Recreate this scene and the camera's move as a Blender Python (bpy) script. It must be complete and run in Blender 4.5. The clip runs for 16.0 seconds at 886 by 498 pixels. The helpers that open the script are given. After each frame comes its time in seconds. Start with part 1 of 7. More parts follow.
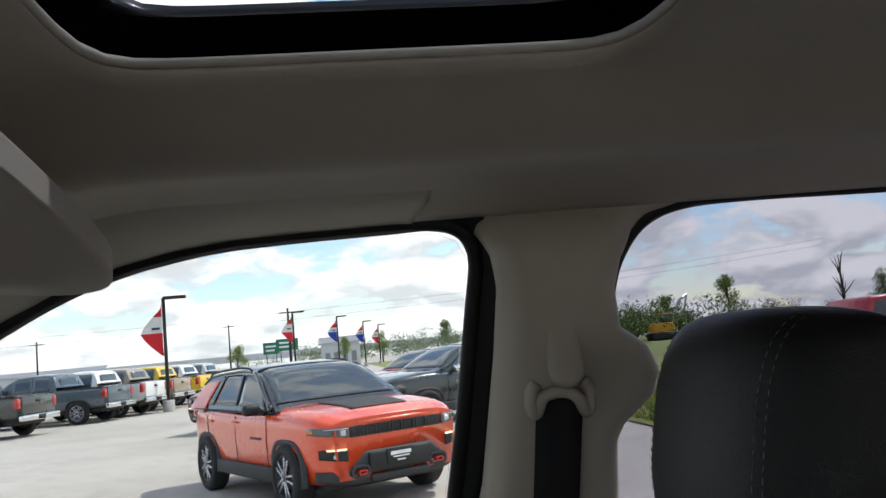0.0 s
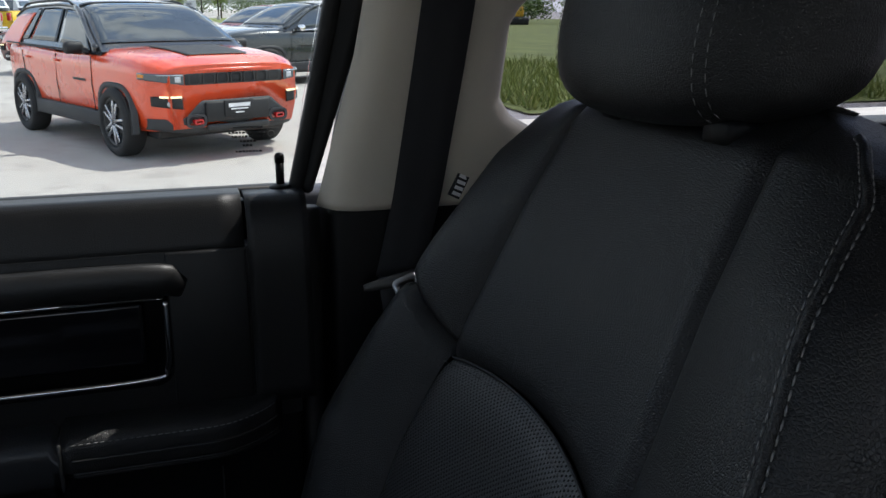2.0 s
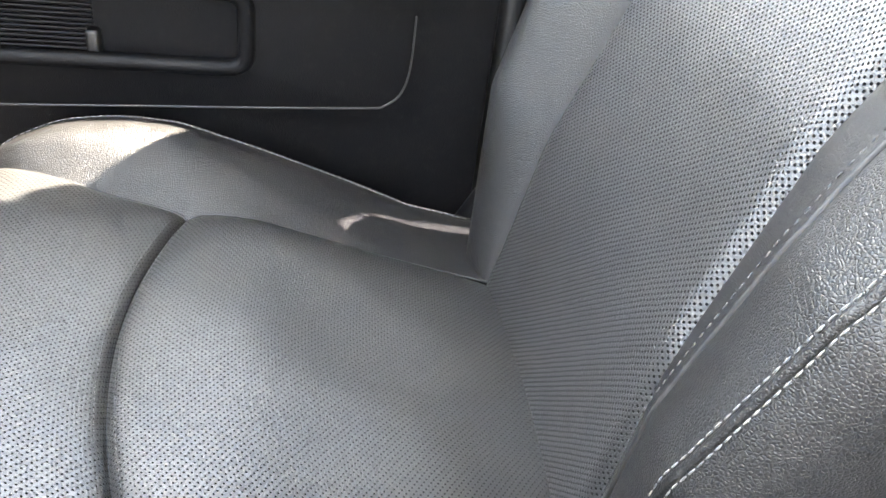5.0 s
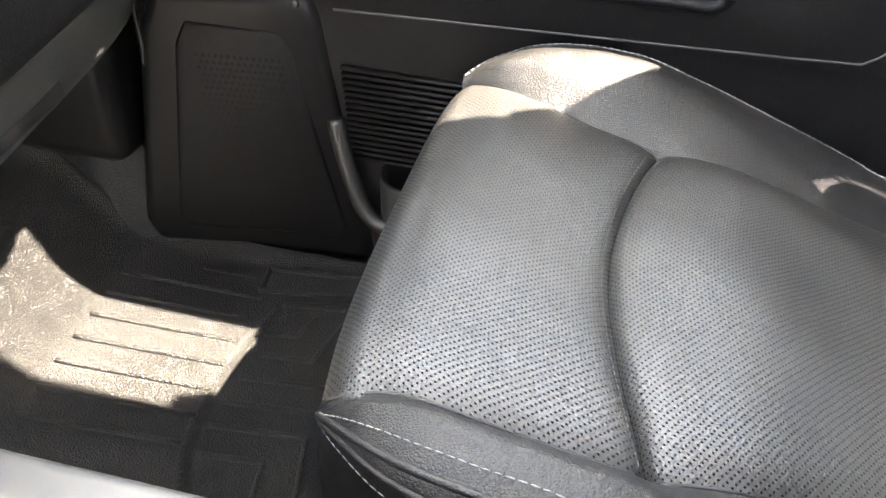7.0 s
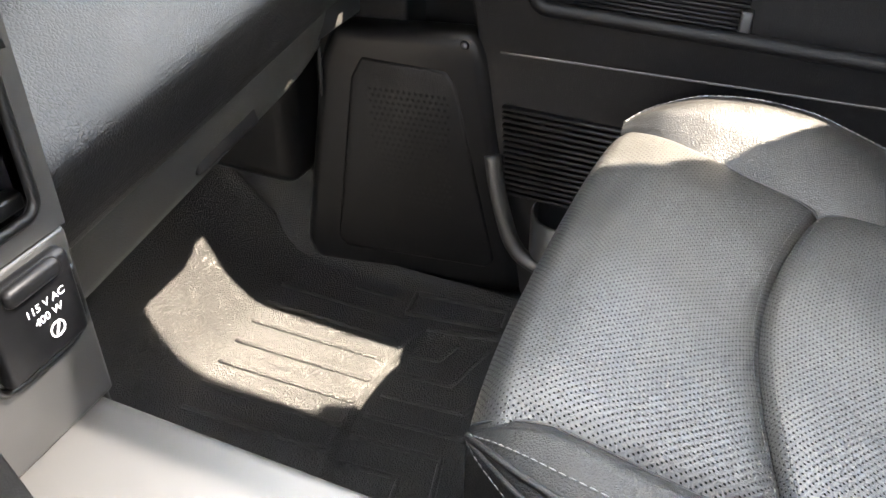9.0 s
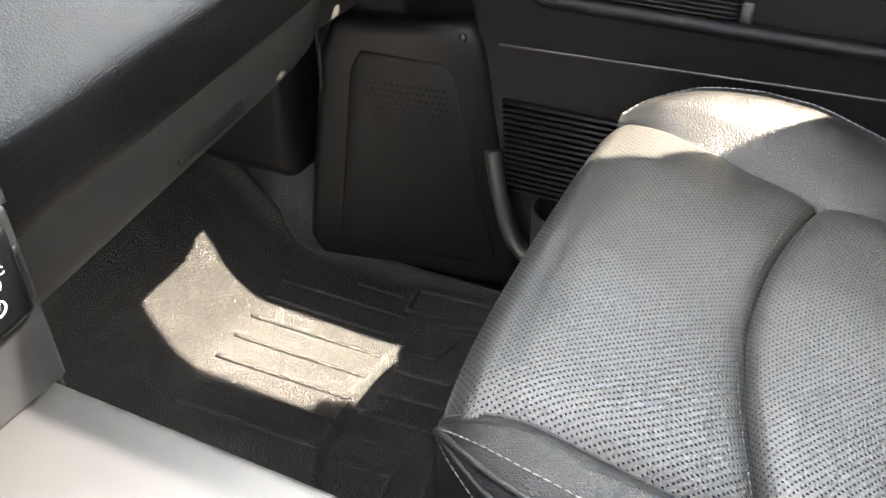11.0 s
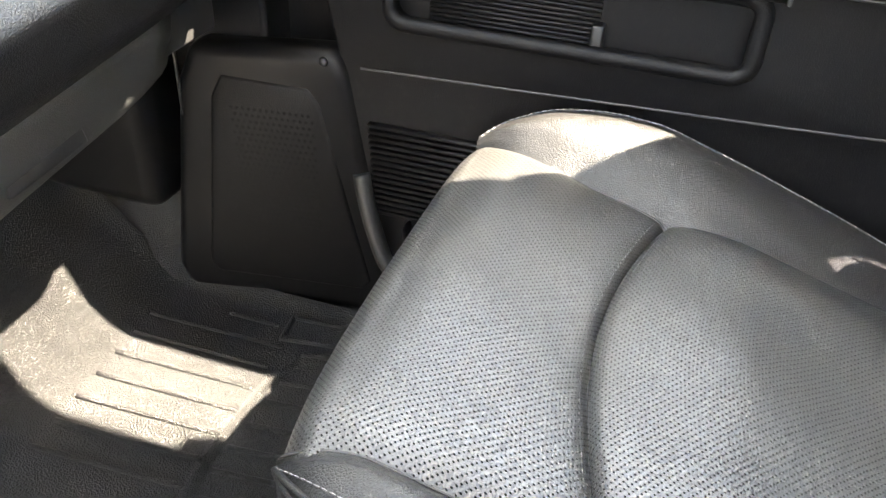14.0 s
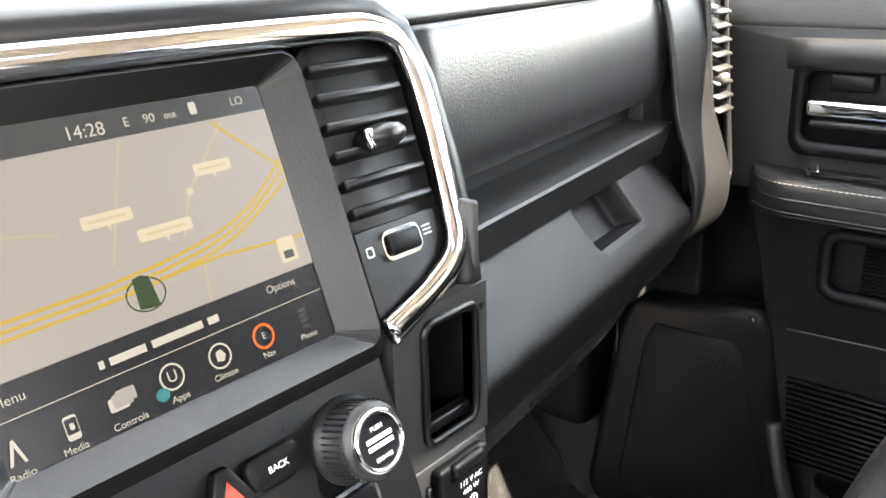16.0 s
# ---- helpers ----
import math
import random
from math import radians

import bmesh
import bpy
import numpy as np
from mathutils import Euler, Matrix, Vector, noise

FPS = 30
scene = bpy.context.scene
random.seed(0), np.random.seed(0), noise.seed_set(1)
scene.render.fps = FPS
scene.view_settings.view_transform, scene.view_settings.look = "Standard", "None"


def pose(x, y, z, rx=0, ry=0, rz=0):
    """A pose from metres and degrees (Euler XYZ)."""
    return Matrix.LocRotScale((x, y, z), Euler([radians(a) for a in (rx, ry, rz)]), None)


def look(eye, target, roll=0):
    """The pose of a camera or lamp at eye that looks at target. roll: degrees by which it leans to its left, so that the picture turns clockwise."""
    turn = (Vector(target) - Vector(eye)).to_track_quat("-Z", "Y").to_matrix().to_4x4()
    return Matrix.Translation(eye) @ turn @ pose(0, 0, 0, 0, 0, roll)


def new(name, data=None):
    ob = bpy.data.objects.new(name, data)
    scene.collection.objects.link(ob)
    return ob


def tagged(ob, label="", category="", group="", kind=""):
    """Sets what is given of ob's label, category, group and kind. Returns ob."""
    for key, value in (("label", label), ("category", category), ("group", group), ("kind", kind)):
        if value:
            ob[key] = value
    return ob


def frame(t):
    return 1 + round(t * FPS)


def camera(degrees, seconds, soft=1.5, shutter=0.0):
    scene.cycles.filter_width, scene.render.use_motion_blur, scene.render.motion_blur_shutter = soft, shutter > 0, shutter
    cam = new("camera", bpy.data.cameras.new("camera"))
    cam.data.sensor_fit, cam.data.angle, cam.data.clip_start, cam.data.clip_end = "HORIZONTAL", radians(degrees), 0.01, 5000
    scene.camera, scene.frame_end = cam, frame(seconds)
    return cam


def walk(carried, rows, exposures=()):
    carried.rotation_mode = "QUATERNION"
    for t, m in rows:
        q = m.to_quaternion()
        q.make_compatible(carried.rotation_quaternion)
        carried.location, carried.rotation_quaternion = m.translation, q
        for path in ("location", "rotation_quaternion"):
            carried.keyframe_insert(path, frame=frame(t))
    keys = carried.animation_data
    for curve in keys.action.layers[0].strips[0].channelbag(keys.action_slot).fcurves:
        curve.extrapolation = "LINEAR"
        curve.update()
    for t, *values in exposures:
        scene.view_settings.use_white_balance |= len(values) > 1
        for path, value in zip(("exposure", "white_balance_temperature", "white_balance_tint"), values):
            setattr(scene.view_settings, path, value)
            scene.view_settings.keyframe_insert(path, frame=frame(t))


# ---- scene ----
cam = camera(56.1, 16.0)
PATH = [
    (0, (-0.085, -0.266, 1.716), (0.194, 1.701, 1.946), -5.5),
    (0.5, (-0.095, -0.214, 1.69), (0.326, 1.741, 1.713), -5.0),
    (1, (-0.106, -0.185, 1.661), (0.383, 1.747, 1.489), -2.6),
    (1.5, (-0.101, -0.154, 1.626), (0.441, 1.729, 1.225), -1.7),
    (2, (-0.102, -0.129, 1.598), (0.486, 1.701, 1.044), 0.4),
    (2.5, (-0.104, -0.107, 1.576), (0.516, 1.674, 0.911), 1.8),
    (3, (-0.104, -0.085, 1.555), (0.527, 1.646, 0.777), 1.9),
    (3.2, (-0.107, -0.077, 1.54), (0.517, 1.634, 0.712), 2.0),
    (5.3, (-0.223, -0.109, 1.351), (0.068, 1.512, 0.215), 7.1),
    (5.5, (-0.237, -0.092, 1.334), (-0.036, 1.528, 0.178), 4.4),
    (6, (-0.275, -0.098, 1.354), (-0.241, 1.488, 0.136), 4.1),
    (6.5, (-0.326, -0.097, 1.348), (-0.455, 1.469, 0.111), 4.0),
    (7, (-0.371, -0.104, 1.348), (-0.652, 1.434, 0.1), 3.9),
    (7.5, (-0.399, -0.118, 1.354), (-0.78, 1.422, 0.136), 4.9),
    (8, (-0.399, -0.121, 1.359), (-0.845, 1.403, 0.144), 4.5),
    (8.5, (-0.393, -0.128, 1.351), (-0.871, 1.393, 0.142), 4.9),
    (9, (-0.381, -0.132, 1.368), (-0.982, 1.353, 0.171), 1.4),
    (9.2, (-0.371, -0.131, 1.381), (-1.044, 1.311, 0.17), -1.7),
    (11.3, (-0.347, -0.104, 1.346), (-0.993, 1.364, 0.151), 1.2),
    (11.5, (-0.344, -0.098, 1.341), (-0.927, 1.387, 0.135), 2.5),
    (12, (-0.334, -0.083, 1.325), (-0.784, 1.434, 0.102), 4.9),
    (12.5, (-0.327, -0.068, 1.316), (-0.742, 1.424, 0.051), 4.7),
    (13, (-0.325, -0.073, 1.323), (-0.761, 1.409, 0.053), 3.8),
    (13.5, (-0.325, -0.083, 1.329), (-0.781, 1.423, 0.095), 4.2),
    (14, (-0.312, -0.084, 1.354), (-0.78, 1.484, 0.203), 3.1),
    (14.5, (-0.313, -0.118, 1.389), (-0.877, 1.488, 0.339), 0.8),
    (15, (-0.318, -0.198, 1.432), (-1.059, 1.423, 0.524), -1.2),
    (15.5, (-0.344, -0.253, 1.442), (-1.351, 1.278, 0.641), -2.0),
    (16, (-0.362, -0.297, 1.443), (-1.594, 1.132, 0.779), -1.6),
]
EXPOSURES = [(0.0, 0.5, 6500, 10), (0.5, 0.12, 6600, 10), (1.5, 0.05, 6600, 10), (2.0, 0.7, 6300, 10), (2.5, 2.05, 5700, 6), (3.0, 3.95, 6150, 5), (3.2, 4.45, 6350, 6), (4.4, 5.1, 7000, 8), (5.3, 6.1, 7800, 13), (6.5, 5.95, 8050, 13), (9.0, 5.65, 7950, 12), (12.0, 5.72, 8100, 11), (13.0, 5.78, 8120, 11), (14.0, 5.98, 8030, 11), (14.5, 6.2, 7800, 10), (15.0, 6.4, 7650, 10), (15.5, 5.75, 7600, 11), (16.0, 4.95, 7700, 12)]
walk(cam, [(t, look(eye, target, roll)) for t, eye, target, roll in PATH], EXPOSURES)

# ---- light ----
SUN_DIR = Vector((-0.635, -0.20, -1.0)).normalized()
world = bpy.data.worlds.new("sky")
scene.world = world
world.use_nodes = True


def build_sky():
    nt = world.node_tree
    nt.nodes.clear()
    out = nt.nodes.new("ShaderNodeOutputWorld")
    bg = nt.nodes.new("ShaderNodeBackground")
    sky = nt.nodes.new("ShaderNodeTexSky")
    sky.sky_type = "NISHITA"
    sky.sun_disc = False
    sky.sun_elevation = math.asin(-SUN_DIR.z)
    sky.sun_rotation = math.atan2(-SUN_DIR.x, -SUN_DIR.y)
    tc = nt.nodes.new("ShaderNodeTexCoord")
    sky.dust_density, sky.ozone_density = 0.4, 2.0
    sep = nt.nodes.new("ShaderNodeSeparateXYZ")
    nt.links.new(tc.outputs["Generated"], sep.inputs[0])

    def calc(op, a, b=0.0):
        n = nt.nodes.new("ShaderNodeMath")
        n.operation = op
        for i, v in enumerate((a, b)):
            if isinstance(v, (int, float)):
                n.inputs[i].default_value = v
            else:
                nt.links.new(v, n.inputs[i])
        return n.outputs[0]

    # heaps of cumulus a few degrees across, flatter than wide, closing up towards the horizon
    height = calc("MAXIMUM", sep.outputs["Z"], 0.0)

    def heaps(lift):
        comb = nt.nodes.new("ShaderNodeCombineXYZ")
        nt.links.new(sep.outputs["X"], comb.inputs[0])
        nt.links.new(sep.outputs["Y"], comb.inputs[1])
        nt.links.new(calc("MULTIPLY", calc("POWER", calc("ADD", height, lift), 0.75), 1.75), comb.inputs[2])
        n = nt.nodes.new("ShaderNodeTexNoise")
        n.inputs["Scale"].default_value = 8.5
        n.inputs["Detail"].default_value = 9.0
        n.inputs["Roughness"].default_value = 0.55
        n.inputs["Distortion"].default_value = 0.2
        nt.links.new(comb.outputs[0], n.inputs["Vector"])
        return n.outputs["Fac"]

    low, high = heaps(0.02), heaps(0.04)
    veil = calc("MULTIPLY", calc("POWER", 2.718, calc("MULTIPLY", height, -6.0)), 0.14)
    ramp = nt.nodes.new("ShaderNodeValToRGB")
    ramp.color_ramp.elements[0].position, ramp.color_ramp.elements[1].position = 0.485, 0.555
    nt.links.new(calc("ADD", low, veil), ramp.inputs["Fac"])
    gain = nt.nodes.new("ShaderNodeMath")
    gain.operation = "MULTIPLY_ADD"
    gain.inputs[1].default_value, gain.inputs[2].default_value = 3.6, 0.50
    nt.links.new(calc("SUBTRACT", low, high), gain.inputs[0])
    tone = nt.nodes.new("ShaderNodeValToRGB")
    tone.color_ramp.elements[0].position, tone.color_ramp.elements[1].position = 0.15, 0.75
    tone.color_ramp.elements[0].color = (4.3, 4.45, 4.75, 1)
    tone.color_ramp.elements[1].color = (6.7, 6.75, 6.8, 1)
    nt.links.new(gain.outputs[0], tone.inputs["Fac"])
    mix = nt.nodes.new("ShaderNodeMix")
    mix.data_type = "RGBA"
    nt.links.new(ramp.outputs["Color"], mix.inputs[0])
    nt.links.new(sky.outputs[0], mix.inputs[6])
    nt.links.new(tone.outputs["Color"], mix.inputs[7])
    nt.links.new(mix.outputs[2], bg.inputs["Color"])
    bg.inputs["Strength"].default_value = 0.14
    nt.links.new(bg.outputs[0], out.inputs[0])


build_sky()
sun = new("sun", bpy.data.lights.new("sun", "SUN"))
sun.data.energy = 2.75
sun.data.angle = radians(0.53)
sun.data.color = (1.0, 0.96, 0.90)
sun.matrix_world = look((0, 0, 20), Vector((0, 0, 20)) + SUN_DIR)

# ---- materials ----
def nodes_of(name):
    m = bpy.data.materials.new(name)
    m.use_nodes = True
    nt = m.node_tree
    return m, nt, nt.nodes["Principled BSDF"]


def link(nt, a, b):
    nt.links.new(a, b)


def noise_node(nt, vec, scale, detail=4.0, rough=0.55):
    n = nt.nodes.new("ShaderNodeTexNoise")
    n.inputs["Scale"].default_value = scale
    n.inputs["Detail"].default_value = detail
    n.inputs["Roughness"].default_value = rough
    link(nt, vec, n.inputs["Vector"])
    return n.outputs["Fac"]


def ramp_node(nt, fac, stops):
    r = nt.nodes.new("ShaderNodeValToRGB")
    while len(r.color_ramp.elements) < len(stops):
        r.color_ramp.elements.new(0.5)
    for e, (p, c) in zip(r.color_ramp.elements, stops):
        e.position, e.color = p, (*c, 1) if len(c) == 3 else c
    link(nt, fac, r.inputs["Fac"])
    return r.outputs["Color"]


def math_node(nt, op, a, b=None, c=None):
    n = nt.nodes.new("ShaderNodeMath")
    n.operation = op
    for i, v in enumerate((a, b, c)):
        if v is None:
            continue
        if isinstance(v, (int, float)):
            n.inputs[i].default_value = v
        else:
            link(nt, v, n.inputs[i])
    return n.outputs[0]


def scaled(c, k):
    return tuple(min(1.0, v * k) for v in c)


def surface(name, col, rough, metal=0.0, var=0.15, vscale=6.0, grain="noise", gscale=400.0, gdepth=0.25, gdist=0.001,
            coat=0.0, spec=0.5, rvar=0.08, dust=0.0, sheen=0.0, pieces=0.0):
    """A surface with stains at a large scale and grain at a small one."""
    m, nt, p = nodes_of(name)
    tc = nt.nodes.new("ShaderNodeTexCoord")
    vec = tc.outputs["Object"]
    large = noise_node(nt, vec, vscale, 5.0, 0.6)
    color = ramp_node(nt, large, [(0.3, scaled(col, 1 - var)), (0.7, scaled(col, 1 + var))])
    if pieces:
        oi = nt.nodes.new("ShaderNodeObjectInfo")
        hsv = nt.nodes.new("ShaderNodeHueSaturation")
        link(nt, color, hsv.inputs["Color"])
        link(nt, math_node(nt, "MULTIPLY_ADD", oi.outputs["Random"], 2 * pieces, 1 - pieces), hsv.inputs["Value"])
        color = hsv.outputs["Color"]
    if dust:
        d = noise_node(nt, vec, vscale * 9, 8.0, 0.75)
        mixd = nt.nodes.new("ShaderNodeMix")
        mixd.data_type = "RGBA"
        link(nt, math_node(nt, "MULTIPLY", ramp_node(nt, d, [(0.52, (0, 0, 0)), (0.75, (1, 1, 1))]), dust), mixd.inputs[0])
        link(nt, color, mixd.inputs[6])
        mixd.inputs[7].default_value = (0.42, 0.38, 0.33, 1)
        color = mixd.outputs[2]
    link(nt, color, p.inputs["Base Color"])
    p.inputs["Metallic"].default_value = metal
    p.inputs["Specular IOR Level"].default_value = spec
    p.inputs["Coat Weight"].default_value = coat
    p.inputs["Coat Roughness"].default_value = 0.06
    if sheen:
        p.inputs["Sheen Weight"].default_value = sheen
    rn = noise_node(nt, vec, vscale * 4, 6.0, 0.6)
    link(nt, math_node(nt, "MULTIPLY_ADD", rn, 2 * rvar, rough - rvar), p.inputs["Roughness"])
    if gdepth:
        if grain == "leather":
            v = nt.nodes.new("ShaderNodeTexVoronoi")
            v.feature = "DISTANCE_TO_EDGE"
            v.inputs["Scale"].default_value = gscale
            link(nt, vec, v.inputs["Vector"])
            h = math_node(nt, "MINIMUM", math_node(nt, "MULTIPLY", v.outputs["Distance"], 4.0), 1.0)
            h = math_node(nt, "ADD", h, math_node(nt, "MULTIPLY", noise_node(nt, vec, 18.0, 1.0), 1.6))
        elif grain == "voronoi":
            v = nt.nodes.new("ShaderNodeTexVoronoi")
            v.inputs["Scale"].default_value = gscale
            link(nt, vec, v.inputs["Vector"])
            h = v.outputs["Distance"]
        else:
            h = noise_node(nt, vec, gscale, 5.0, 0.6)
        b = nt.nodes.new("ShaderNodeBump")
        b.inputs["Strength"].default_value = gdepth
        b.inputs["Distance"].default_value = gdist
        link(nt, h, b.inputs["Height"])
        link(nt, b.outputs[0], p.inputs["Normal"])
    return m


def perforated(name, col, rough, spec=0.9, pitch=0.0053, pit=(0.48, 0.86)):
    """Black perforated leather: a square lattice of small pits, turned by 45 degrees."""
    m, nt, p = nodes_of(name)
    tc = nt.nodes.new("ShaderNodeTexCoord")
    sep = nt.nodes.new("ShaderNodeSeparateXYZ")
    wob = nt.nodes.new("ShaderNodeVectorMath")
    wob.operation = "MULTIPLY_ADD"
    wob.inputs[1].default_value = (0.0012, 0.0012, 0)
    wn = nt.nodes.new("ShaderNodeTexNoise")
    wn.inputs["Scale"].default_value = 60.0
    link(nt, tc.outputs["UV"], wn.inputs["Vector"])
    link(nt, wn.outputs["Color"], wob.inputs[0])
    link(nt, tc.outputs["UV"], wob.inputs[2])
    link(nt, wob.outputs[0], sep.inputs[0])
    a = math_node(nt, "SINE", math_node(nt, "MULTIPLY", sep.outputs["X"], 2 * math.pi / pitch))
    b = math_node(nt, "SINE", math_node(nt, "MULTIPLY", sep.outputs["Y"], 2 * math.pi / pitch))
    dots = math_node(nt, "MULTIPLY", a, b)
    hole = nt.nodes.new("ShaderNodeMapRange")
    hole.interpolation_type = "SMOOTHSTEP"
    hole.inputs[1].default_value, hole.inputs[2].default_value = pit
    link(nt, dots, hole.inputs[0])
    large = noise_node(nt, tc.outputs["Object"], 5.0, 5.0)
    base = ramp_node(nt, large, [(0.3, scaled(col, 0.8)), (0.7, scaled(col, 1.25))])
    mixc = nt.nodes.new("ShaderNodeMix")
    mixc.data_type = "RGBA"
    link(nt, hole.outputs[0], mixc.inputs[0])
    link(nt, base, mixc.inputs[6])
    mixc.inputs[7].default_value = (0.001, 0.001, 0.001, 1)
    link(nt, mixc.outputs[2], p.inputs["Base Color"])
    link(nt, math_node(nt, "MULTIPLY_ADD", hole.outputs[0], -0.85 * spec, spec), p.inputs["Specular IOR Level"])
    rn = noise_node(nt, tc.outputs["Object"], 9.0, 6.0, 0.65)
    link(nt, math_node(nt, "ADD", math_node(nt, "MULTIPLY_ADD", hole.outputs[0], 0.3, rough - 0.07), math_node(nt, "MULTIPLY", rn, 0.14)), p.inputs["Roughness"])
    v = nt.nodes.new("ShaderNodeTexVoronoi")
    v.feature = "DISTANCE_TO_EDGE"
    v.inputs["Scale"].default_value = 420.0
    link(nt, tc.outputs["Object"], v.inputs["Vector"])
    pebble = math_node(nt, "MULTIPLY", math_node(nt, "MINIMUM", math_node(nt, "MULTIPLY", v.outputs["Distance"], 3.5), 1.0), 0.26)
    h = math_node(nt, "SUBTRACT", pebble, math_node(nt, "MULTIPLY", hole.outputs[0], 1.1))
    h = math_node(nt, "ADD", h, math_node(nt, "MULTIPLY", noise_node(nt, tc.outputs["Object"], 16.0, 1.0), 2.0))
    bp = nt.nodes.new("ShaderNodeBump")
    bp.inputs["Strength"].default_value = 0.7
    bp.inputs["Distance"].default_value = 0.0011
    link(nt, h, bp.inputs["Height"])
    link(nt, bp.outputs[0], p.inputs["Normal"])
    return m


def glass_pane(name, tint, gloss=0.08, rough=0.0):
    m, nt, p = nodes_of(name)
    nt.nodes.remove(p)
    out = nt.nodes["Material Output"]
    tr = nt.nodes.new("ShaderNodeBsdfTransparent")
    tr.inputs["Color"].default_value = (*tint, 1)
    gl = nt.nodes.new("ShaderNodeBsdfGlossy")
    gl.inputs["Roughness"].default_value = rough
    fr = nt.nodes.new("ShaderNodeFresnel")
    fr.inputs["IOR"].default_value = 1.35
    mx = nt.nodes.new("ShaderNodeMixShader")
    link(nt, math_node(nt, "MULTIPLY", fr.outputs[0], gloss), mx.inputs[0])
    link(nt, tr.outputs[0], mx.inputs[1])
    link(nt, gl.outputs[0], mx.inputs[2])
    link(nt, mx.outputs[0], out.inputs[0])
    return m


def glowing(name, col, strength):
    m, nt, p = nodes_of(name)
    p.inputs["Base Color"].default_value = (0.01, 0.01, 0.01, 1)
    p.inputs["Roughness"].default_value = 0.25
    p.inputs["Specular IOR Level"].default_value = 0.25
    p.inputs["Emission Color"].default_value = (*col, 1)
    p.inputs["Emission Strength"].default_value = strength
    return m


LEATHER = surface("black leather", (0.0105, 0.0105, 0.0104), 0.41, spec=0.40, grain="leather", gscale=480, gdepth=0.42, gdist=0.0007, var=0.25, rvar=0.07)
LEATHER_PERF = perforated("perforated black leather", (0.023, 0.023, 0.0221), 0.36, 0.62, pit=(0.50, 0.87))
LEATHER_PERF_BACK = perforated("perforated black leather of the backrest", (0.024, 0.024, 0.0242), 0.36, 0.70, pit=(0.28, 0.68))
THREAD = surface("grey thread", (0.19, 0.185, 0.18), 0.7, gscale=900, gdepth=0.3)
DARK_THREAD = surface("dark thread", (0.05, 0.05, 0.05), 0.7, gscale=900, gdepth=0.3)
PLASTIC = surface("grained black plastic", (0.0029, 0.0029, 0.0032), 0.50, spec=0.15, grain="voronoi", gscale=650, gdepth=0.35, gdist=0.0006, var=0.2, dust=0.012)
PLASTIC_FINE = surface("smooth black plastic", (0.0027, 0.0027, 0.0030), 0.42, spec=0.16, gscale=900, gdepth=0.08, var=0.2, dust=0.006)
DOOR_SOFT = surface("soft door skin", (0.0085, 0.0086, 0.0088), 0.42, grain="leather", gscale=420, gdepth=0.2, gdist=0.0005, var=0.15, spec=0.35)
PLASTIC_SOFT = surface("soft dash skin", (0.016, 0.0164, 0.0175), 0.36, grain="leather", gscale=300, gdepth=0.16, gdist=0.0006, var=0.15)
PLASTIC_GREY = surface("dark grey plastic", (0.0085, 0.0085, 0.0085), 0.46, grain="voronoi", gscale=800, gdepth=0.2, gdist=0.0005, var=0.12)
PLASTIC_PALE = surface("lighter grey plastic", (0.030, 0.030, 0.0275), 0.52, grain="leather", gscale=420, gdepth=0.3, gdist=0.0005, var=0.1)
HOLE = surface("dark hole", (0.0015, 0.0015, 0.0015), 0.95, spec=0.0, gdepth=0)
STACK_GREY = surface("satin grey-black stack plastic", (0.0031, 0.0031, 0.0031), 0.38, grain="voronoi", gscale=800, gdepth=0.15, gdist=0.0004, var=0.12, spec=0.4)
GLOVE = surface("grained glove box plastic", (0.0038, 0.0038, 0.0040), 0.50, spec=0.30, grain="leather", gscale=420, gdepth=0.3, gdist=0.0005, var=0.15)
GLOSS = surface("gloss black plastic", (0.006, 0.006, 0.007), 0.12, gdepth=0, rvar=0.04)
CHROME = surface("chrome", (0.80, 0.80, 0.80), 0.07, metal=1.0, var=0.03, gdepth=0, rvar=0.03)
SATIN = surface("satin silver paint", (0.10, 0.096, 0.091), 0.42, metal=0.5, var=0.05, gscale=1500, gdepth=0.05)
SATIN_DARK = surface("satin grey paint", (0.042, 0.041, 0.039), 0.42, metal=0.30, var=0.06, gscale=1400, gdepth=0.06)
BEIGE = surface("light beige trim", (0.56, 0.51, 0.42), 0.62, grain="voronoi", gscale=700, gdepth=0.25, gdist=0.0005, var=0.06, vscale=4)
HEADLINER = surface("beige headliner cloth", (0.52, 0.465, 0.385), 0.95, gscale=700, gdepth=0.5, gdist=0.001, var=0.08, vscale=3, sheen=0.2)
RUBBER = surface("black rubber mat", (0.0085, 0.0085, 0.0084), 0.36, spec=0.55, grain="voronoi", gscale=520, gdepth=1.0, gdist=0.0024, var=0.25, dust=0.025)
CARPET = surface("black carpet", (0.009, 0.009, 0.009), 0.95, gscale=500, gdepth=0.9, gdist=0.004, var=0.3, sheen=0.1)
WEBBING = surface("black belt webbing", (0.016, 0.016, 0.018), 0.75, gscale=900, gdepth=0.5)
SEAL = surface("black rubber seal", (0.012, 0.012, 0.012), 0.6, gdepth=0.1)
STEEL = surface("bare steel", (0.45, 0.45, 0.45), 0.3, metal=1.0, gdepth=0.05)
GLASS = glass_pane("clear side glass", (0.95, 0.97, 0.96), 0.6)
TINT = glass_pane("tinted rear glass", (0.66, 0.66, 0.70), 0.6)
WHITE_PRINT = surface("white print", (0.75, 0.75, 0.75), 0.6, gdepth=0)
DARK_PRINT = surface("dark print", (0.03, 0.03, 0.03), 0.7, gdepth=0)
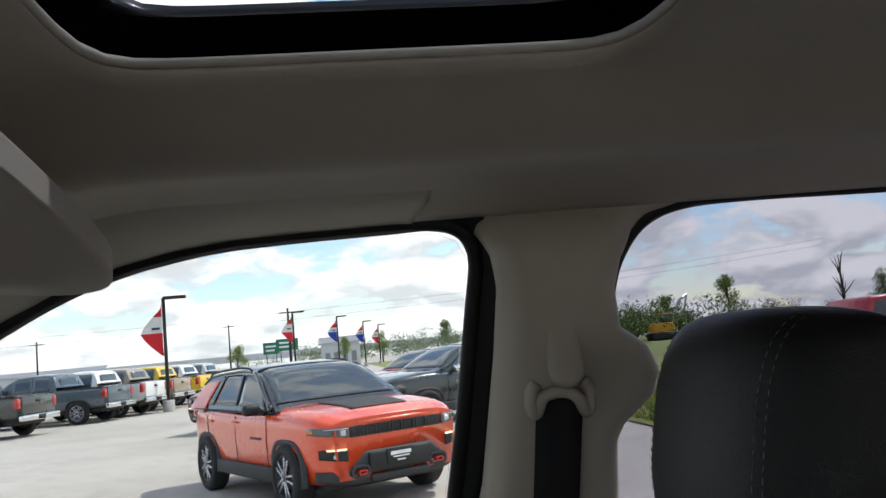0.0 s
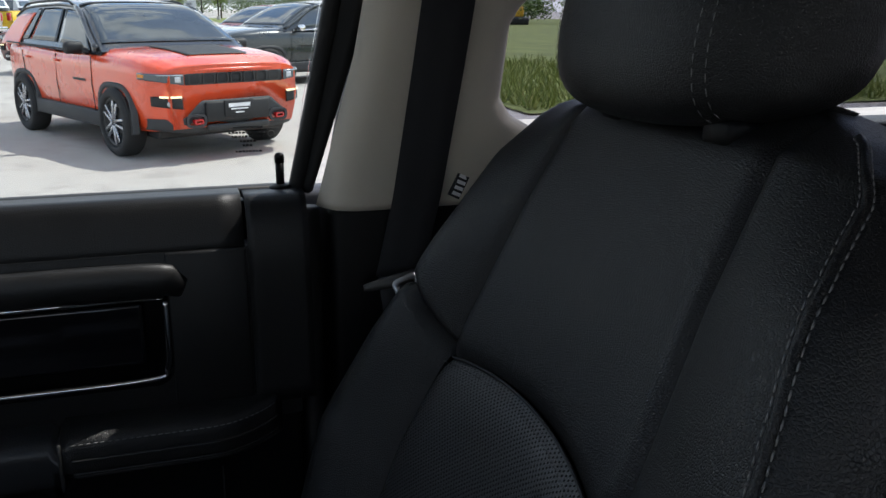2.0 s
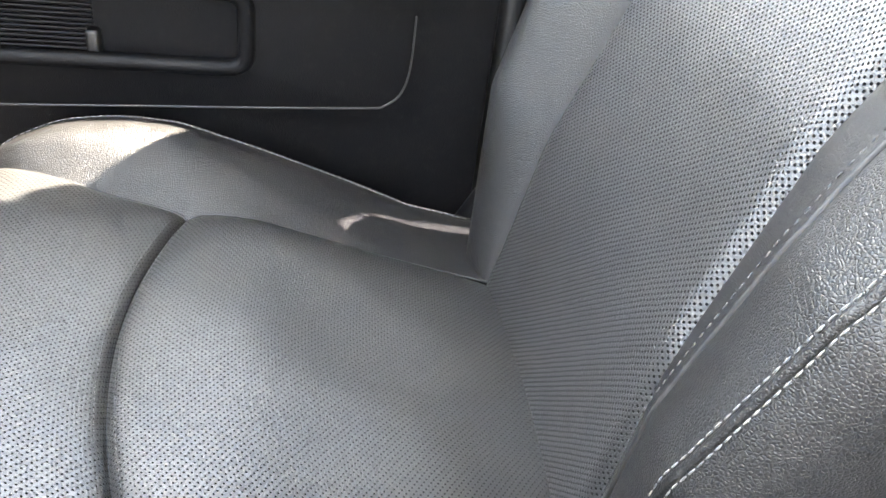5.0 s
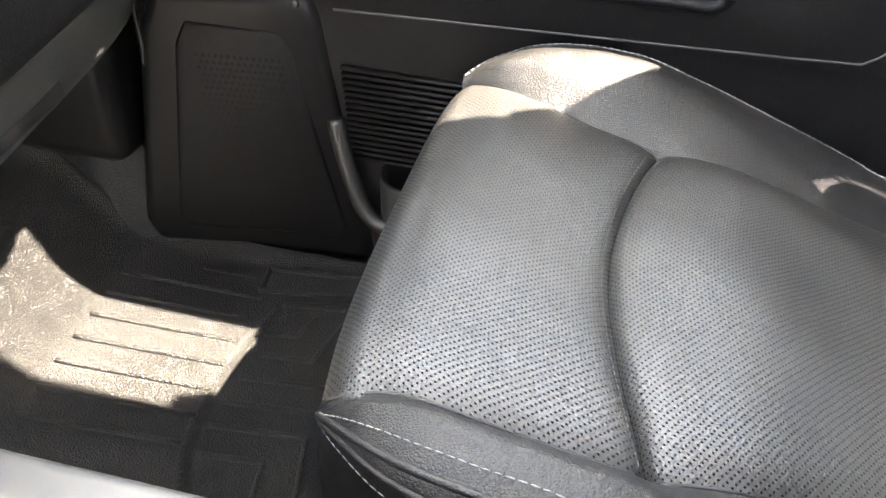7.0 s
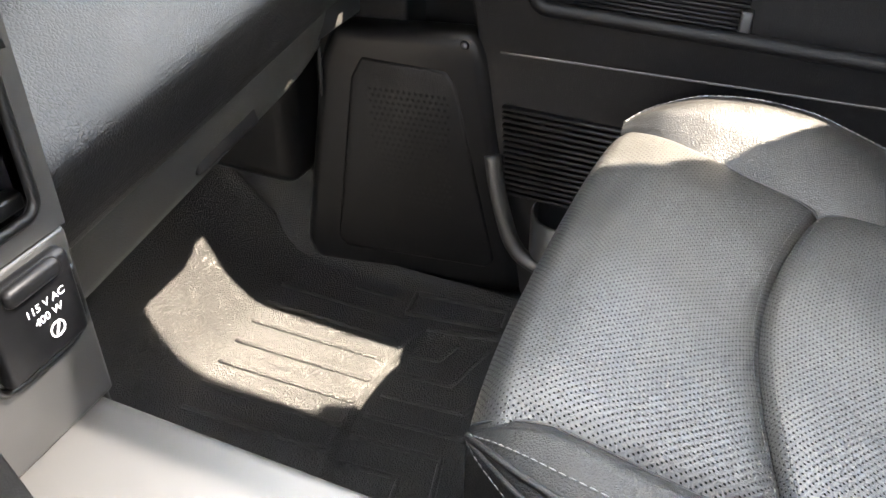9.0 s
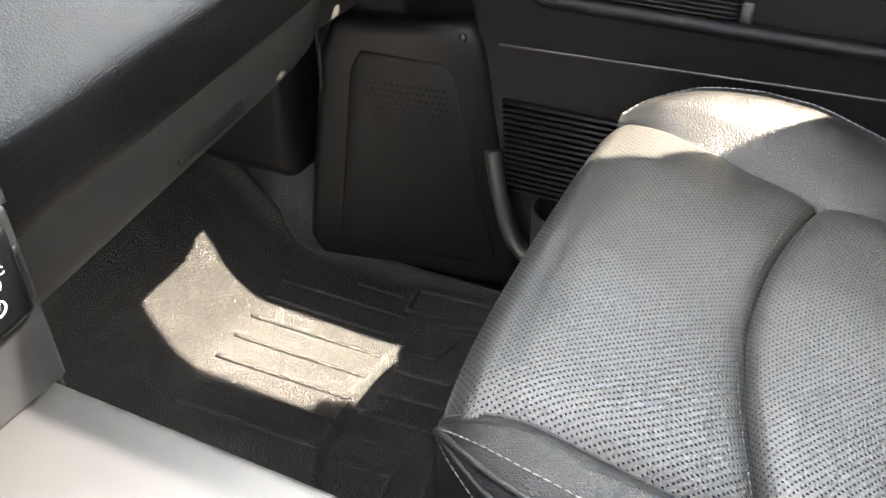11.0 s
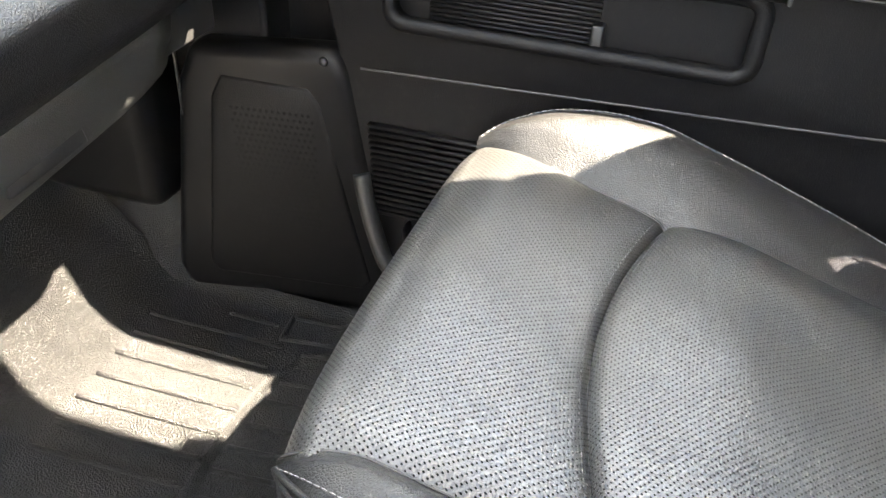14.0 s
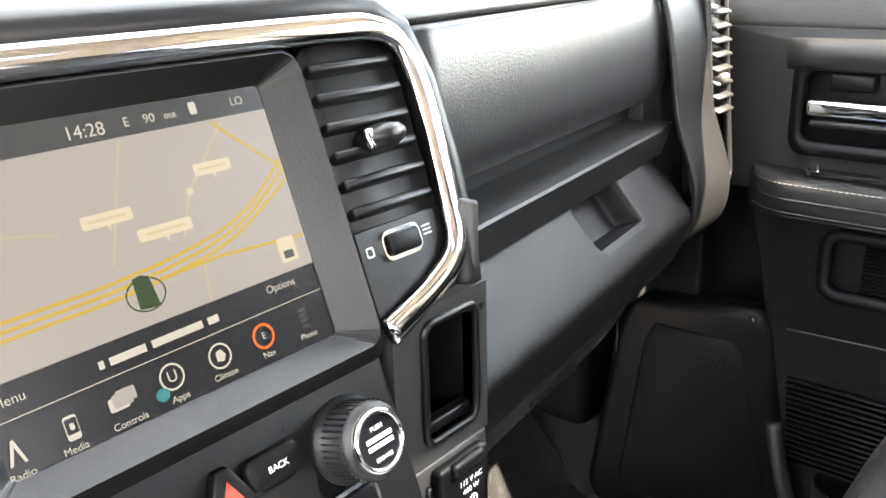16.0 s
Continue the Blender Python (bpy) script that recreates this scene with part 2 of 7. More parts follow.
BODY_METAL = surface("truck body paint", (0.05, 0.05, 0.055), 0.3, coat=0.6, gdepth=0)


def asphalt():
    """Pale worn asphalt: fine stone grain, broad bleached and oily areas, thin cracks."""
    m, nt, p = nodes_of("pale worn asphalt")
    tc = nt.nodes.new("ShaderNodeTexCoord")
    vec = tc.outputs["Object"]
    col = ramp_node(nt, noise_node(nt, vec, 0.16, 6.0, 0.62), [(0.30, (0.36, 0.33, 0.295)), (0.55, (0.46, 0.43, 0.39)), (0.75, (0.52, 0.49, 0.445))])
    grain = noise_node(nt, vec, 38.0, 6.0, 0.7)
    spot = ramp_node(nt, noise_node(nt, vec, 2.3, 7.0, 0.7), [(0.30, (0.72, 0.72, 0.72)), (0.48, (1, 1, 1))])
    v = nt.nodes.new("ShaderNodeTexVoronoi")
    v.feature = "DISTANCE_TO_EDGE"
    v.inputs["Scale"].default_value = 0.28
    warp = nt.nodes.new("ShaderNodeTexNoise")
    warp.inputs["Scale"].default_value = 1.1
    link(nt, vec, warp.inputs["Vector"])
    add = nt.nodes.new("ShaderNodeVectorMath")
    add.operation = "MULTIPLY_ADD"
    add.inputs[1].default_value = (1.2, 1.2, 1.2)
    link(nt, warp.outputs["Color"], add.inputs[0])
    link(nt, vec, add.inputs[2])
    link(nt, add.outputs[0], v.inputs["Vector"])
    crack = ramp_node(nt, v.outputs["Distance"], [(0.0, (0.88, 0.88, 0.88)), (0.008, (1, 1, 1))])
    gr = ramp_node(nt, grain, [(0.3, (0.74, 0.74, 0.74)), (0.7, (1.18, 1.18, 1.18))])
    for other in (spot, crack, gr):
        mx = nt.nodes.new("ShaderNodeMix")
        mx.data_type, mx.blend_type = "RGBA", "MULTIPLY"
        mx.inputs[0].default_value = 1.0
        link(nt, col, mx.inputs[6])
        link(nt, other, mx.inputs[7])
        col = mx.outputs[2]
    link(nt, col, p.inputs["Base Color"])
    p.inputs["Roughness"].default_value = 0.9
    b = nt.nodes.new("ShaderNodeBump")
    b.inputs["Strength"].default_value = 0.5
    b.inputs["Distance"].default_value = 0.01
    link(nt, grain, b.inputs["Height"])
    link(nt, b.outputs[0], p.inputs["Normal"])
    return m


ASPHALT = asphalt()


# ---- building tools ----
def bm_obj(name, bm, mat, parent=None, smooth=True, label=""):
    bmesh.ops.recalc_face_normals(bm, faces=bm.faces)
    me = bpy.data.meshes.new(name)
    bm.to_mesh(me)
    bm.free()
    me.materials.append(mat)
    if smooth:
        me.shade_smooth()
    ob = new(name, me)
    if parent is not None:
        ob.parent = parent
    if label:
        ob["label"] = label
    return ob


def part(name, bm, mat, parent, label="", smooth=True):
    return bm_obj(name, bm, mat, parent, smooth, label)


def thing(name, label, category, group="", kind="", at=(0, 0, 0)):
    ob = new(name)
    ob.empty_display_size = 0.1
    ob.location = at
    return tagged(ob, label, category, group, kind)


def grid(fn, nu, nv, wrap_u=False, wrap_v=False):
    """A sheet of quads: fn(u, v) with u and v from 0 to 1."""
    bm = bmesh.new()
    cu, cv = nu if wrap_u else nu + 1, nv if wrap_v else nv + 1
    vs = [[bm.verts.new(fn(i / nu, j / nv)) for j in range(cv)] for i in range(cu)]
    for i in range(nu):
        for j in range(nv):
            q = (vs[i][j], vs[(i + 1) % cu][j], vs[(i + 1) % cu][(j + 1) % cv], vs[i][(j + 1) % cv])
            bm.faces.new(q)
    return bm


def laid_flat(bm, nu, nv):
    """Lays a pattern on a grid() sheet by the lengths measured along it, rows from the middle out."""
    bm.verts.ensure_lookup_table()
    bm.verts.index_update()
    at = lambda i, j: bm.verts[i * (nv + 1) + j]
    mid = nv // 2
    su, sv = [0.0], {}
    for i in range(nu):
        su.append(su[-1] + (at(i + 1, mid).co - at(i, mid).co).length)
    for i in range(nu + 1):
        sv[i, mid] = 0.0
        for j in range(mid, nv):
            sv[i, j + 1] = sv[i, j] + (at(i, j + 1).co - at(i, j).co).length
        for j in range(mid, 0, -1):
            sv[i, j - 1] = sv[i, j] - (at(i, j - 1).co - at(i, j).co).length
    place = {at(i, j).index: (su[i], sv[i, j]) for i in range(nu + 1) for j in range(nv + 1)}
    uv = bm.loops.layers.uv.new("lay")
    for f in bm.faces:
        for lp in f.loops:
            lp[uv].uv = place[lp.vert.index]
    return bm


def thick(bm, t):
    bmesh.ops.recalc_face_normals(bm, faces=bm.faces)
    bmesh.ops.solidify(bm, geom=bm.faces[:], thickness=t)
    return bm


def join(*bms):
    out = bmesh.new()
    for b in bms:
        me = bpy.data.meshes.new("tmp")
        b.to_mesh(me)
        b.free()
        out.from_mesh(me)
        bpy.data.meshes.remove(me)
    return out


def moved(bm, m):
    bm.transform(m)
    return bm


def box(x0, x1, y0, y1, z0, z1, bevel=0.0, seg=2):
    bm = bmesh.new()
    bmesh.ops.create_cube(bm, size=1.0)
    bm.transform(Matrix.Translation(((x0 + x1) / 2, (y0 + y1) / 2, (z0 + z1) / 2)) @ Matrix.Diagonal((x1 - x0, y1 - y0, z1 - z0, 1)))
    if bevel:
        bmesh.ops.bevel(bm, geom=bm.edges[:], offset=bevel, segments=seg, profile=0.5, affect="EDGES", clamp_overlap=True)
    return bm


def smooth_line(pts, n=6, closed=False):
    """A Catmull-Rom line through the points."""
    p = [Vector(q) for q in pts]
    out = []
    m = len(p)
    for i in range(m if closed else m - 1):
        a, b, c, d = (p[(i - 1) % m], p[i], p[(i + 1) % m], p[(i + 2) % m]) if closed else (p[max(i - 1, 0)], p[i], p[i + 1], p[min(i + 2, m - 1)])
        for k in range(n):
            t = k / n
            out.append(0.5 * ((2 * b) + (c - a) * t + (2 * a - 5 * b + 4 * c - d) * t * t + (3 * b - a - 3 * c + d) * t ** 3))
    if not closed:
        out.append(p[-1])
    return out


def tube(pts, r, sides=8, closed=False, flat=1.0, up=(0, 0, 1), ends=True):
    """A tube along a line; flat squeezes it along up."""
    p = [Vector(q) for q in pts]
    bm = bmesh.new()
    rings = []
    n = len(p)
    up = Vector(up)
    for i in range(n):
        a, b = (p[(i - 1) % n], p[(i + 1) % n]) if closed else (p[max(i - 1, 0)], p[min(i + 1, n - 1)])
        t = (b - a).normalized()
        s = t.cross(up)
        if s.length < 1e-4:
            s = t.cross(Vector((1, 0, 0)))
        s.normalize()
        w = s.cross(t)
        rr = r[i] if isinstance(r, (list, tuple)) else r
        rings.append([bm.verts.new(p[i] + rr * (math.cos(k * 2 * math.pi / sides) * s + flat * math.sin(k * 2 * math.pi / sides) * w)) for k in range(sides)])
    for i in range(n if closed else n - 1):
        for k in range(sides):
            bm.faces.new((rings[i][k], rings[(i + 1) % n][k], rings[(i + 1) % n][(k + 1) % sides], rings[i][(k + 1) % sides]))
    if ends and not closed:
        bm.faces.new(rings[0][::-1])
        bm.faces.new(rings[-1])
    return bm


def prism(outline, depth, bevel=0.0, seg=2):
    """A plate: a closed outline of 3D points, extruded along the vector depth."""
    bm = bmesh.new()
    a = [bm.verts.new(q) for q in outline]
    b = [bm.verts.new(Vector(q) + Vector(depth)) for q in outline]
    n = len(a)
    bm.faces.new(a)
    bm.faces.new(b[::-1])
    for i in range(n):
        bm.faces.new((a[i], b[i], b[(i + 1) % n], a[(i + 1) % n]))
    bmesh.ops.recalc_face_normals(bm, faces=bm.faces)
    if bevel:
        rim = [e for e in bm.edges if len(e.link_faces) == 2 and e.calc_face_angle(0) > 0.7]
        bmesh.ops.bevel(bm, geom=rim, offset=bevel, segments=seg, profile=0.5, affect="EDGES", clamp_overlap=True)
    return bm


def rounded(w, h, r, n=5):
    """A rounded rectangle round the origin, as (a, b) pairs."""
    out = []
    for cx, cy, a0 in ((w / 2 - r, h / 2 - r, 0), (-w / 2 + r, h / 2 - r, 90), (-w / 2 + r, -h / 2 + r, 180), (w / 2 - r, -h / 2 + r, 270)):
        for k in range(n + 1):
            a = radians(a0 + 90 * k / n)
            out.append((cx + r * math.cos(a), cy + r * math.sin(a)))
    return out


def ring_plate(outer, inner, depth):
    """A frame between two outlines with the same count of points, extruded along depth."""
    bm = bmesh.new()
    d = Vector(depth)
    rows = [[bm.verts.new(Vector(q) + k) for q in line] for line, k in ((outer, d * 0), (outer, d), (inner, d), (inner, d * 0))]
    n = len(outer)
    for r in range(4):
        for i in range(n):
            bm.faces.new((rows[r][i], rows[r][(i + 1) % n], rows[(r + 1) % 4][(i + 1) % n], rows[(r + 1) % 4][i]))
    return bm


def lathe(profile, n=24, axis="Z"):
    """A body of revolution from (radius, height) pairs."""
    bm = grid(lambda u, v: (0, 0, 0), len(profile) - 1, n, wrap_v=True)
    bm.verts.ensure_lookup_table()
    for i, (r, h) in enumerate(profile):
        for k in range(n):
            a = 2 * math.pi * k / n
            bm.verts[i * n + k].co = (r * math.cos(a), r * math.sin(a), h)
    bmesh.ops.remove_doubles(bm, verts=bm.verts[:], dist=1e-6)
    if axis == "X":
        bm.transform(Matrix.Rotation(radians(90), 4, "Y"))
    if axis == "Y":
        bm.transform(Matrix.Rotation(radians(-90), 4, "X"))
    return bm


def interp(x, xs, ys):
    return float(np.interp(x, xs, ys))


def soft(x, xs, ys):
    """Like interp, with rounded corners."""
    e = 0.02 * (xs[-1] - xs[0])
    return sum(interp(x + k * e, xs, ys) for k in (-1.5, -0.75, 0, 0.75, 1.5)) / 5


def stitches(line, length=0.006, gap=0.003, r=0.0008, lift=(0, 0, 0.0008)):
    """Short threads one after another along a line."""
    pts = [Vector(p) for p in line]
    out = bmesh.new()
    lift = Vector(lift)
    want, gone, on = 0.0, 0.0, None
    total = 0.0
    acc = [0.0]
    for a, b in zip(pts, pts[1:]):
        total += (b - a).length
        acc.append(total)

    def at(s):
        s = min(max(s, 0), total)
        i = int(np.searchsorted(acc, s, "right")) - 1
        i = min(i, len(pts) - 2)
        d = max(acc[i + 1] - acc[i], 1e-9)
        return pts[i].lerp(pts[i + 1], (s - acc[i]) / d)

    s = 0.0
    while s + length < total:
        a, b = at(s) + lift, at(s + length) + lift
        t = (b - a).normalized()
        x = t.orthogonal().normalized()
        y = t.cross(x)
        ring = []
        for q, k in ((a, 0.5), ((a + b) / 2, 1.0), (b, 0.5)):
            ring.append([out.verts.new(q + r * k * (math.cos(g * math.pi / 2) * x + math.sin(g * math.pi / 2) * y)) for g in range(4)])
        for j in range(2):
            for g in range(4):
                out.faces.new((ring[j][g], ring[j + 1][g], ring[j + 1][(g + 1) % 4], ring[j][(g + 1) % 4]))
        out.faces.new(ring[0][::-1])
        out.faces.new(ring[2])
        s += length + gap
    return out


def text_obj(body, size, m, mat, parent, name="lettering", depth=0.0004):
    cu = bpy.data.curves.new(name, "FONT")
    cu.body = body
    cu.size = size
    cu.align_x, cu.align_y = "CENTER", "CENTER"
    cu.extrude = depth
    tmp = bpy.data.objects.new("tmp", cu)
    scene.collection.objects.link(tmp)
    bpy.context.view_layer.update()
    me = bpy.data.meshes.new_from_object(tmp.evaluated_get(bpy.context.evaluated_depsgraph_get()))
    bpy.data.objects.remove(tmp)
    me.materials.clear()
    me.materials.append(mat)
    ob = new(name, me)
    ob.parent = parent
    ob.matrix_basis = m
    return ob


# ---- truck cabin: shell ----
YC = -0.085          # the cabin's middle line
FLOOR = 0.585
WIN_TOP = [(0.079, 1.795), (0.079, 1.820), (0.069, 1.838), (0.046, 1.848), (-0.005, 1.851), (-0.12, 1.849), (-0.193, 1.846), (-0.254, 1.838), (-0.315, 1.825), (-0.376, 1.804), (-0.438, 1.775),
           (-0.56, 1.712), (-0.70, 1.612), (-0.84, 1.505), (-0.93, 1.43)]


def side_y(z):
    """How far out the side windows lie at a height."""
    return 0.80 - 0.30 * (z - 1.40)


def mirrored(ob, name):
    """The same part on the driver's side."""
    o = new(name, ob.data)
    o.matrix_basis = Matrix.Translation((0, 2 * YC, 0)) @ Matrix.Diagonal((1, -1, 1, 1))
    return o


def structure(name, bm, mat, label, category, smooth=True):
    return tagged(bm_obj(name, bm, mat, None, smooth), label, category, kind="structure")


HOLE_C, HOLE_X, HOLE_Y = Vector((-0.046, YC)), 0.176, 0.330


def hole_edge(a, kx, ky, power=11.0):
    c, s = math.cos(a), math.sin(a)
    r = (abs(c / kx) ** power + abs(s / ky) ** power) ** (-1 / power)
    return HOLE_C + Vector((c * r, s * r))


def rect_edge(a, x0, x1, y0, y1):
    c, s = math.cos(a), math.sin(a)
    t = min(((x1 if c > 0 else x0) - HOLE_C.x) / c if abs(c) > 1e-6 else 9, ((y1 if s > 0 else y0) - HOLE_C.y) / s if abs(s) > 1e-6 else 9)
    return HOLE_C + Vector((c * t, s * t))


def roof_z(x, y):
    d = abs(y - YC)
    z = soft(d, [0.0, 0.33, 0.36, 0.40, 0.44, 0.50, 0.58, 0.64, 0.70, 0.745, 0.80], [1.900, 1.900, 1.893, 1.864, 1.860, 1.872, 1.885, 1.885, 1.877, 1.864, 1.852])
    f = max(0.0, -0.22 - x)
    return z - 0.05 * (f / 0.3) ** 1.5 - 0.02 * max(0.0, (x - 0.9) / 0.4)


def headliner_at(u, v):
    a = 2 * math.pi * v
    i, o = hole_edge(a, HOLE_X, HOLE_Y), rect_edge(a, -0.56, 1.36, YC - 0.748, YC + 0.748)
    p = i.lerp(o, u)
    lip = 0.003 * math.exp(-u * 30)
    return (p.x, p.y, roof_z(p.x, p.y) + lip)


structure("ceiling", thick(grid(headliner_at, 26, 220, wrap_v=True), 0.006), HEADLINER, "beige cloth headliner with a sunroof opening", "headliner")
lip_line = [(*hole_edge(2 * math.pi * k / 120, HOLE_X - 0.001, HOLE_Y - 0.001), 1.903) for k in range(120)]
structure("sunroof_trim", tube(lip_line, 0.0035, 6, closed=True), BEIGE, "pale trim ring round the sunroof opening", "trim")
def sunroof_at(u, v):
    """A closed ribbon: up the ridged inner face, down the outer one."""
    k = 1 - abs(2 * u - 1)
    out = 0.0 if u < 0.5 else 0.006
    p = hole_edge(2 * math.pi * v, HOLE_X + 0.012 - 0.004 * k + out, HOLE_Y + 0.012 + 0.045 * k + out)
    return (p.x, p.y, 1.912 + 0.048 * k + 0.0025 * math.sin(k * 26) * (u < 0.5))


structure("sunroof_frame", grid(sunroof_at, 40, 160, wrap_u=True, wrap_v=True), HOLE, "black ridged sunroof frame above the headliner", "sunroof")
structure("roof", thick(grid(lambda u, v: (*hole_edge(2 * math.pi * v, 0.176, 0.402).lerp(rect_edge(2 * math.pi * v, -0.60, 1.40, YC - 0.745, YC + 0.745), u), 1.972 - 0.07 * u ** 4), 10, 120, wrap_v=True), 0.012),
          BODY_METAL, "dark painted steel roof of the truck", "roof")


SMOKED = glass_pane("smoked sunroof glass", (0.46, 0.48, 0.52), 0.5)
structure("window_5", box(-0.24, 0.15, YC - 0.41, YC + 0.41, 1.986, 1.991, 0.001), SMOKED, "smoked glass panel of the sunroof", "window", smooth=False)


# side rails and front pillars
def rail_line(s):
    n = len(WIN_TOP) - 1
    i = min(int(s * n), n - 1)
    f = s * n - i
    a, b = WIN_TOP[i], WIN_TOP[i + 1]
    return a[0] + (b[0] - a[0]) * f, a[1] + (b[1] - a[1]) * f


def rail_at(u, v):
    x, z = rail_line(0.26 + 0.74 * u)
    x0, z0, y0 = x, z, side_y(z)
    back = min(1.0, max(0.0, (x + 0.56) / 0.25))
    # the top edge: under the headliner at the back, along the windscreen in front
    xt, yt = x + 0.02 * back, y0 - (0.115 * back + 0.10 * (1 - back))
    zt = (roof_z(x, yt) - 0.002) * back + (z + 0.055) * (1 - back)
    bow = math.sin(math.pi * v)
    return (x0 + (xt - x0) * v, y0 + (yt - y0) * v + 0.03 * (1 - v) ** 8 - 0.004 * bow, z0 + (zt - z0) * v ** 0.8 - 0.005 * bow + 0.016)


rail = structure("pillar_trim_front", thick(grid(rail_at, 60, 8), 0.012), BEIGE, "beige trim over the front door and windscreen pillar", "trim")
mirrored(rail, "pillar_trim_front")
tagged(scene.objects["pillar_trim_front.001"], "beige trim over the driver's door and windscreen pillar", "trim", kind="structure")


def frame_edge(x):
    """1 on the window's rear edge, fading along its top."""
    return min(1.0, max(0.0, x / 0.05))


def opening(outline, r, name, label):
    return structure(name, tube(outline, r, 8), SEAL, label, "seal")


seal_pts = [(0.016, 1.40), (0.034, 1.50), (0.056, 1.63), (0.071, 1.74)] + WIN_TOP
outer_pts = [(q.x, q.y) for q in smooth_line([(a, b, 0) for a, b in seal_pts], 6)]


def offset(i, d):
    """A point beside the window's edge, d outside it."""
    a, b = outer_pts[max(i - 1, 0)], outer_pts[min(i + 1, len(outer_pts) - 1)]
    tx, tz = b[0] - a[0], b[1] - a[1]
    k = math.hypot(tx, tz)
    return outer_pts[i][0] + tz / k * d, outer_pts[i][1] - tx / k * d


N_EDGE = len(outer_pts)
opening([(x, side_y(z) + 0.016, z) for x, z in (offset(i, 0.008) for i in range(N_EDGE))], 0.0095, "window_seal", "black rubber seal round the door window")


def frame_at(u, v):
    i = min(N_EDGE - 1, int(u * (N_EDGE - 1) + 0.5))
    x, z = offset(i, 0.006 + (0.012 + 0.026 * frame_edge(outer_pts[i][0])) * v)
    return (x, side_y(z) + 0.012 + 0.016 * (1 - v), z)


structure("door_frame", thick(grid(frame_at, N_EDGE - 1, 4), 0.010), SEAL, "black upper frame of the passenger door", "door frame")
# unseen block, added to keep sun from leaking in above the door frame
structure("roof_leak_block", box(0.06, 1.36, 0.672, 0.73, 1.868, 1.93, 0.01), BODY_METAL, "unseen dark roof edge added against stray sun over the doors", "roof")

win1 = [(0.02, 1.385)] + seal_pts[1:] + [(-0.95, 1.385)]
g = structure("window_1", prism([(x, side_y(z) + 0.035, z) for x, z in win1], (0, 0.004, 0)), GLASS, "clear front side window, closed", "window", smooth=False)
g.visible_shadow = False


# middle pillar
PIL_F = ([1.36, 1.39, 1.552, 1.70, 1.775, 1.815, 1.835, 1.85, 1.862, 1.88], [0.043, 0.048, 0.084, 0.104, 0.111, 0.106, 0.097, 0.088, 0.083, 0.083])
PIL_R = ([1.36, 1.43, 1.455, 1.477, 1.502, 1.585, 1.608, 1.64, 1.665, 1.69, 1.715, 1.765, 1.80, 1.837, 1.853, 1.87],
         [0.42, 0.39, 0.298, 0.256, 0.238, 0.238, 0.249, 0.286, 0.293, 0.279, 0.245, 0.238, 0.246, 0.270, 0.295, 0.36])


def pillar_at(u, v):
    z = 1.385 + u * 0.484
    x0, x1 = interp(z, *PIL_F), interp(z, *PIL_R)
    x = x0 + (x1 - x0) * v
    e = min(v, 1 - v) * (x1 - x0)
    round_in = 0.028 * (1 - min(1.0, e / 0.028)) ** 2
    return (x, side_y(z) - 0.045 + round_in + 0.052 * min(1.0, max(0.0, (z - 1.79) / 0.065)) ** 2, z)


structure("pillar_trim_middle", thick(grid(pillar_at, 70, 22), 0.008), BEIGE, "light beige upper trim of the middle pillar", "trim")
structure("pillar_core", prism([(0.06, 0.80, 1.38), (0.22, 0.80, 1.38), (0.225, 0.74, 1.60), (0.24, 0.675, 1.86), (0.118, 0.675, 1.86), (0.094, 0.74, 1.60)], (0, 0.06, 0)), SEAL, "steel core of the middle pillar", "pillar", smooth=False)
low = box(0.052, 0.30, 0.762, 0.86, 0.56, 1.388, 0.012, 3)
structure("pillar_trim_low", join(low, tube([(0.155, 0.762, 0.60), (0.155, 0.762, 1.37)], 0.008, 8)), PLASTIC_FINE, "black lower trim of the middle pillar", "trim")
tube_line = [(0.032, 0.80, 0.6), (0.032, 0.80, 1.38)]
structure("door_seal", tube(tube_line, 0.016, 8), SEAL, "black rubber door seal beside the pillar", "seal")
win2 = [(0.236, 1.47), (0.236, 1.60), (0.244, 1.74), (0.262, 1.80), (0.295, 1.846), (0.36, 1.866), (1.05, 1.858), (1.12, 1.80), (1.12, 1.47)]
g = structure("window_2", prism([(x, side_y(z) + 0.03, z) for x, z in win2], (0, 0.004, 0)), TINT, "dark-tinted rear side window, closed", "window", smooth=False)
opening([(q.x, side_y(q.y) + 0.022, q.y) for q in smooth_line([(0.250, 1.45, 0), (0.240, 1.50, 0), (0.237, 1.60, 0), (0.241, 1.70, 0), (0.250, 1.77, 0), (0.267, 1.815, 0), (0.295, 1.846, 0), (0.340, 1.863, 0), (0.42, 1.868, 0), (0.60, 1.866, 0), (1.05, 1.86, 0)], 5)], 0.012, "window_seal_rear", "black rubber seal round the rear window")
structure("wall_rear_door", box(0.30, 1.36, 0.80, 0.88, 0.50, 1.45, 0.01), PLASTIC, "black inner side of the rear door", "wall")
structure("pillar_rear", box(1.10, 1.36, 0.66, 0.80, 1.45, 1.88, 0.01), BEIGE, "beige rear corner pillar", "pillar")
structure("wall_rear", box(1.36, 1.40, YC - 0.86, YC + 0.86, 0.50, 1.42, 0.005), CARPET, "dark rear wall of the cab", "wall")
structure("wall_rear_top", box(1.36, 1.40, YC - 0.76, YC + 0.76, 1.80, 1.92, 0.005), BEIGE, "beige strip over the rear window", "wall")
g = structure("window_3", box(1.375, 1.38, YC - 0.74, YC + 0.74, 1.42, 1.80), TINT, "tinted rear window of the cab", "window", smooth=False)
g.visible_shadow = False
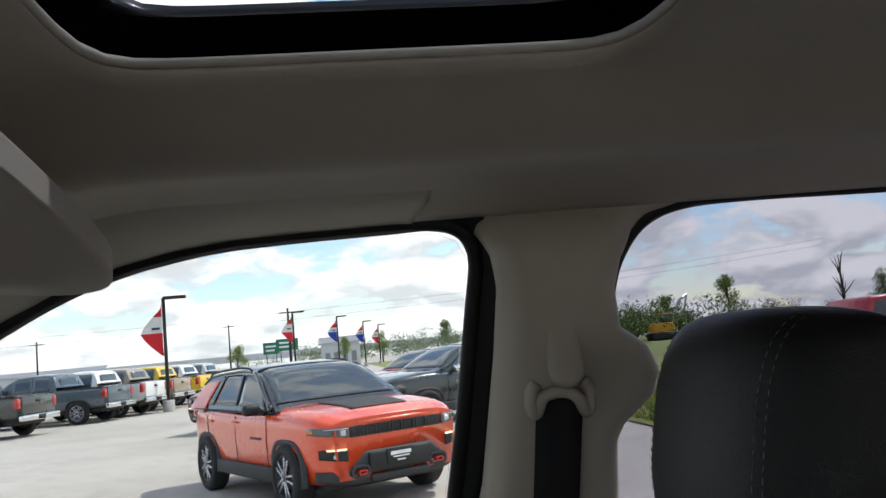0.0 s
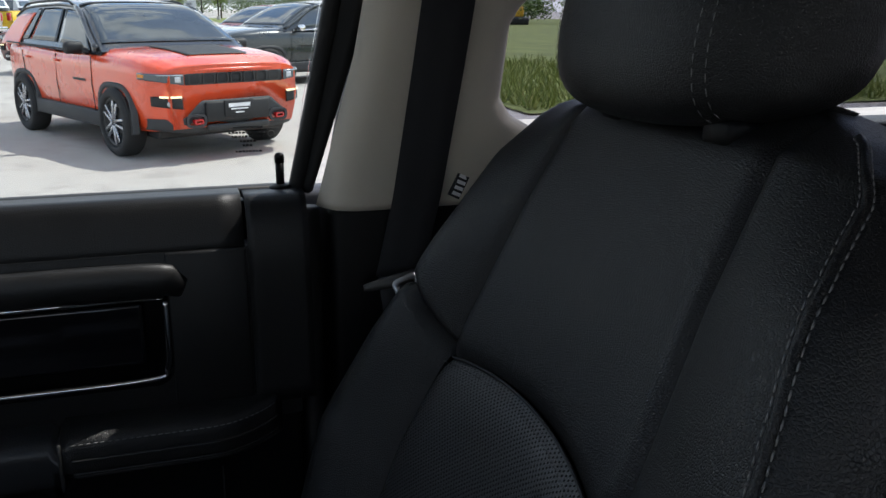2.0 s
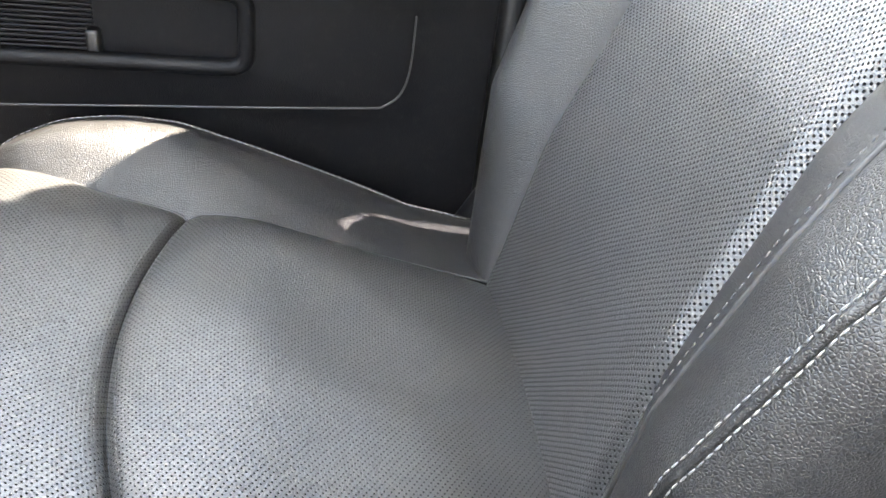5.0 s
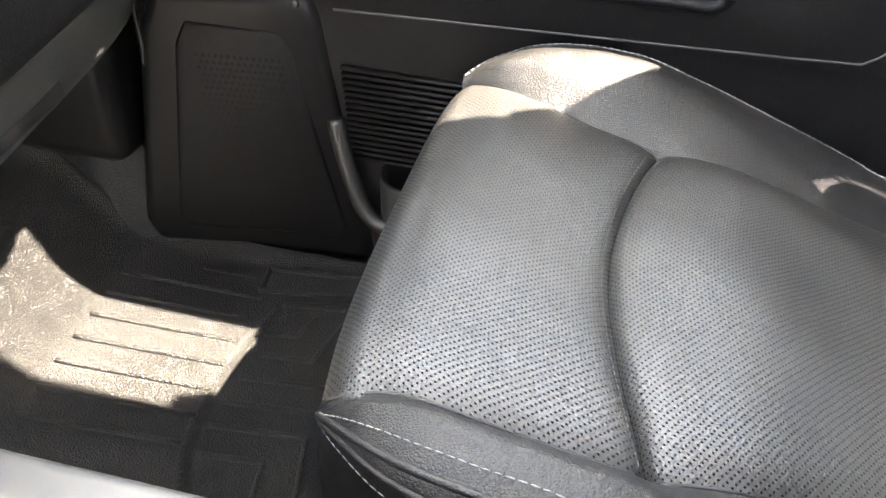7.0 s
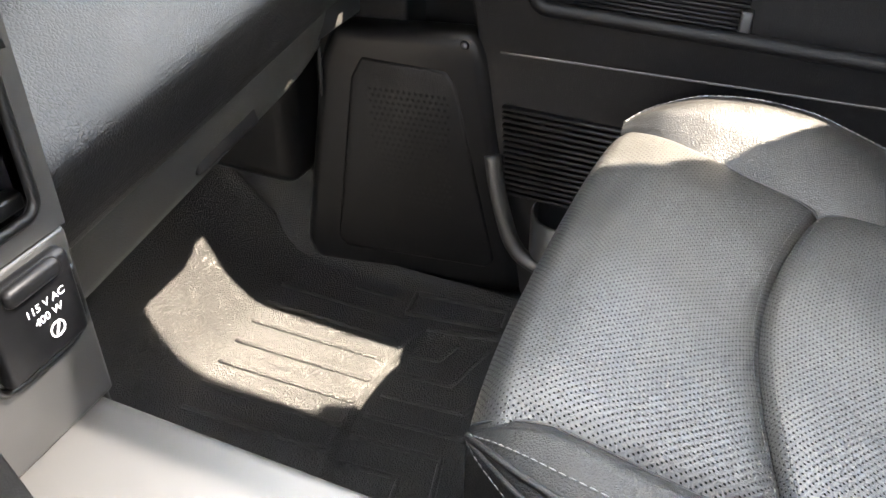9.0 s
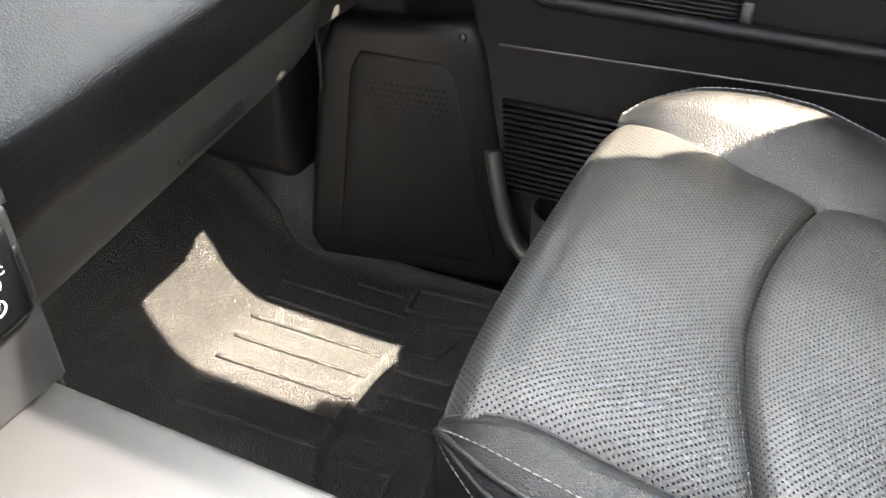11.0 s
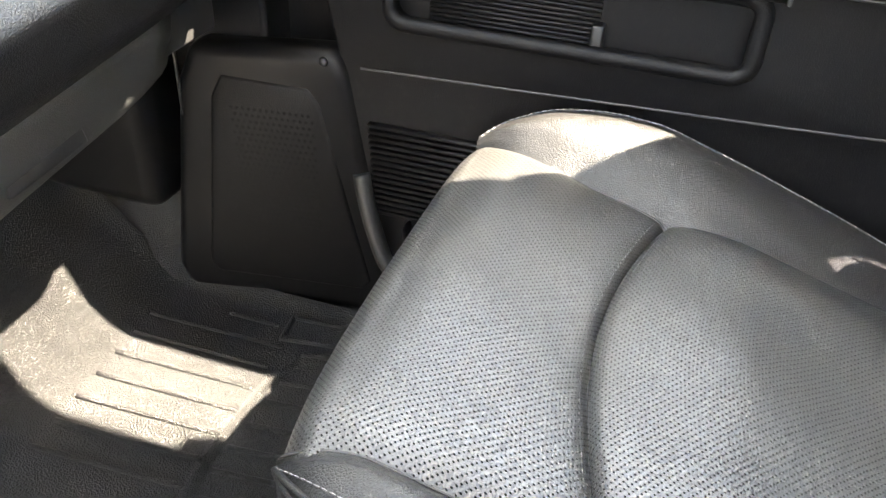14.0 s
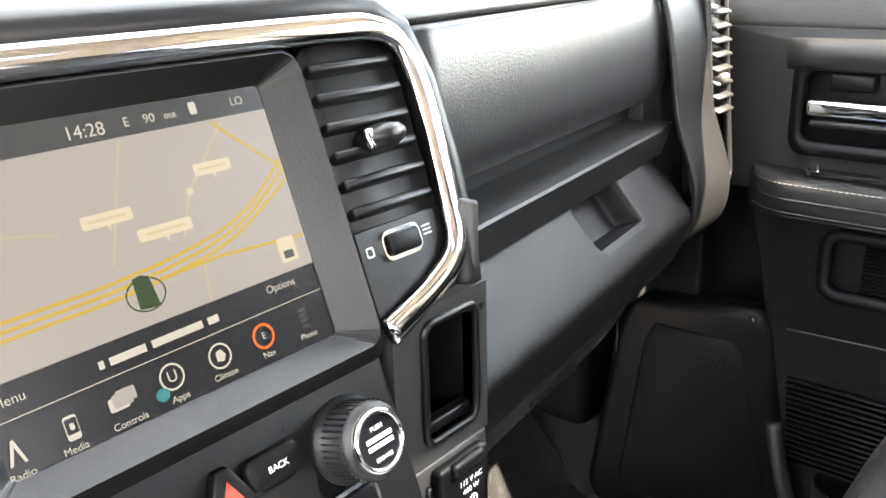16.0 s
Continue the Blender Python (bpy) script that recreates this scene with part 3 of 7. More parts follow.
structure("wall_left", box(-0.98, 1.36, 2 * YC - 0.88, 2 * YC - 0.80, 0.50, 1.42, 0.01), PLASTIC, "black inner side of the driver's doors", "wall")
structure("pillar_left", box(0.06, 0.26, 2 * YC - 0.79, 2 * YC - 0.70, 1.42, 1.88, 0.01), BEIGE, "beige middle pillar on the driver's side", "pillar")
structure("pillar_rear_left", box(1.10, 1.36, 2 * YC - 0.79, 2 * YC - 0.66, 1.42, 1.88, 0.01), BEIGE, "beige rear pillar on the driver's side", "pillar")
structure("firewall", box(-1.36, -1.30, YC - 0.86, YC + 0.86, 0.50, 1.40, 0.01), CARPET, "black firewall behind the dashboard", "wall")
structure("hood", box(-2.5, -1.38, YC - 0.80, YC + 0.80, 1.18, 1.34, 0.05, 4), BODY_METAL, "dark painted truck bonnet", "bonnet")
structure("side_skin", box(-1.38, 1.42, 0.885, 0.93, 0.42, 1.385, 0.03, 3), BODY_METAL, "dark painted outer door skin", "door")
structure("cowl_side", box(-1.36, -0.93, 0.79, 0.87, 0.50, 1.44, 0.01), PLASTIC, "black side wall under the windscreen", "wall")

g = structure("window_4", thick(grid(lambda u, v: (-1.20 + 0.62 * u - 0.06 * math.cos((v - 0.5) * 2.4) * (1 - u), YC - 0.70 + 1.40 * v, 1.42 + 0.43 * u), 8, 16), 0.005), GLASS, "clear windscreen of the truck", "window")
g.visible_shadow = False
structure("hinge_pillar", box(-0.96, -0.80, 0.765, 0.87, 0.55, 1.415, 0.008), PLASTIC, "black hinge pillar ahead of the door", "pillar")

# floor of the cabin
structure("floor", box(-1.36, 1.40, YC - 0.88, YC + 0.90, FLOOR - 0.05, FLOOR, 0.004), CARPET, "black carpeted cabin floor", "floor")
structure("floor_toeboard", thick(grid(lambda u, v: (-0.95 - 0.36 * u, 0.10 + 0.72 * v, FLOOR - 0.025 + 0.28 * u ** 1.6), 12, 4), 0.01), CARPET, "carpeted toe board rising to the firewall", "floor")


# ---- passenger seat ----
SY = 0.404
CUSH_Z = ([-0.515, -0.50, -0.48, -0.45, -0.41, -0.36, -0.30, -0.24, -0.15, -0.06, 0.03], [0.955, 0.966, 0.976, 0.982, 0.981, 0.974, 0.970, 0.967, 0.952, 0.934, 0.920])
BOL_Z = ([-0.51, -0.495, -0.475, -0.45, -0.42, -0.37, -0.32, -0.235, -0.115, -0.04, 0.03], [0.952, 0.966, 0.982, 0.993, 1.000, 1.003, 0.999, 0.974, 0.934, 0.905, 0.885])
SEAM_OUT = ([-0.52, -0.49, -0.46, -0.42, -0.365, -0.30, -0.23, -0.159, -0.05, 0.03], [0.644, 0.636, 0.622, 0.607, 0.588, 0.571, 0.562, 0.550, 0.530, 0.518])
SEAM_IN = ([-0.52, -0.486, -0.45, -0.40, -0.30, -0.15, 0.03], [0.208, 0.217, 0.221, 0.214, 0.208, 0.222, 0.262])
EDGE_OUT = ([-0.505, -0.497, -0.485, -0.465, -0.43, -0.39, -0.33, -0.25, -0.15, -0.05, 0.03], [0.646, 0.658, 0.672, 0.685, 0.697, 0.702, 0.702, 0.696, 0.688, 0.676, 0.664])
EDGE_IN = ([-0.503, -0.497, -0.488, -0.476, -0.460, -0.444, -0.424, -0.39, -0.33, -0.2, 0.03], [0.214, 0.206, 0.196, 0.185, 0.172, 0.162, 0.153, 0.145, 0.137, 0.130, 0.134])


def eased(x, table, e=0.008):
    return sum(interp(x + k * e, *table) for k in (-1.5, -0.75, 0, 0.75, 1.5)) / 5


def seam_x(y):
    return -0.334 + 0.034 * abs((y - 0.395) / 0.18) ** 1.8


def front_x_of(y):
    """The cushion's front edge bows back towards its corners."""
    return -0.517 + 0.014 * abs((y - 0.44) / 0.22) ** 3


def puff(d, r=0.016, depth=0.011):
    return depth * math.exp(-max(d, 0) / r * 1.6)


def side_groove(e):
    """A seam pulls the padding down beside it."""
    return 0.010 * math.exp(-max(e, 0) / 0.018) + 0.003 * math.exp(-max(e, 0) / 0.003)


def cross_groove(d):
    return 0.011 * math.exp(-max(d, 0) / 0.014) + 0.006 * math.exp(-max(d, 0) / 0.0025)


def pad_z(x, y, seam_d):
    yi, yo = eased(x, SEAM_IN), eased(x, SEAM_OUT)
    w = (y - yi) / (yo - yi)
    e = min(y - yi, yo - y)
    return eased(x, CUSH_Z) - side_groove(e) - cross_groove(seam_d) - 0.006 * (1 - (2 * w - 1) ** 2) + 0.0015 * math.sin(31 * x + 17 * y) * math.sin(23 * y + 1.3)


def seam_z(x, side):
    y = eased(x, SEAM_OUT if side > 0 else SEAM_IN)
    return pad_z(x, y, 9.0)


def insert_front(u, v):
    k = max(0.0, (u - 0.30) / 0.70)
    xm = -0.50 + 0.19 * k
    y = eased(xm, SEAM_IN) + (eased(xm, SEAM_OUT) - eased(xm, SEAM_IN)) * v
    xf, xs = front_x_of(y), seam_x(y)
    if u < 0.15:
        return (xf + 0.004 * (1 - u / 0.15), y, 0.70 + 0.225 * u / 0.15)
    if u < 0.30:
        a = (u - 0.15) / 0.15 * math.pi / 2
        top = pad_z(xf + 0.032, y, 9.0)
        return (xf + 0.032 * (1 - math.cos(a)), y, 0.925 + (top - 0.925) * math.sin(a))
    k2 = 1 - (1 - k) ** 1.5
    x = xf + 0.032 + (xs - xf - 0.032) * k2
    y = eased(x, SEAM_IN) + (eased(x, SEAM_OUT) - eased(x, SEAM_IN)) * v
    x = min(x, seam_x(y))
    return (x, y, pad_z(x, y, seam_x(y) - x))


def insert_rear(u, v):
    xs = seam_x(0.208 + 0.363 * v)
    x = xs + (0.03 - xs) * u ** 1.6
    y = eased(x, SEAM_IN) + (eased(x, SEAM_OUT) - eased(x, SEAM_IN)) * v
    z = pad_z(x, y, x - xs) + 0.007 * math.exp(-((x + 0.235) / 0.06) ** 2 - ((y - 0.36) / 0.13) ** 2)
    return (x, y, z - 0.010 * max(0.0, (x + 0.10) / 0.12) ** 2)


def cushion_bolster(side):
    """u runs from the front corner to the back, v from the insert's seam over the crest and down the side."""
    def at(u, v):
        x = -0.499 + 0.529 * u ** 1.35
        ys, ye = (eased(x, t, 0.004) for t in ((SEAM_OUT, EDGE_OUT) if side > 0 else (SEAM_IN, EDGE_IN)))
        inner = seam_z(x, side)
        crest = eased(x, BOL_Z) - (0.0 if side > 0 else 0.014)
        crest = max(crest, inner - 0.004)
        dip = cross_groove(abs(x - seam_x(ys)))
        w = abs(ye - ys)
        r = min(0.040, 0.62 * w)
        drop = r * 0.75
        if v < 0.5:
            k = v / 0.5
            d = (w - r) * k
            z = inner + (crest - inner) * math.sin(k * math.pi / 2) ** 1.1 + 0.002 * math.sin(9 * k + 40 * x) * k * (1 - k) - dip * math.exp(-k * 9)
        elif v < 0.68:
            k = (v - 0.5) / 0.18
            d = w - r + r * math.sin(k * math.pi / 2)
            z = crest - drop * (1 - math.cos(k * math.pi / 2))
        else:
            k = (v - 0.68) / 0.32
            d = w - 0.012 * k * min(1.0, w / 0.03)
            z = crest - drop - (crest - drop - 0.70) * k
        return (x, ys + side * d, z)
    return at


seat = thing("passenger_seat", "black leather bucket seat with perforated panels and pale stitching", "car seat", at=(0, 0, 0))
part("cushion_panel", laid_flat(grid(insert_front, 70, 60), 70, 60), LEATHER_PERF, seat, "perforated black leather front panel")
part("cushion_panel", laid_flat(grid(insert_rear, 60, 60), 60, 60), LEATHER_PERF, seat, "perforated black leather rear panel")
for side, nm in ((1, "outer"), (-1, "inner")):
    part("cushion_bolster", grid(cushion_bolster(side), 80, 40), LEATHER, seat, "smooth black leather bolster")
part("cushion_core", grid(lambda u, v: (-0.48 + 0.50 * u, 0.235 + 0.30 * v, interp(-0.48 + 0.50 * u, *CUSH_Z) - 0.036), 12, 8), SEAL, seat)
part("seat_base", box(-0.47, 0.02, SY - 0.235, SY + 0.265, 0.64, 0.80, 0.03, 3), PLASTIC, seat, "black plastic seat base")
for yy in (SY - 0.2, SY + 0.2):
    part("seat_rail", box(-0.50, 0.10, yy - 0.02, yy + 0.02, FLOOR, 0.65, 0.004), STEEL, seat, "steel seat rail on the floor")


def on_surface(fn, us, vs, lift=0.0):
    return [Vector(fn(a, b)) + Vector((0, 0, lift)) for a, b in zip(us, vs)]


cross = [0.214 + 0.350 * k / 80 for k in range(81)]
part("seam_cord", tube([(seam_x(y), y, pad_z(seam_x(y), y, 0.0) - 0.0006) for y in cross], 0.0012, 6), LEATHER, seat, "sunken cross seam")
for off in (-0.0065, 0.0065):
    pts = [(seam_x(y) + off, y, pad_z(seam_x(y) + off, y, abs(off)) + (0.0012 if off < 0 else 0.0015)) for y in cross]
    part("seam_stitching", stitches(pts, 0.0034, 0.0026, 0.0006), DARK_THREAD, seat, "dark thread along the cross seam")
for side in (1, -1):
    fn = cushion_bolster(side)
    for vv in (0.55, 0.685):
        pts = on_surface(fn, [0.004 + 0.93 * k / 160 for k in range(161)], [vv] * 161, 0.0004)
        part("bolster_stitching", stitches(pts, 0.0052, 0.0016, 0.0006, (0, 0.0008 * side, 0.0006)), THREAD, seat, "pale double stitching along the bolster")
    for vv, rr_ in ((0.595, 0.0026), (0.64, 0.0022)):
        part("bolster_welt", tube(on_surface(fn, [0.004 + 0.95 * k / 120 for k in range(121)], [vv] * 121), rr_, 8), LEATHER, seat, "raised leather welt along the bolster")

# backrest: a leaning frame of its own, t up along it, n out of its front
LEAN = 0.42
B_UP = Vector((LEAN, 0, 1)).normalized()
B_N = Vector((-1, 0, LEAN)).normalized()
B_0 = Vector((0.0, 0, 0.965))


def back_point(t, y, out):
    return B_0 + B_UP * t + B_N * out + Vector((0, y, 0))


def back_half(t):
    return interp(t, [-0.08, 0.0, 0.12, 0.23, 0.34, 0.47, 0.54, 0.585, 0.62, 0.645], [0.215, 0.23, 0.246, 0.255, 0.243, 0.238, 0.238, 0.222, 0.185, 0.12])


def back_insert(t):
    return interp(t, [-0.08, 0.0, 0.10, 0.25, 0.36, 0.50, 0.58, 0.645], [0.120, 0.127, 0.138, 0.150, 0.146, 0.138, 0.135, 0.11])


def back_out(t):
    return interp(t, [-0.08, 0.0, 0.1, 0.25, 0.36, 0.50, 0.60, 0.645], [0.0, 0.012, 0.028, 0.030, 0.020, 0.012, 0.0, -0.045])


def bol_out(t):
    return interp(t, [-0.08, 0.0, 0.1, 0.22, 0.33, 0.44, 0.53, 0.60, 0.645], [0.0, 0.03, 0.068, 0.080, 0.068, 0.045, 0.020, -0.008, -0.05])


def back_seam(t, side):
    """Where the panel meets the bolster, wider low down on the inner side."""
    return interp(t, [-0.08, 0.0, 0.06, 0.14, 0.26, 0.340, 0.385, 0.645], [0.190, 0.182, 0.172, 0.158, 0.142, 0.141, 0.156, 0.118]) if side < 0 else back_insert(t)


def arc_t(y):
    """The curved seam between the perforated lower panel and the plain upper one."""
    return 0.346 + 0.021 * (1 - (y / 0.15) ** 2)


def back_low(u, v):
    y0 = -1 + 2 * v
    t1 = arc_t(y0 * 0.15)
    t = -0.07 + (t1 + 0.07) * u
    w = back_seam(t, y0)
    o = back_out(t) - 0.012 * (1 - y0 ** 2) - puff((1 - abs(y0)) * w, 0.013, 0.006) - 0.006 * math.exp(-(1 - abs(y0)) * w / 0.002) - puff(t1 - t, 0.016, 0.009)
    return back_point(t, SY + y0 * w, o)


def back_high(u, v):
    y0 = -1 + 2 * v
    t0 = arc_t(y0 * 0.15)
    t = t0 + (0.645 - t0) * u
    w = back_seam(t, y0)
    o = back_out(t) - 0.016 * (1 - y0 ** 2) * (1 - u) - puff((1 - abs(y0)) * w, 0.013, 0.006) - 0.006 * math.exp(-(1 - abs(y0)) * w / 0.002) - puff(t - t0, 0.016, 0.009)
    return back_point(t, SY + y0 * w, o)


def back_bolster(side, t0, t1):
    def at(u, v):
        tilt = 0.036 * min(1.0, v / 0.55)
        a0, a1 = t0 + tilt * (t0 > 0.1), t1 + tilt * (t1 < 0.5)
        t = a0 + (a1 - a0) * u
        wi, wo = back_seam(t, side), back_half(t) + (interp(t, [0.0, 0.3, 0.42, 0.48, 0.54, 0.60, 0.645], [0.045, 0.062, 0.072, 0.058, 0.036, 0.026, 0.0]) if side < 0 else -0.012 * max(0.0, 1 - max(t, 0) / 0.26))
        oi, ob = back_out(t), bol_out(t) + (0.024 * math.exp(-((t - 0.52) / 0.09) ** 2) if side < 0 else 0.0)
        edge = (puff((t - a0), 0.012, 0.009) + 0.008 * math.exp(-(t - a0) / 0.002)) * (t0 > 0.1) + (puff((a1 - t), 0.012, 0.009) + 0.008 * math.exp(-(a1 - t) / 0.002)) * (t1 < 0.5)
        if v < 0.55:
            k = v / 0.55
            y = wi + (wo - 0.035 - wi) * k
            o = oi + (ob - oi) * math.sin(k * math.pi / 2) ** 1.3 - puff(k * (wo - wi), 0.012, 0.008)
        elif v < 0.75:
            k = (v - 0.55) / 0.2
            y = wo - 0.035 + 0.035 * math.sin(k * math.pi / 2)
            o = ob - 0.04 * (1 - math.cos(k * math.pi / 2))
        else:
            k = (v - 0.75) / 0.25
            y = wo - 0.015 * k
            o = ob - 0.04 - (ob - 0.04 + 0.11) * k
        return back_point(t, SY + side * y, o - edge)
    return at


part("backrest_panel", laid_flat(grid(back_low, 44, 34), 44, 34), LEATHER_PERF_BACK, seat, "perforated black leather lower back panel")
part("backrest_panel", grid(back_high, 34, 34), LEATHER, seat, "plain black leather upper back panel")
for side in (1, -1):
    for t0, t1 in ((-0.07, 0.355), (0.355, 0.645)):
        part("backrest_bolster", grid(back_bolster(side, t0, t1), 56, 34), LEATHER, seat, "smooth black leather side bolster")
    for vv, st_r in (((0.70, 0.0006), (0.735, 0.0006)) if side > 0 else ((0.552, 0.0006), (0.582, 0.0006))):
        fn = back_bolster(side, -0.07, 0.644)
        pts = [Vector(fn(0.02 + 0.95 * k / 120, vv)) for k in range(121)]
        part("backrest_stitching", stitches(pts, 0.0050, 0.0018, st_r, B_N * 0.0012 + Vector((0, 0.0006 * side, 0))), THREAD, seat, "pale stitching along the backrest edge")
    welt = [Vector(fn(0.02 + 0.95 * k / 120, 0.718 if side > 0 else 0.567)) - B_N * 0.0006 for k in range(121)]
    part("backrest_welt", tube(welt, 0.0030, 8), LEATHER, seat, "raised leather welt along the backrest edge")
fn = back_bolster(-1, -0.07, 0.355)
welt = [Vector(fn(k / 40, 0.22 + 0.10 * (k / 40))) for k in range(2, 38)]
part("strip_seam", tube(welt, 0.0022, 6), SEAL, seat, "dark seam beside the lower panel")
part("strip_stitching", stitches([p + Vector((0, 0.006, 0)) for p in welt], 0.004, 0.003, 0.0006, B_N * 0.001), DARK_THREAD, seat)
pts = [Vector(back_low(0.985, k / 60)) + B_N * 0.005 for k in range(61)]
part("backrest_stitching", stitches(pts, 0.004, 0.003, 0.0007, (0, 0, 0)), DARK_THREAD, seat)


for fn, us in ((back_low, (0.0, 1.0)), (back_high, (0.0, 0.97))):
    for v in (0.0, 1.0):
        line = [Vector(fn(us[0] + (us[1] - us[0]) * k / 60, v)) + B_N * 0.0016 for k in range(61)]
        part("panel_seam", tube(line, 0.0013, 6), SEAL, seat, "dark sewn seam")
part("panel_seam", tube([Vector(back_low(1.0, k / 60)) + B_N * 0.0022 for k in range(61)], 0.0015, 6), SEAL, seat, "dark sewn seam")
for table, side in ((SEAM_OUT, 1), (SEAM_IN, -1)):
    line = [(x, eased(x, table), seam_z(x, side) - cross_groove(abs(x - seam_x(eased(x, table)))) * 0.8 + 0.0006) for x in (-0.497 + 0.52 * k / 120 for k in range(121))]
    part("panel_seam", tube(line, 0.0013, 6), SEAL, seat, "dark sewn seam")


def back_shell(u, v):
    t = -0.08 + 0.725 * u
    a = math.pi * v
    return back_point(t, SY + (back_half(t) - 0.012) * math.cos(a), -0.10 - 0.03 * math.sin(a) * (1 - 0.2 * u))


part("backrest_shell", grid(back_shell, 20, 24), PLASTIC, seat, "black backrest shell")
rec = prism([(-0.045, 0, 0.87), (0.005, 0, 0.965), (0.03, 0, 0.985), (0.06, 0, 0.97), (0.07, 0, 0.80), (-0.06, 0, 0.80)], (0, 0.035, 0), 0.012, 3)
part("recliner_cover", moved(rec, Matrix.Translation((0.01, SY + 0.262, -0.005))), PLASTIC_FINE, seat, "black plastic recliner cover")


# headrest
def headrest_at(u, v):
    """u round the section seen from the side, v from one cheek to the other."""
    s = -1 + 2 * v
    a = 2 * math.pi * u
    c, d = math.cos(a), math.sin(a)
    k = (1 - abs(s) ** 3.4) ** (1 / 3.4) if abs(s) < 1 else 0.0
    k = max(k, 0.0)
    half_z, half_x = 0.100 * (0.55 + 0.45 * k), 0.055 * (0.25 + 0.75 * k)
    p = 3.0
    r = (abs(c) ** p + abs(d) ** p) ** (-1 / p)
    x = r * c * half_x + 0.038 * abs(s) ** 3 + 0.02 * max(0, d) * 0.0
    z = r * d * half_z * (1.0 - 0.05 * s * s)
    lean = 0.22 * z
    return (0.262 + x + lean, SY + 0.030 + 0.153 * s, 1.622 + z - 0.014 * (1 - abs(s)) * (d < 0) * 0.3)


hr = grid(headrest_at, 48, 48, wrap_u=True)
bmesh.ops.holes_fill(hr, edges=[e for e in hr.edges if e.is_boundary], sides=0)
head = part("headrest", hr, LEATHER, seat, "plump black leather headrest")
for side in (-1, 1):
    for dv in (0.0, 0.028):
        v = 0.5 + side * (0.325 + dv)
        pts = [Vector(headrest_at(0.24 + 0.50 * k / 70, v)) for k in range(71)]
        part("headrest_stitching", stitches(pts, 0.0055, 0.0038, 0.00045, (-0.0009, 0, 0)), THREAD, head, "pale stitching")
for side in (-1, 1):
    part("headrest_post", tube([(0.275, SY + side * 0.07, 1.56), (0.245, SY + side * 0.07, 1.46)], 0.007, 10), CHROME, head, "chrome headrest post")
    part("post_guide", box(0.232, 0.262, SY + side * 0.07 - 0.016, SY + side * 0.07 + 0.016, 1.512, 1.532, 0.005), PLASTIC_FINE, head)


# ---- passenger door ----
DY = 0.745
door = thing("door_1", "black passenger door panel with padded armrest and map pocket", "door", kind="structure")


def outline_xz(w, h, r, cx, cz, y, n=6):
    return [(cx + a, y, cz + b) for a, b in rounded(w, h, r, n)]


def front_x(z):
    """The door's slanting front edge."""
    return interp(z, [0.60, 0.70, 0.984, 1.37, 1.42], [-0.615, -0.637, -0.70, -0.80, -0.82])


# lower panel, proud upper-lower panel with the map pocket
low_out = [(front_x(0.62), DY + 0.012, 0.62), (0.01, DY + 0.012, 0.62), (0.01, DY + 0.012, 1.15), (front_x(1.15), DY + 0.012, 1.15)]
part("lower_panel", prism(low_out, (0, 0.03, 0), 0.004), PLASTIC, door, smooth=False)
PK_X, PK_Z, PK_W, PK_H = -0.443, 1.074, 0.375, 0.079
inner = outline_xz(PK_W, PK_H, 0.018, PK_X, PK_Z, DY - 0.008)
panel_out = []
for x, y, z in inner:
    dx, dz = (x - PK_X) / (PK_W / 2), (z - PK_Z) / (PK_H / 2)
    panel_out.append(((-0.085 if dx > 0 else front_x(z) + 0.03) if abs(dx) > 0.72 else x, DY - 0.002, (1.16 if dz > 0 else 0.982)))
part("pocket_panel", ring_plate(panel_out, inner, (0, 0.02, 0)), PLASTIC, door, smooth=False)
lip = [(x, DY - 0.010, z) for x, y, z in inner]
part("pocket_lip", tube(lip, 0.009, 8, closed=True, up=(0, 1, 0)), PLASTIC, door, "rounded lip of the map pocket")
deep = outline_xz(PK_W - 0.02, PK_H - 0.012, 0.016, PK_X, PK_Z, DY + 0.075)
bmw = bmesh.new()
a = [bmw.verts.new(q) for q in inner]
b = [bmw.verts.new(q) for q in deep]
for i in range(len(a)):
    bmw.faces.new((a[i], a[(i + 1) % len(a)], b[(i + 1) % len(b)], b[i]))
bmw.faces.new(b)
part("pocket_well", bmw, PLASTIC_FINE, door, smooth=False)


def slats(x0, x1, z0, z1, y, count, name, mat):
    h = (z1 - z0) / count
    for k in range(count):
        zc = z0 + (k + 0.5) * h
        part(name, box(x0, x1, y, y + 0.006, zc - h * 0.33, zc + h * 0.33, h * 0.2, 1), mat, door)


part("pocket_grille", box(-0.595, -0.405, DY + 0.014, DY + 0.020, 1.024, 1.098, 0.002), GLOSS, door)
slats(-0.592, -0.408, 1.026, 1.098, DY + 0.008, 14, "grille_slat", PLASTIC_FINE)
part("pocket_grille", box(-0.405, -0.272, DY + 0.030, DY + 0.036, 1.045, 1.112, 0.002), GLOSS, door)
slats(-0.402, -0.275, 1.050, 1.112, DY + 0.024, 12, "grille_slat", PLASTIC_FINE)
part("pocket_tab", box(-0.415, -0.402, DY - 0.002, DY + 0.02, 1.024, 1.062, 0.003), PLASTIC_GREY, door)
seam = smooth_line([(-0.668, DY - 0.004, 0.972), (-0.40, DY - 0.004, 0.982), (-0.15, DY - 0.004, 0.992), (-0.105, DY - 0.004, 0.999), (-0.085, DY - 0.004, 1.03), (-0.082, DY - 0.004, 1.10)], 8)
part("panel_edge", tube(seam, 0.0012, 6), SATIN_DARK, door, "thin pale edge line of the door panel")

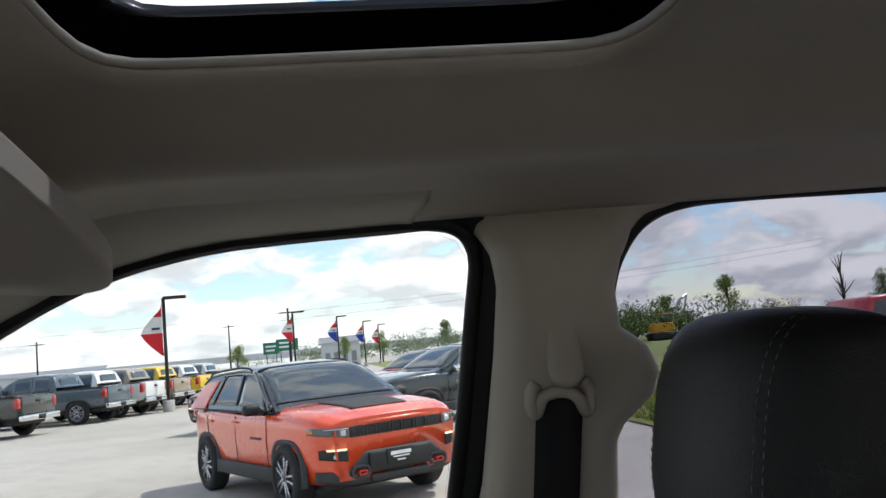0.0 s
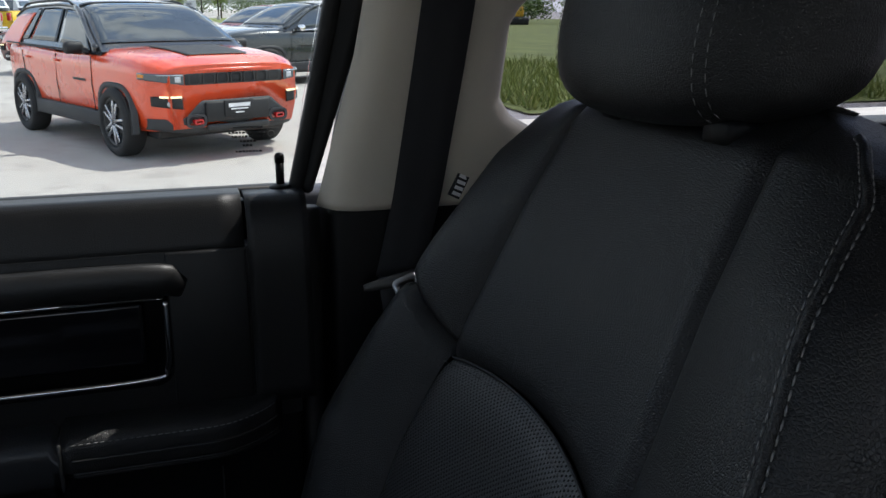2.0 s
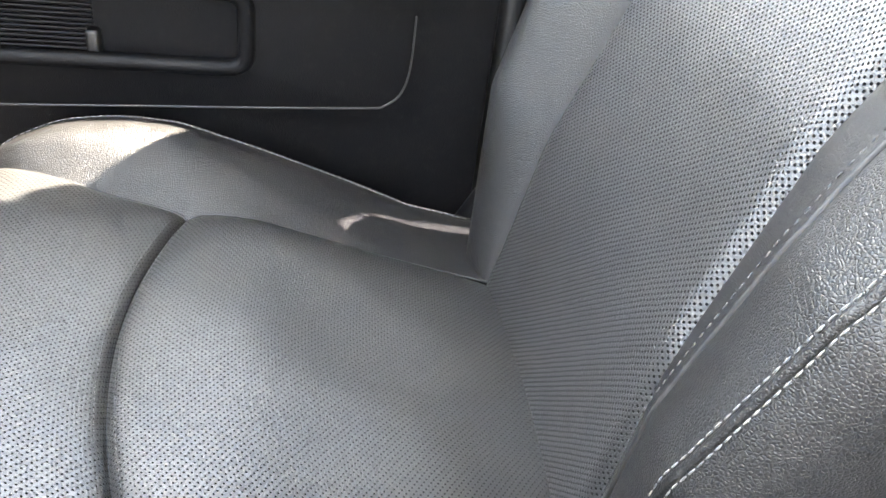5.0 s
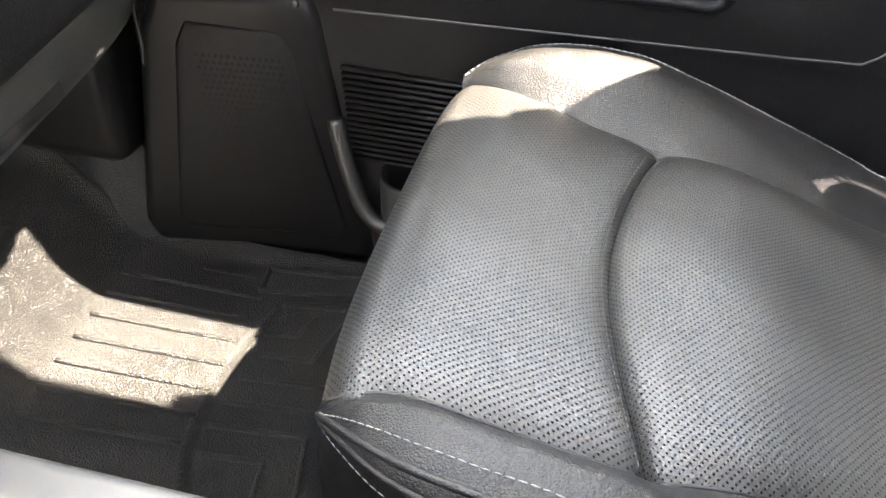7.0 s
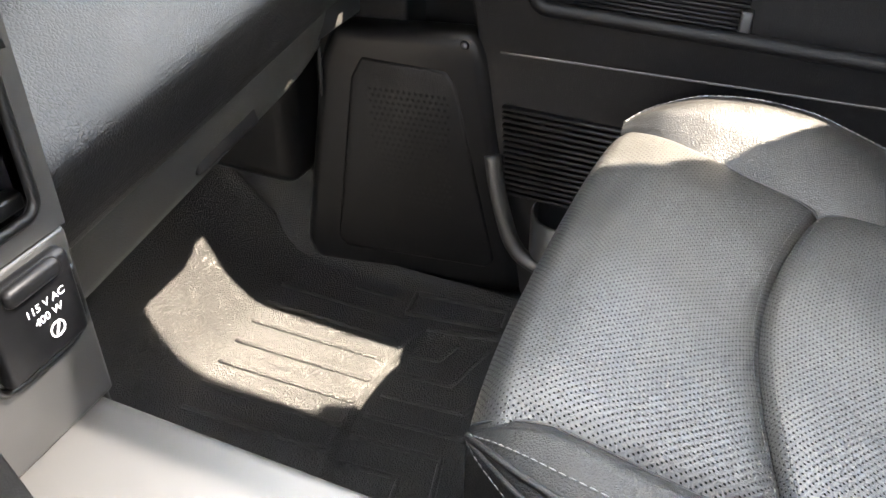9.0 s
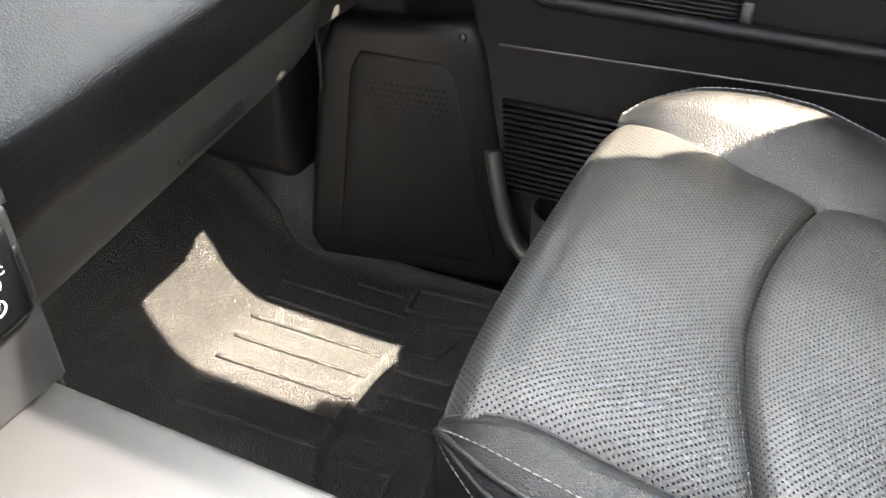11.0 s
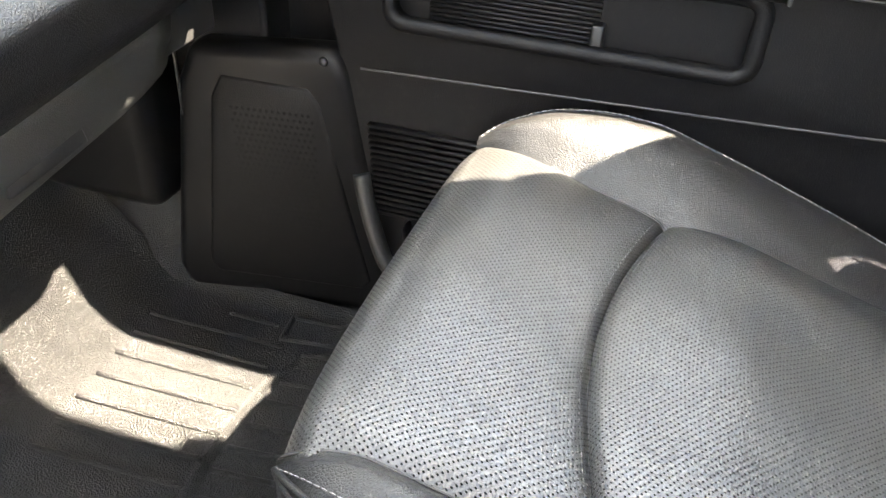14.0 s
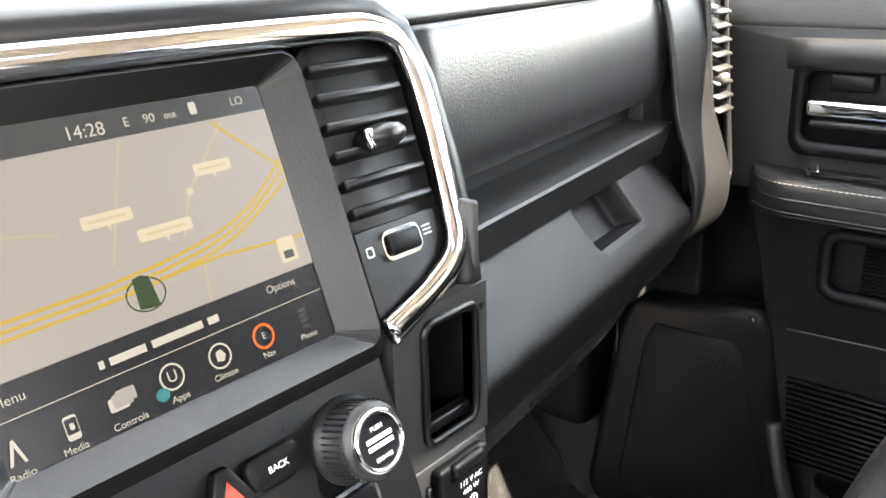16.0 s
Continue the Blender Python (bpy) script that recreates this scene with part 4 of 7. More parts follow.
# lower map pocket with its curved rim, and the ribbed speaker cover
rim = smooth_line([(-0.672, 0.748, 0.828), (-0.662, 0.742, 0.79), (-0.648, 0.736, 0.75), (-0.63, 0.732, 0.71), (-0.60, 0.728, 0.69), (-0.54, 0.725, 0.685), (-0.40, 0.722, 0.685), (-0.1, 0.722, 0.685)], 5)
part("pocket_rim", tube(rim, 0.0115, 10, up=(0, 1, 0), flat=0.9), PLASTIC_GREY, door, "curved grey rim of the lower door pocket")
part("pocket_wall", prism([(-0.625, 0.735, 0.685), (-0.1, 0.725, 0.685), (-0.1, 0.725, 0.63), (-0.615, 0.735, 0.63)], (0, 0.01, 0)), PLASTIC, door, smooth=False)
part("bottle_holder", lathe([(0.045, 0.0), (0.047, 0.06), (0.044, 0.062), (0.042, 0.004)], 20), PLASTIC_GREY, door).location = (-0.565, 0.765 - 0.02, 0.71)
for k in range(16):
    z = 0.775 + k * 0.008
    part("speaker_slat", box(-0.655 - 0.1 * (z - 0.8), -0.30, DY + 0.002, DY + 0.012, z, z + 0.0045, 0.001, 1), PLASTIC_FINE, door)

# armrest in three lengths
def arm_section(x0, x1, y_in, z0, z1, taper0=0.0, taper1=0.0):
    def at(u, v):
        x = x0 + (x1 - x0) * u
        e = max(0.0, 1 - u / 0.22) * taper0 + max(0.0, (u - 0.62) / 0.38) * taper1
        yi = y_in + (DY + 0.004 - y_in) * e ** 2.2
        a = v * math.pi
        zc, h = (z0 + z1) / 2, (z1 - z0) / 2
        k = abs(math.cos(a)) ** 0.5 * math.copysign(1, math.cos(a))
        return (x, DY + 0.02 - (DY + 0.02 - yi) * math.sin(a) ** 0.35, zc + h * k)
    return at


for (x0, x1, yi, z0, z1, ta, tb), mat, lab in (((-0.738, -0.4445, 0.700, 1.128, 1.184, 1.0, 0.0), LEATHER, "stitched black front length"), ((-0.4405, -0.2425, 0.702, 1.116, 1.176, 0.0, 0.0), PLASTIC_SOFT, "smooth glossy pull length"), ((-0.2385, -0.012, 0.700, 1.128, 1.180, 0.0, 1.0), LEATHER, "stitched black rear length")):
    bm = grid(arm_section(x0, x1, yi, z0, z1, ta, tb), 24, 20)
    caps = [e for e in bm.edges if e.is_boundary]
    bmesh.ops.holes_fill(bm, edges=caps, sides=0)
    arm = part("armrest", bm, mat, door, lab)
    if mat is LEATHER:
        fn = arm_section(x0, x1, yi - 0.001, z0, z1, ta, tb)
        for vv, col in ((0.36, THREAD), (0.50, DARK_THREAD), (0.62, DARK_THREAD), (0.72, DARK_THREAD)):
            pts = [fn(0.04 + 0.93 * k / 60, vv) for k in range(61)]
            if col is THREAD:
                part("armrest_stitching", stitches(pts, 0.0050, 0.0020, 0.0006, (0, -0.0006, 0.0004)), col, arm, "pale stitching")
            else:
                part("armrest_piping", tube(pts, 0.0016, 6), PLASTIC_GREY, arm)
part("armrest_gap", box(-0.4445, -0.4405, 0.70, 0.745, 1.12, 1.178, 0.001, 1), SATIN_DARK, door)
part("armrest_gap", box(-0.2425, -0.2385, 0.70, 0.745, 1.12, 1.174, 0.001, 1), SATIN_DARK, door)
sw_o = [(-0.565 + a, 0.735 + b, 1.186) for a, b in rounded(0.205, 0.042, 0.012, 5)]
sw_i = [(-0.565 + a, 0.735 + b, 1.186) for a, b in rounded(0.195, 0.032, 0.009, 5)]
part("switch_frame", ring_plate(sw_o, sw_i, (0, 0, 0.004)), CHROME, door, "thin chrome frame round the window switches", smooth=False)
part("switch_panel", box(-0.662, -0.468, 0.72, 0.75, 1.180, 1.187, 0.001), GLOSS, door)
part("window_switch", box(-0.545, -0.505, 0.724, 0.744, 1.185, 1.193, 0.003), PLASTIC_FINE, door)
part("lock_switch", box(-0.499, -0.478, 0.726, 0.742, 1.185, 1.191, 0.002), PLASTIC_FINE, door)
part("switch_mark", box(-0.532, -0.518, 0.731, 0.737, 1.1932, 1.1936), WHITE_PRINT, door, smooth=False)
part("switch_mark", box(-0.493, -0.485, 0.731, 0.737, 1.1912, 1.1916), WHITE_PRINT, door, smooth=False)

# upper panel: one long recess with handle, dark inlay and chrome line
up_in = [(x, DY + 0.004, z) for x, y, z in outline_xz(0.575, 0.128, 0.022, -0.41, 1.268, 0)]
up_out = []
for x, y, z in up_in:
    dx, dz = (x + 0.41) / 0.2875, (z - 1.268) / 0.064
    up_out.append(((0.012 if dx > 0 else front_x(z)) if abs(dx) > 0.86 else x, DY + 0.008, (1.352 if dz > 0 else 1.15)))
part("upper_panel", ring_plate(up_out, up_in, (0, 0.03, 0)), DOOR_SOFT, door, smooth=False)
part("panel_end", box(-0.125, -0.041, DY + 0.002, DY + 0.030, 1.14, 1.352, 0.003), DOOR_SOFT, door)
part("recess_back", box(-0.70, -0.12, DY + 0.030, DY + 0.036, 1.20, 1.335, 0.002), PLASTIC_FINE, door)
part("grab_bar", tube(smooth_line([(-0.705, DY + 0.006, 1.322), (-0.40, DY - 0.004, 1.326), (-0.15, DY - 0.002, 1.326), (-0.126, DY + 0.006, 1.315)], 6), 0.019, 12, up=(0, 1, 0), flat=0.6), PLASTIC_GREY, door, "rounded grey bar along the upper recess")
part("inlay", box(-0.485, -0.150, DY + 0.012, DY + 0.030, 1.226, 1.298, 0.006, 3), GLOSS, door, "gloss black inlay")
part("chrome_line", tube(smooth_line([(-0.49, DY + 0.004, 1.211), (-0.30, DY + 0.002, 1.212), (-0.15, DY + 0.003, 1.213), (-0.131, DY + 0.003, 1.225), (-0.128, DY + 0.003, 1.26), (-0.128, DY + 0.004, 1.30)], 6), 0.0035, 8, up=(0, 1, 0)), CHROME, door, "chrome line under the inlay")
part("chrome_line", tube([(-0.47, DY + 0.002, 1.303), (-0.13, DY + 0.002, 1.305)], 0.0025, 8, up=(0, 1, 0)), CHROME, door)
bez_o = outline_xz(0.205, 0.118, 0.020, -0.592, 1.262, DY - 0.002)
bez_i = outline_xz(0.170, 0.086, 0.014, -0.597, 1.262, DY - 0.002)
handle = part("handle_bezel", ring_plate(bez_o, bez_i, (0, 0.016, 0)), PLASTIC_FINE, door, "black surround of the door handle")
part("handle_cup", box(-0.685, -0.51, DY + 0.022, DY + 0.03, 1.215, 1.31, 0.002), PLASTIC_FINE, handle)
part("handle_lever", join(box(-0.676, -0.56, DY - 0.012, DY + 0.002, 1.252, 1.272, 0.006, 3), box(-0.575, -0.533, DY - 0.008, DY + 0.012, 1.246, 1.282, 0.006, 3)), CHROME, handle, "chrome inside door handle")
part("handle_lever_lower", box(-0.672, -0.565, DY - 0.006, DY + 0.006, 1.238, 1.248, 0.004, 2), PLASTIC_GREY, handle)
part("lock_slider", box(-0.655, -0.605, DY - 0.001, DY + 0.012, 1.282, 1.302, 0.004), PLASTIC_FINE, handle)

# window sill
sill = grid(lambda u, v: ((-0.85 + 0.808 * u), 0.7535 + 0.0735 * v ** 1.3, 1.345 + 0.062 * math.sin(min(1, v * 2.0) * math.pi / 2) - 0.004 * v), 30, 14)
part("sill_pad", thick(sill, 0.006), DOOR_SOFT, door, "padded black window sill")
cap = grid(lambda u, v: (-0.0385 + 0.066 * u, (0.7455 + 0.010 * v if v < 0.5 else 0.7505 + 0.072 * ((v - 0.5) * 2) ** 1.3), 1.17 + (1.345 - 1.17) * v * 2 if v < 0.5 else 1.345 + 0.060 * math.sin(min(1, (v - 0.5) * 4.0) * math.pi / 2) - 0.008 * (v - 0.5)), 8, 20)
part("sill_cap", thick(cap, 0.006), DOOR_SOFT, door, "black end cap of the window sill")
part("door_shell", box(-0.93, 0.03, 0.826, 0.884, 0.50, 1.386, 0.004), PLASTIC, door)
part("glass_seal", box(-0.95, 0.03, 0.815, 0.834, 1.392, 1.404, 0.004), SEAL, door)
pin = join(tube([(0.006, 0.815, 1.395), (0.006, 0.815, 1.432)], 0.0048, 12), moved(lathe([(0.0, 0.0), (0.0056, 0.0), (0.0056, 0.008), (0.004, 0.011), (0.0, 0.0115)], 12), Matrix.Translation((0.006, 0.815, 1.430))))
part("lock_pin", pin, PLASTIC_FINE, door, "black lock pin standing up from the sill")
part("pin_collar", moved(lathe([(0.0, 0.0), (0.014, 0.0), (0.013, 0.005), (0.007, 0.008), (0.0, 0.008)], 16), Matrix.Translation((0.006, 0.815, 1.398))), PLASTIC_FINE, door)
# small print on the glass: rows of short bars and a round mark
rows = ((0.030, 0.0), (0.040, 0.006), (0.034, 0.0105), (0.016, 0.016), (0.010, 0.021), (0.026, 0.028))
for w, dz in rows:
    z = 1.4705 - dz
    k, x = 0, -0.028 - w / 2
    while x < -0.028 + w / 2:
        step = (0.0022, 0.0034, 0.0028)[k % 3]
        part("glass_mark", box(x, x + step, side_y(z) + 0.033, side_y(z) + 0.0335, z, z + 0.0022), DARK_PRINT, door, smooth=False)
        x, k = x + step + 0.0009, k + 1
part("glass_mark", tube([(-0.002 + 0.0035 * math.cos(k * 0.524), side_y(1.463) + 0.033, 1.463 + 0.0035 * math.sin(k * 0.524)) for k in range(12)], 0.0007, 4, closed=True), DARK_PRINT, door)

# seat belt on the middle pillar
belt = thing("seat_belt", "black seat belt webbing in a beige pillar guide", "seat belt")


def belt_line(t):
    return Vector((interp(t, [0, 0.72, 1], [0.166, 0.146, 0.130]), interp(t, [0, 0.3, 0.72, 1], [0.672, 0.697, 0.738, 0.758]), 1.648 - 0.345 * t))


part("webbing", thick(grid(lambda u, v: belt_line(u) + Vector((0.054 * (v - 0.5), -0.004 * (v - 0.5), 0)), 30, 3), 0.0014), WEBBING, belt)
part("webbing", thick(grid(lambda u, v: Vector((0.130 + 0.06 * u, 0.758 - 0.05 * u, 1.303 - 0.55 * u)) + Vector((0.05 * (v - 0.5), 0, 0)), 12, 3), 0.0014), WEBBING, belt)
part("guide_cover", moved(prism([(a, 0, b) for a, b in rounded(0.040, 0.100, 0.019, 6)], (0, 0.026, 0), 0.009, 3), Matrix.Translation((0.171, 0.646, 1.708)) @ Matrix.Rotation(radians(-16), 4, "X")), BEIGE, belt, "beige capsule over the belt guide")
# a black ring draws in the shade of the recess round the capsule
slot = [(0.169 + a, 0.6595 - 0.30 * b, 1.712 + b) for a, b in rounded(0.058, 0.124, 0.028, 6)]
part("guide_shadow", tube(slot, 0.0036, 8, closed=True, up=(0, 1, 0)), SEAL, belt, "dark ring for the shade in the recess round the belt guide")
part("guide_track", tube([(0.146, 0.674, 1.66), (0.132, 0.722, 1.50), (0.122, 0.745, 1.42)], 0.0022, 6), SEAL, belt)
ring_pts = smooth_line([(0.14, 0.664, 1.664), (0.131, 0.668, 1.652), (0.132, 0.672, 1.634), (0.14, 0.674, 1.63), (0.147, 0.668, 1.646), (0.162, 0.662, 1.652), (0.182, 0.658, 1.651), (0.196, 0.658, 1.642), (0.204, 0.662, 1.628), (0.212, 0.664, 1.632), (0.212, 0.66, 1.65), (0.204, 0.655, 1.662)], 4)
ring_pts = [(0.131 + (q.x - 0.131) * 0.82, q.y, q.z) for q in ring_pts]
part("belt_guide", tube(ring_pts, 0.0075, 8), BEIGE, belt, "beige belt guide ring")
tag = part("belt_tag", prism([(0.181, 0.700, 1.430), (0.193, 0.698, 1.425), (0.182, 0.700, 1.401), (0.170, 0.702, 1.407)], (0, 0.0015, 0)), WEBBING, belt, "small printed belt label", smooth=False)
for k in range(4):
    x, z = 0.1735 + 0.0027 * k, 1.408 + 0.0060 * k
    part("label_bar", prism([(x, 0.6990, z), (x + 0.009, 0.6985, z - 0.004), (x + 0.0105, 0.6985, z - 0.0005), (x + 0.0015, 0.6990, z + 0.0035)], (0, 0.0004, 0)), WHITE_PRINT, tag, smooth=False)
lt = part("latch_tongue", join(tube(smooth_line([(0.079, 0.716, 1.305), (0.095, 0.714, 1.308), (0.112, 0.712, 1.311), (0.128, 0.710, 1.315), (0.144, 0.706, 1.321), (0.158, 0.702, 1.329)], 4), [0.0035 + 0.0045 * math.sin(math.pi * k / 20) for k in range(21)], 10, up=(0, 1, 0)), box(0.112, 0.134, 0.702, 0.716, 1.298, 1.318, 0.005, 3)), SATIN, belt, "satin metal belt tongue")
blade = part("tongue_blade", moved(ring_plate([(a, b, 0) for a, b in rounded(0.030, 0.024, 0.006, 3)], [(a, b, 0) for a, b in rounded(0.018, 0.009, 0.003, 3)], (0, 0, 0.003)), Matrix.Translation((0.118, 0.676, 1.316)) @ Matrix.Rotation(radians(-22), 4, "Y") @ Matrix.Rotation(radians(62), 4, "X")), STEEL, belt, "steel blade of the tongue")


# ---- dashboard ----
dash = thing("dashboard", "dark grey dashboard with two glove boxes and centre stack", "dashboard")


def dash_shift(y):
    """The dashboard bows forward towards the door."""
    return -0.056 * max(0.0, y - 0.10) / 0.43 - 0.10 * max(0.0, y - 0.52) ** 2 / 0.15


def swept(profile, y0, y1, ny, smooth_n=4):
    prof = [(q.x, q.y) for q in smooth_line([(a, b, 0) for a, b in profile], smooth_n)]
    n = len(prof) - 1

    def at(u, v):
        y = y0 + (y1 - y0) * v
        x, z = prof[min(n, int(round(u * n)))]
        return (x + dash_shift(y), y, z)
    return grid(at, n, ny)


top_prof = [(-1.34, 1.40), (-1.2, 1.425), (-1.0, 1.437), (-0.86, 1.437), (-0.79, 1.430), (-0.745, 1.414), (-0.732, 1.409)]
part("dash_top", thick(swept(top_prof, -0.95, 0.80, 30), 0.01), PLASTIC_SOFT, dash, "soft dark dash top")
door_prof = [(-0.736, 1.401), (-0.726, 1.398), (-0.718, 1.36), (-0.715, 1.32), (-0.717, 1.302), (-0.723, 1.291), (-0.735, 1.287), (-0.75, 1.287)]
upper = part("upper_glove_box", thick(swept(door_prof, 0.105, 0.572, 24), 0.008), PLASTIC_SOFT, dash, "blue-grey grained upper glove box lid")
ledge_prof = [(-0.752, 1.266), (-0.730, 1.2635), (-0.7065, 1.2600), (-0.7050, 1.2575), (-0.7062, 1.2540), (-0.716, 1.224), (-0.722, 1.220)]
part("ledge", thick(swept(ledge_prof, 0.105, 0.578, 20, 1), 0.004), PLASTIC_GREY, dash, "crisp grey ledge between the glove boxes", smooth=False)
part("ledge_shadow_gap", swept([(-0.742, 1.290), (-0.752, 1.262), (-0.748, 1.20), (-0.735, 1.19)], 0.105, 0.58, 8, 2), SEAL, dash)
low_prof = [(-0.745, 1.232), (-0.730, 1.228), (-0.716, 1.222), (-0.694, 1.199), (-0.676, 1.179), (-0.6685, 1.168), (-0.6675, 1.160), (-0.671, 1.148), (-0.684, 1.112), (-0.705, 1.089), (-0.730, 1.070), (-0.752, 1.056), (-0.764, 1.050)]


LOW_LINE = [(q.x, q.y) for q in smooth_line([(a, b, 0) for a, b in low_prof], 4)]


def glove_low(u, v):
    prof = LOW_LINE
    n = len(prof) - 1
    y = 0.098 + (0.548 - 0.098) * v
    x, z = prof[min(n, int(round(u * n)))]
    # pull recess in the middle of the top edge
    in_y = 1 / (1 + math.exp(-(y - 0.333) / 0.0015)) * (1 / (1 + math.exp((y - 0.432) / 0.0015)))
    in_z = 1 / (1 + math.exp(-(z - 1.191) / 0.001))
    k = in_y * in_z
    return (x + dash_shift(y) - 0.024 * k, y, z - 0.016 * k)


part("lower_glove_box", thick(grid(glove_low, 52, 300), 0.006), GLOVE, dash, "grained black lower glove box with a pull recess", smooth=False)
under = [(-0.768, 1.052), (-0.764, 1.046), (-0.766, 1.030), (-0.774, 1.000), (-0.782, 0.984), (-0.80, 0.974), (-0.90, 0.972), (-1.0, 0.975), (-1.28, 1.0)]
part("dash_underside", thick(swept(under, 0.092, 0.63, 12, 3), 0.008), PLASTIC_PALE, dash, "black underside panel of the dash")
part("underside_slot", moved(box(-0.004, 0.004, -0.055, 0.055, -0.011, 0.011, 0.003, 2), Matrix.Translation((-0.806, 0.395, 1.002)) @ Matrix.Rotation(radians(-17), 4, "Y") @ Matrix.Rotation(radians(7), 4, "Z")), PLASTIC_GREY, dash, "grey catch strip under the glove box")


def dash_end(u, v):
    prof = [(q.x, q.y) for q in smooth_line([(a, b, 0) for a, b in [(-0.733, 1.408), (-0.716, 1.395), (-0.702, 1.34), (-0.690, 1.27), (-0.674, 1.225), (-0.664, 1.19), (-0.667, 1.15), (-0.690, 1.118), (-0.73, 1.10), (-0.80, 1.09)]], 4)]
    n = len(prof) - 1
    y = 0.552 + 0.096 * v
    x, z = prof[min(n, int(round(u * n)))]
    return (x + dash_shift(0.552) - 0.002 * v * v, y, z)


part("dash_end", thick(grid(dash_end, 36, 12), 0.006), DOOR_SOFT, dash, "grained end cap of the dashboard")


def dash_foot(u, v):
    prof = [(q.x, q.y) for q in smooth_line([(a, b, 0) for a, b in [(-0.700, 1.174), (-0.676, 1.170), (-0.667, 1.16), (-0.670, 1.145), (-0.690, 1.118), (-0.73, 1.10), (-0.80, 1.09)]], 4)]
    x, z = prof[min(len(prof) - 1, int(round(u * (len(prof) - 1))))]
    y = 0.645 + 0.052 * v
    return (x + dash_shift(0.552) - 0.006 - 0.030 * v ** 3, y, z + 0.004 * v * v * (z < 1.15) * 2)


part("dash_foot", thick(grid(dash_foot, 24, 10), 0.006), DOOR_SOFT, dash, "grained foot under the side vent")
# side air vent between end cap and door
vy0, vy1 = 0.632, 0.700
vent = part("side_vent", thick(grid(lambda u, v: (-0.775 - 0.02 * abs(v - 0.5) + 0.030 * (1 - u) - 0.02, vy0 + (vy1 - vy0) * v, 1.145 + 0.26 * u), 8, 4), 0.004), GLOSS, dash, "narrow side air vent")
part("vent_frame", ring_plate([(-0.765 + 0.05 * (0.5 - b / 0.26) * 0.6 - 0.012, 0.670 + a, 1.289 + b) for a, b in rounded(0.054, 0.236, 0.016, 5)], [(-0.765 + 0.05 * (0.5 - b / 0.26) * 0.6 - 0.012, 0.670 + a, 1.289 + b) for a, b in rounded(0.045, 0.226, 0.012, 5)], (0.008, 0, 0)), PLASTIC_GREY, vent)
for k in range(9):
    z = 1.262 + 0.016 * k
    part("vent_slat", moved(box(-0.022, 0.004, -0.022, 0.022, -0.002, 0.002, 0.0015, 1), Matrix.Translation((-0.765 + 0.03 * (1.405 - z) / 0.26, 0.670, z)) @ Matrix.Rotation(radians(18), 4, "Y")), PLASTIC_GREY, vent)
part("vent_tab", box(-0.765, -0.745, 0.655, 0.675, 1.293, 1.306, 0.004), SATIN, vent)
part("vent_outlet", box(-0.752, -0.742, 0.652, 0.688, 1.180, 1.196, 0.003), PLASTIC_GREY, vent)
# two hidden blocks, added to stop sun leaking past the vent to the mat
part("dash_light_stop", box(-0.90, -0.838, 0.50, 0.72, 1.0, 1.11, 0.004), SEAL, dash)
part("vent_light_stop", box(-0.84, -0.790, 0.545, 0.72, 1.105, 1.40, 0.004), SEAL, dash)
part("dash_side", box(-1.30, -0.80, 0.60, 0.79, 1.06, 1.40, 0.02, 3), PLASTIC, dash, "black end of the dash by the door")

# kick panel and heater housing in the footwell
kick = thing("kick_panel", "black kick panel with a perforated speaker field", "panel")
kp = [(-0.70, 0, 0.985), (-0.688, 0, 0.955), (-0.622, 0, 0.63), (-0.625, 0, 0.60), (-0.93, 0, 0.60), (-0.945, 0, 0.64), (-0.905, 0, 0.925), (-0.885, 0, 0.975)]
part("panel", moved(prism([(x, 0.735 + 0.02 * ((x + 0.78) / 0.15), z) for x, _, z in kp], (0, 0.05, 0), 0.018, 4), Matrix.Identity(4)), PLASTIC_FINE, kick)
kp2 = [(-0.735, 0, 0.935), (-0.722, 0, 0.915), (-0.66, 0, 0.66), (-0.672, 0, 0.645), (-0.88, 0, 0.64), (-0.89, 0, 0.66), (-0.86, 0, 0.91), (-0.845, 0, 0.94)]
part("speaker_field", prism([(x, 0.7325 + 0.02 * ((x + 0.78) / 0.15), z) for x, _, z in kp2], (0, 0.02, 0), 0.005, 2), PLASTIC, kick, "slightly raised perforated field")
bm = bmesh.new()
for i in range(14):
    for j in range(20):
        x, z = -0.745 - 0.0075 * i + 0.004 * (j % 2) + 0.24 * (0.93 - (0.90 - 0.0085 * j)) * 0.2, 0.90 - 0.0085 * j
        q = bmesh.ops.create_circle(bm, cap_ends=True, radius=0.0022, segments=6, matrix=Matrix.Translation((x + 0.008, 0.7305 + 0.02 * ((x + 0.788) / 0.15), z)) @ Matrix.Rotation(radians(90), 4, "X"))
tagged(part("speaker_mesh", bm, PLASTIC_FINE, kick, "rows of small dark holes"), kind="stuff")
part("screw", moved(lathe([(0, 0), (0.006, 0), (0.004, 0.004), (0, 0.004)], 10, "Y"), Matrix.Translation((-0.708, 0.728, 0.978)) @ Matrix.Rotation(radians(180), 4, "X")), PLASTIC_GREY, kick)
heater = thing("heater_housing", "black plastic heater housing under the dash", "housing")
part("housing", box(-1.27, -0.935, 0.690, 0.80, 0.735, 0.98, 0.028, 5), PLASTIC_FINE, heater)
part("housing_edge", tube(smooth_line([(-0.903, 0.722, 0.985), (-0.902, 0.722, 0.86), (-0.905, 0.722, 0.79), (-0.915, 0.722, 0.76)], 6), 0.0022, 8), PLASTIC_GREY, heater, "thin edge of the kick panel beside the housing")


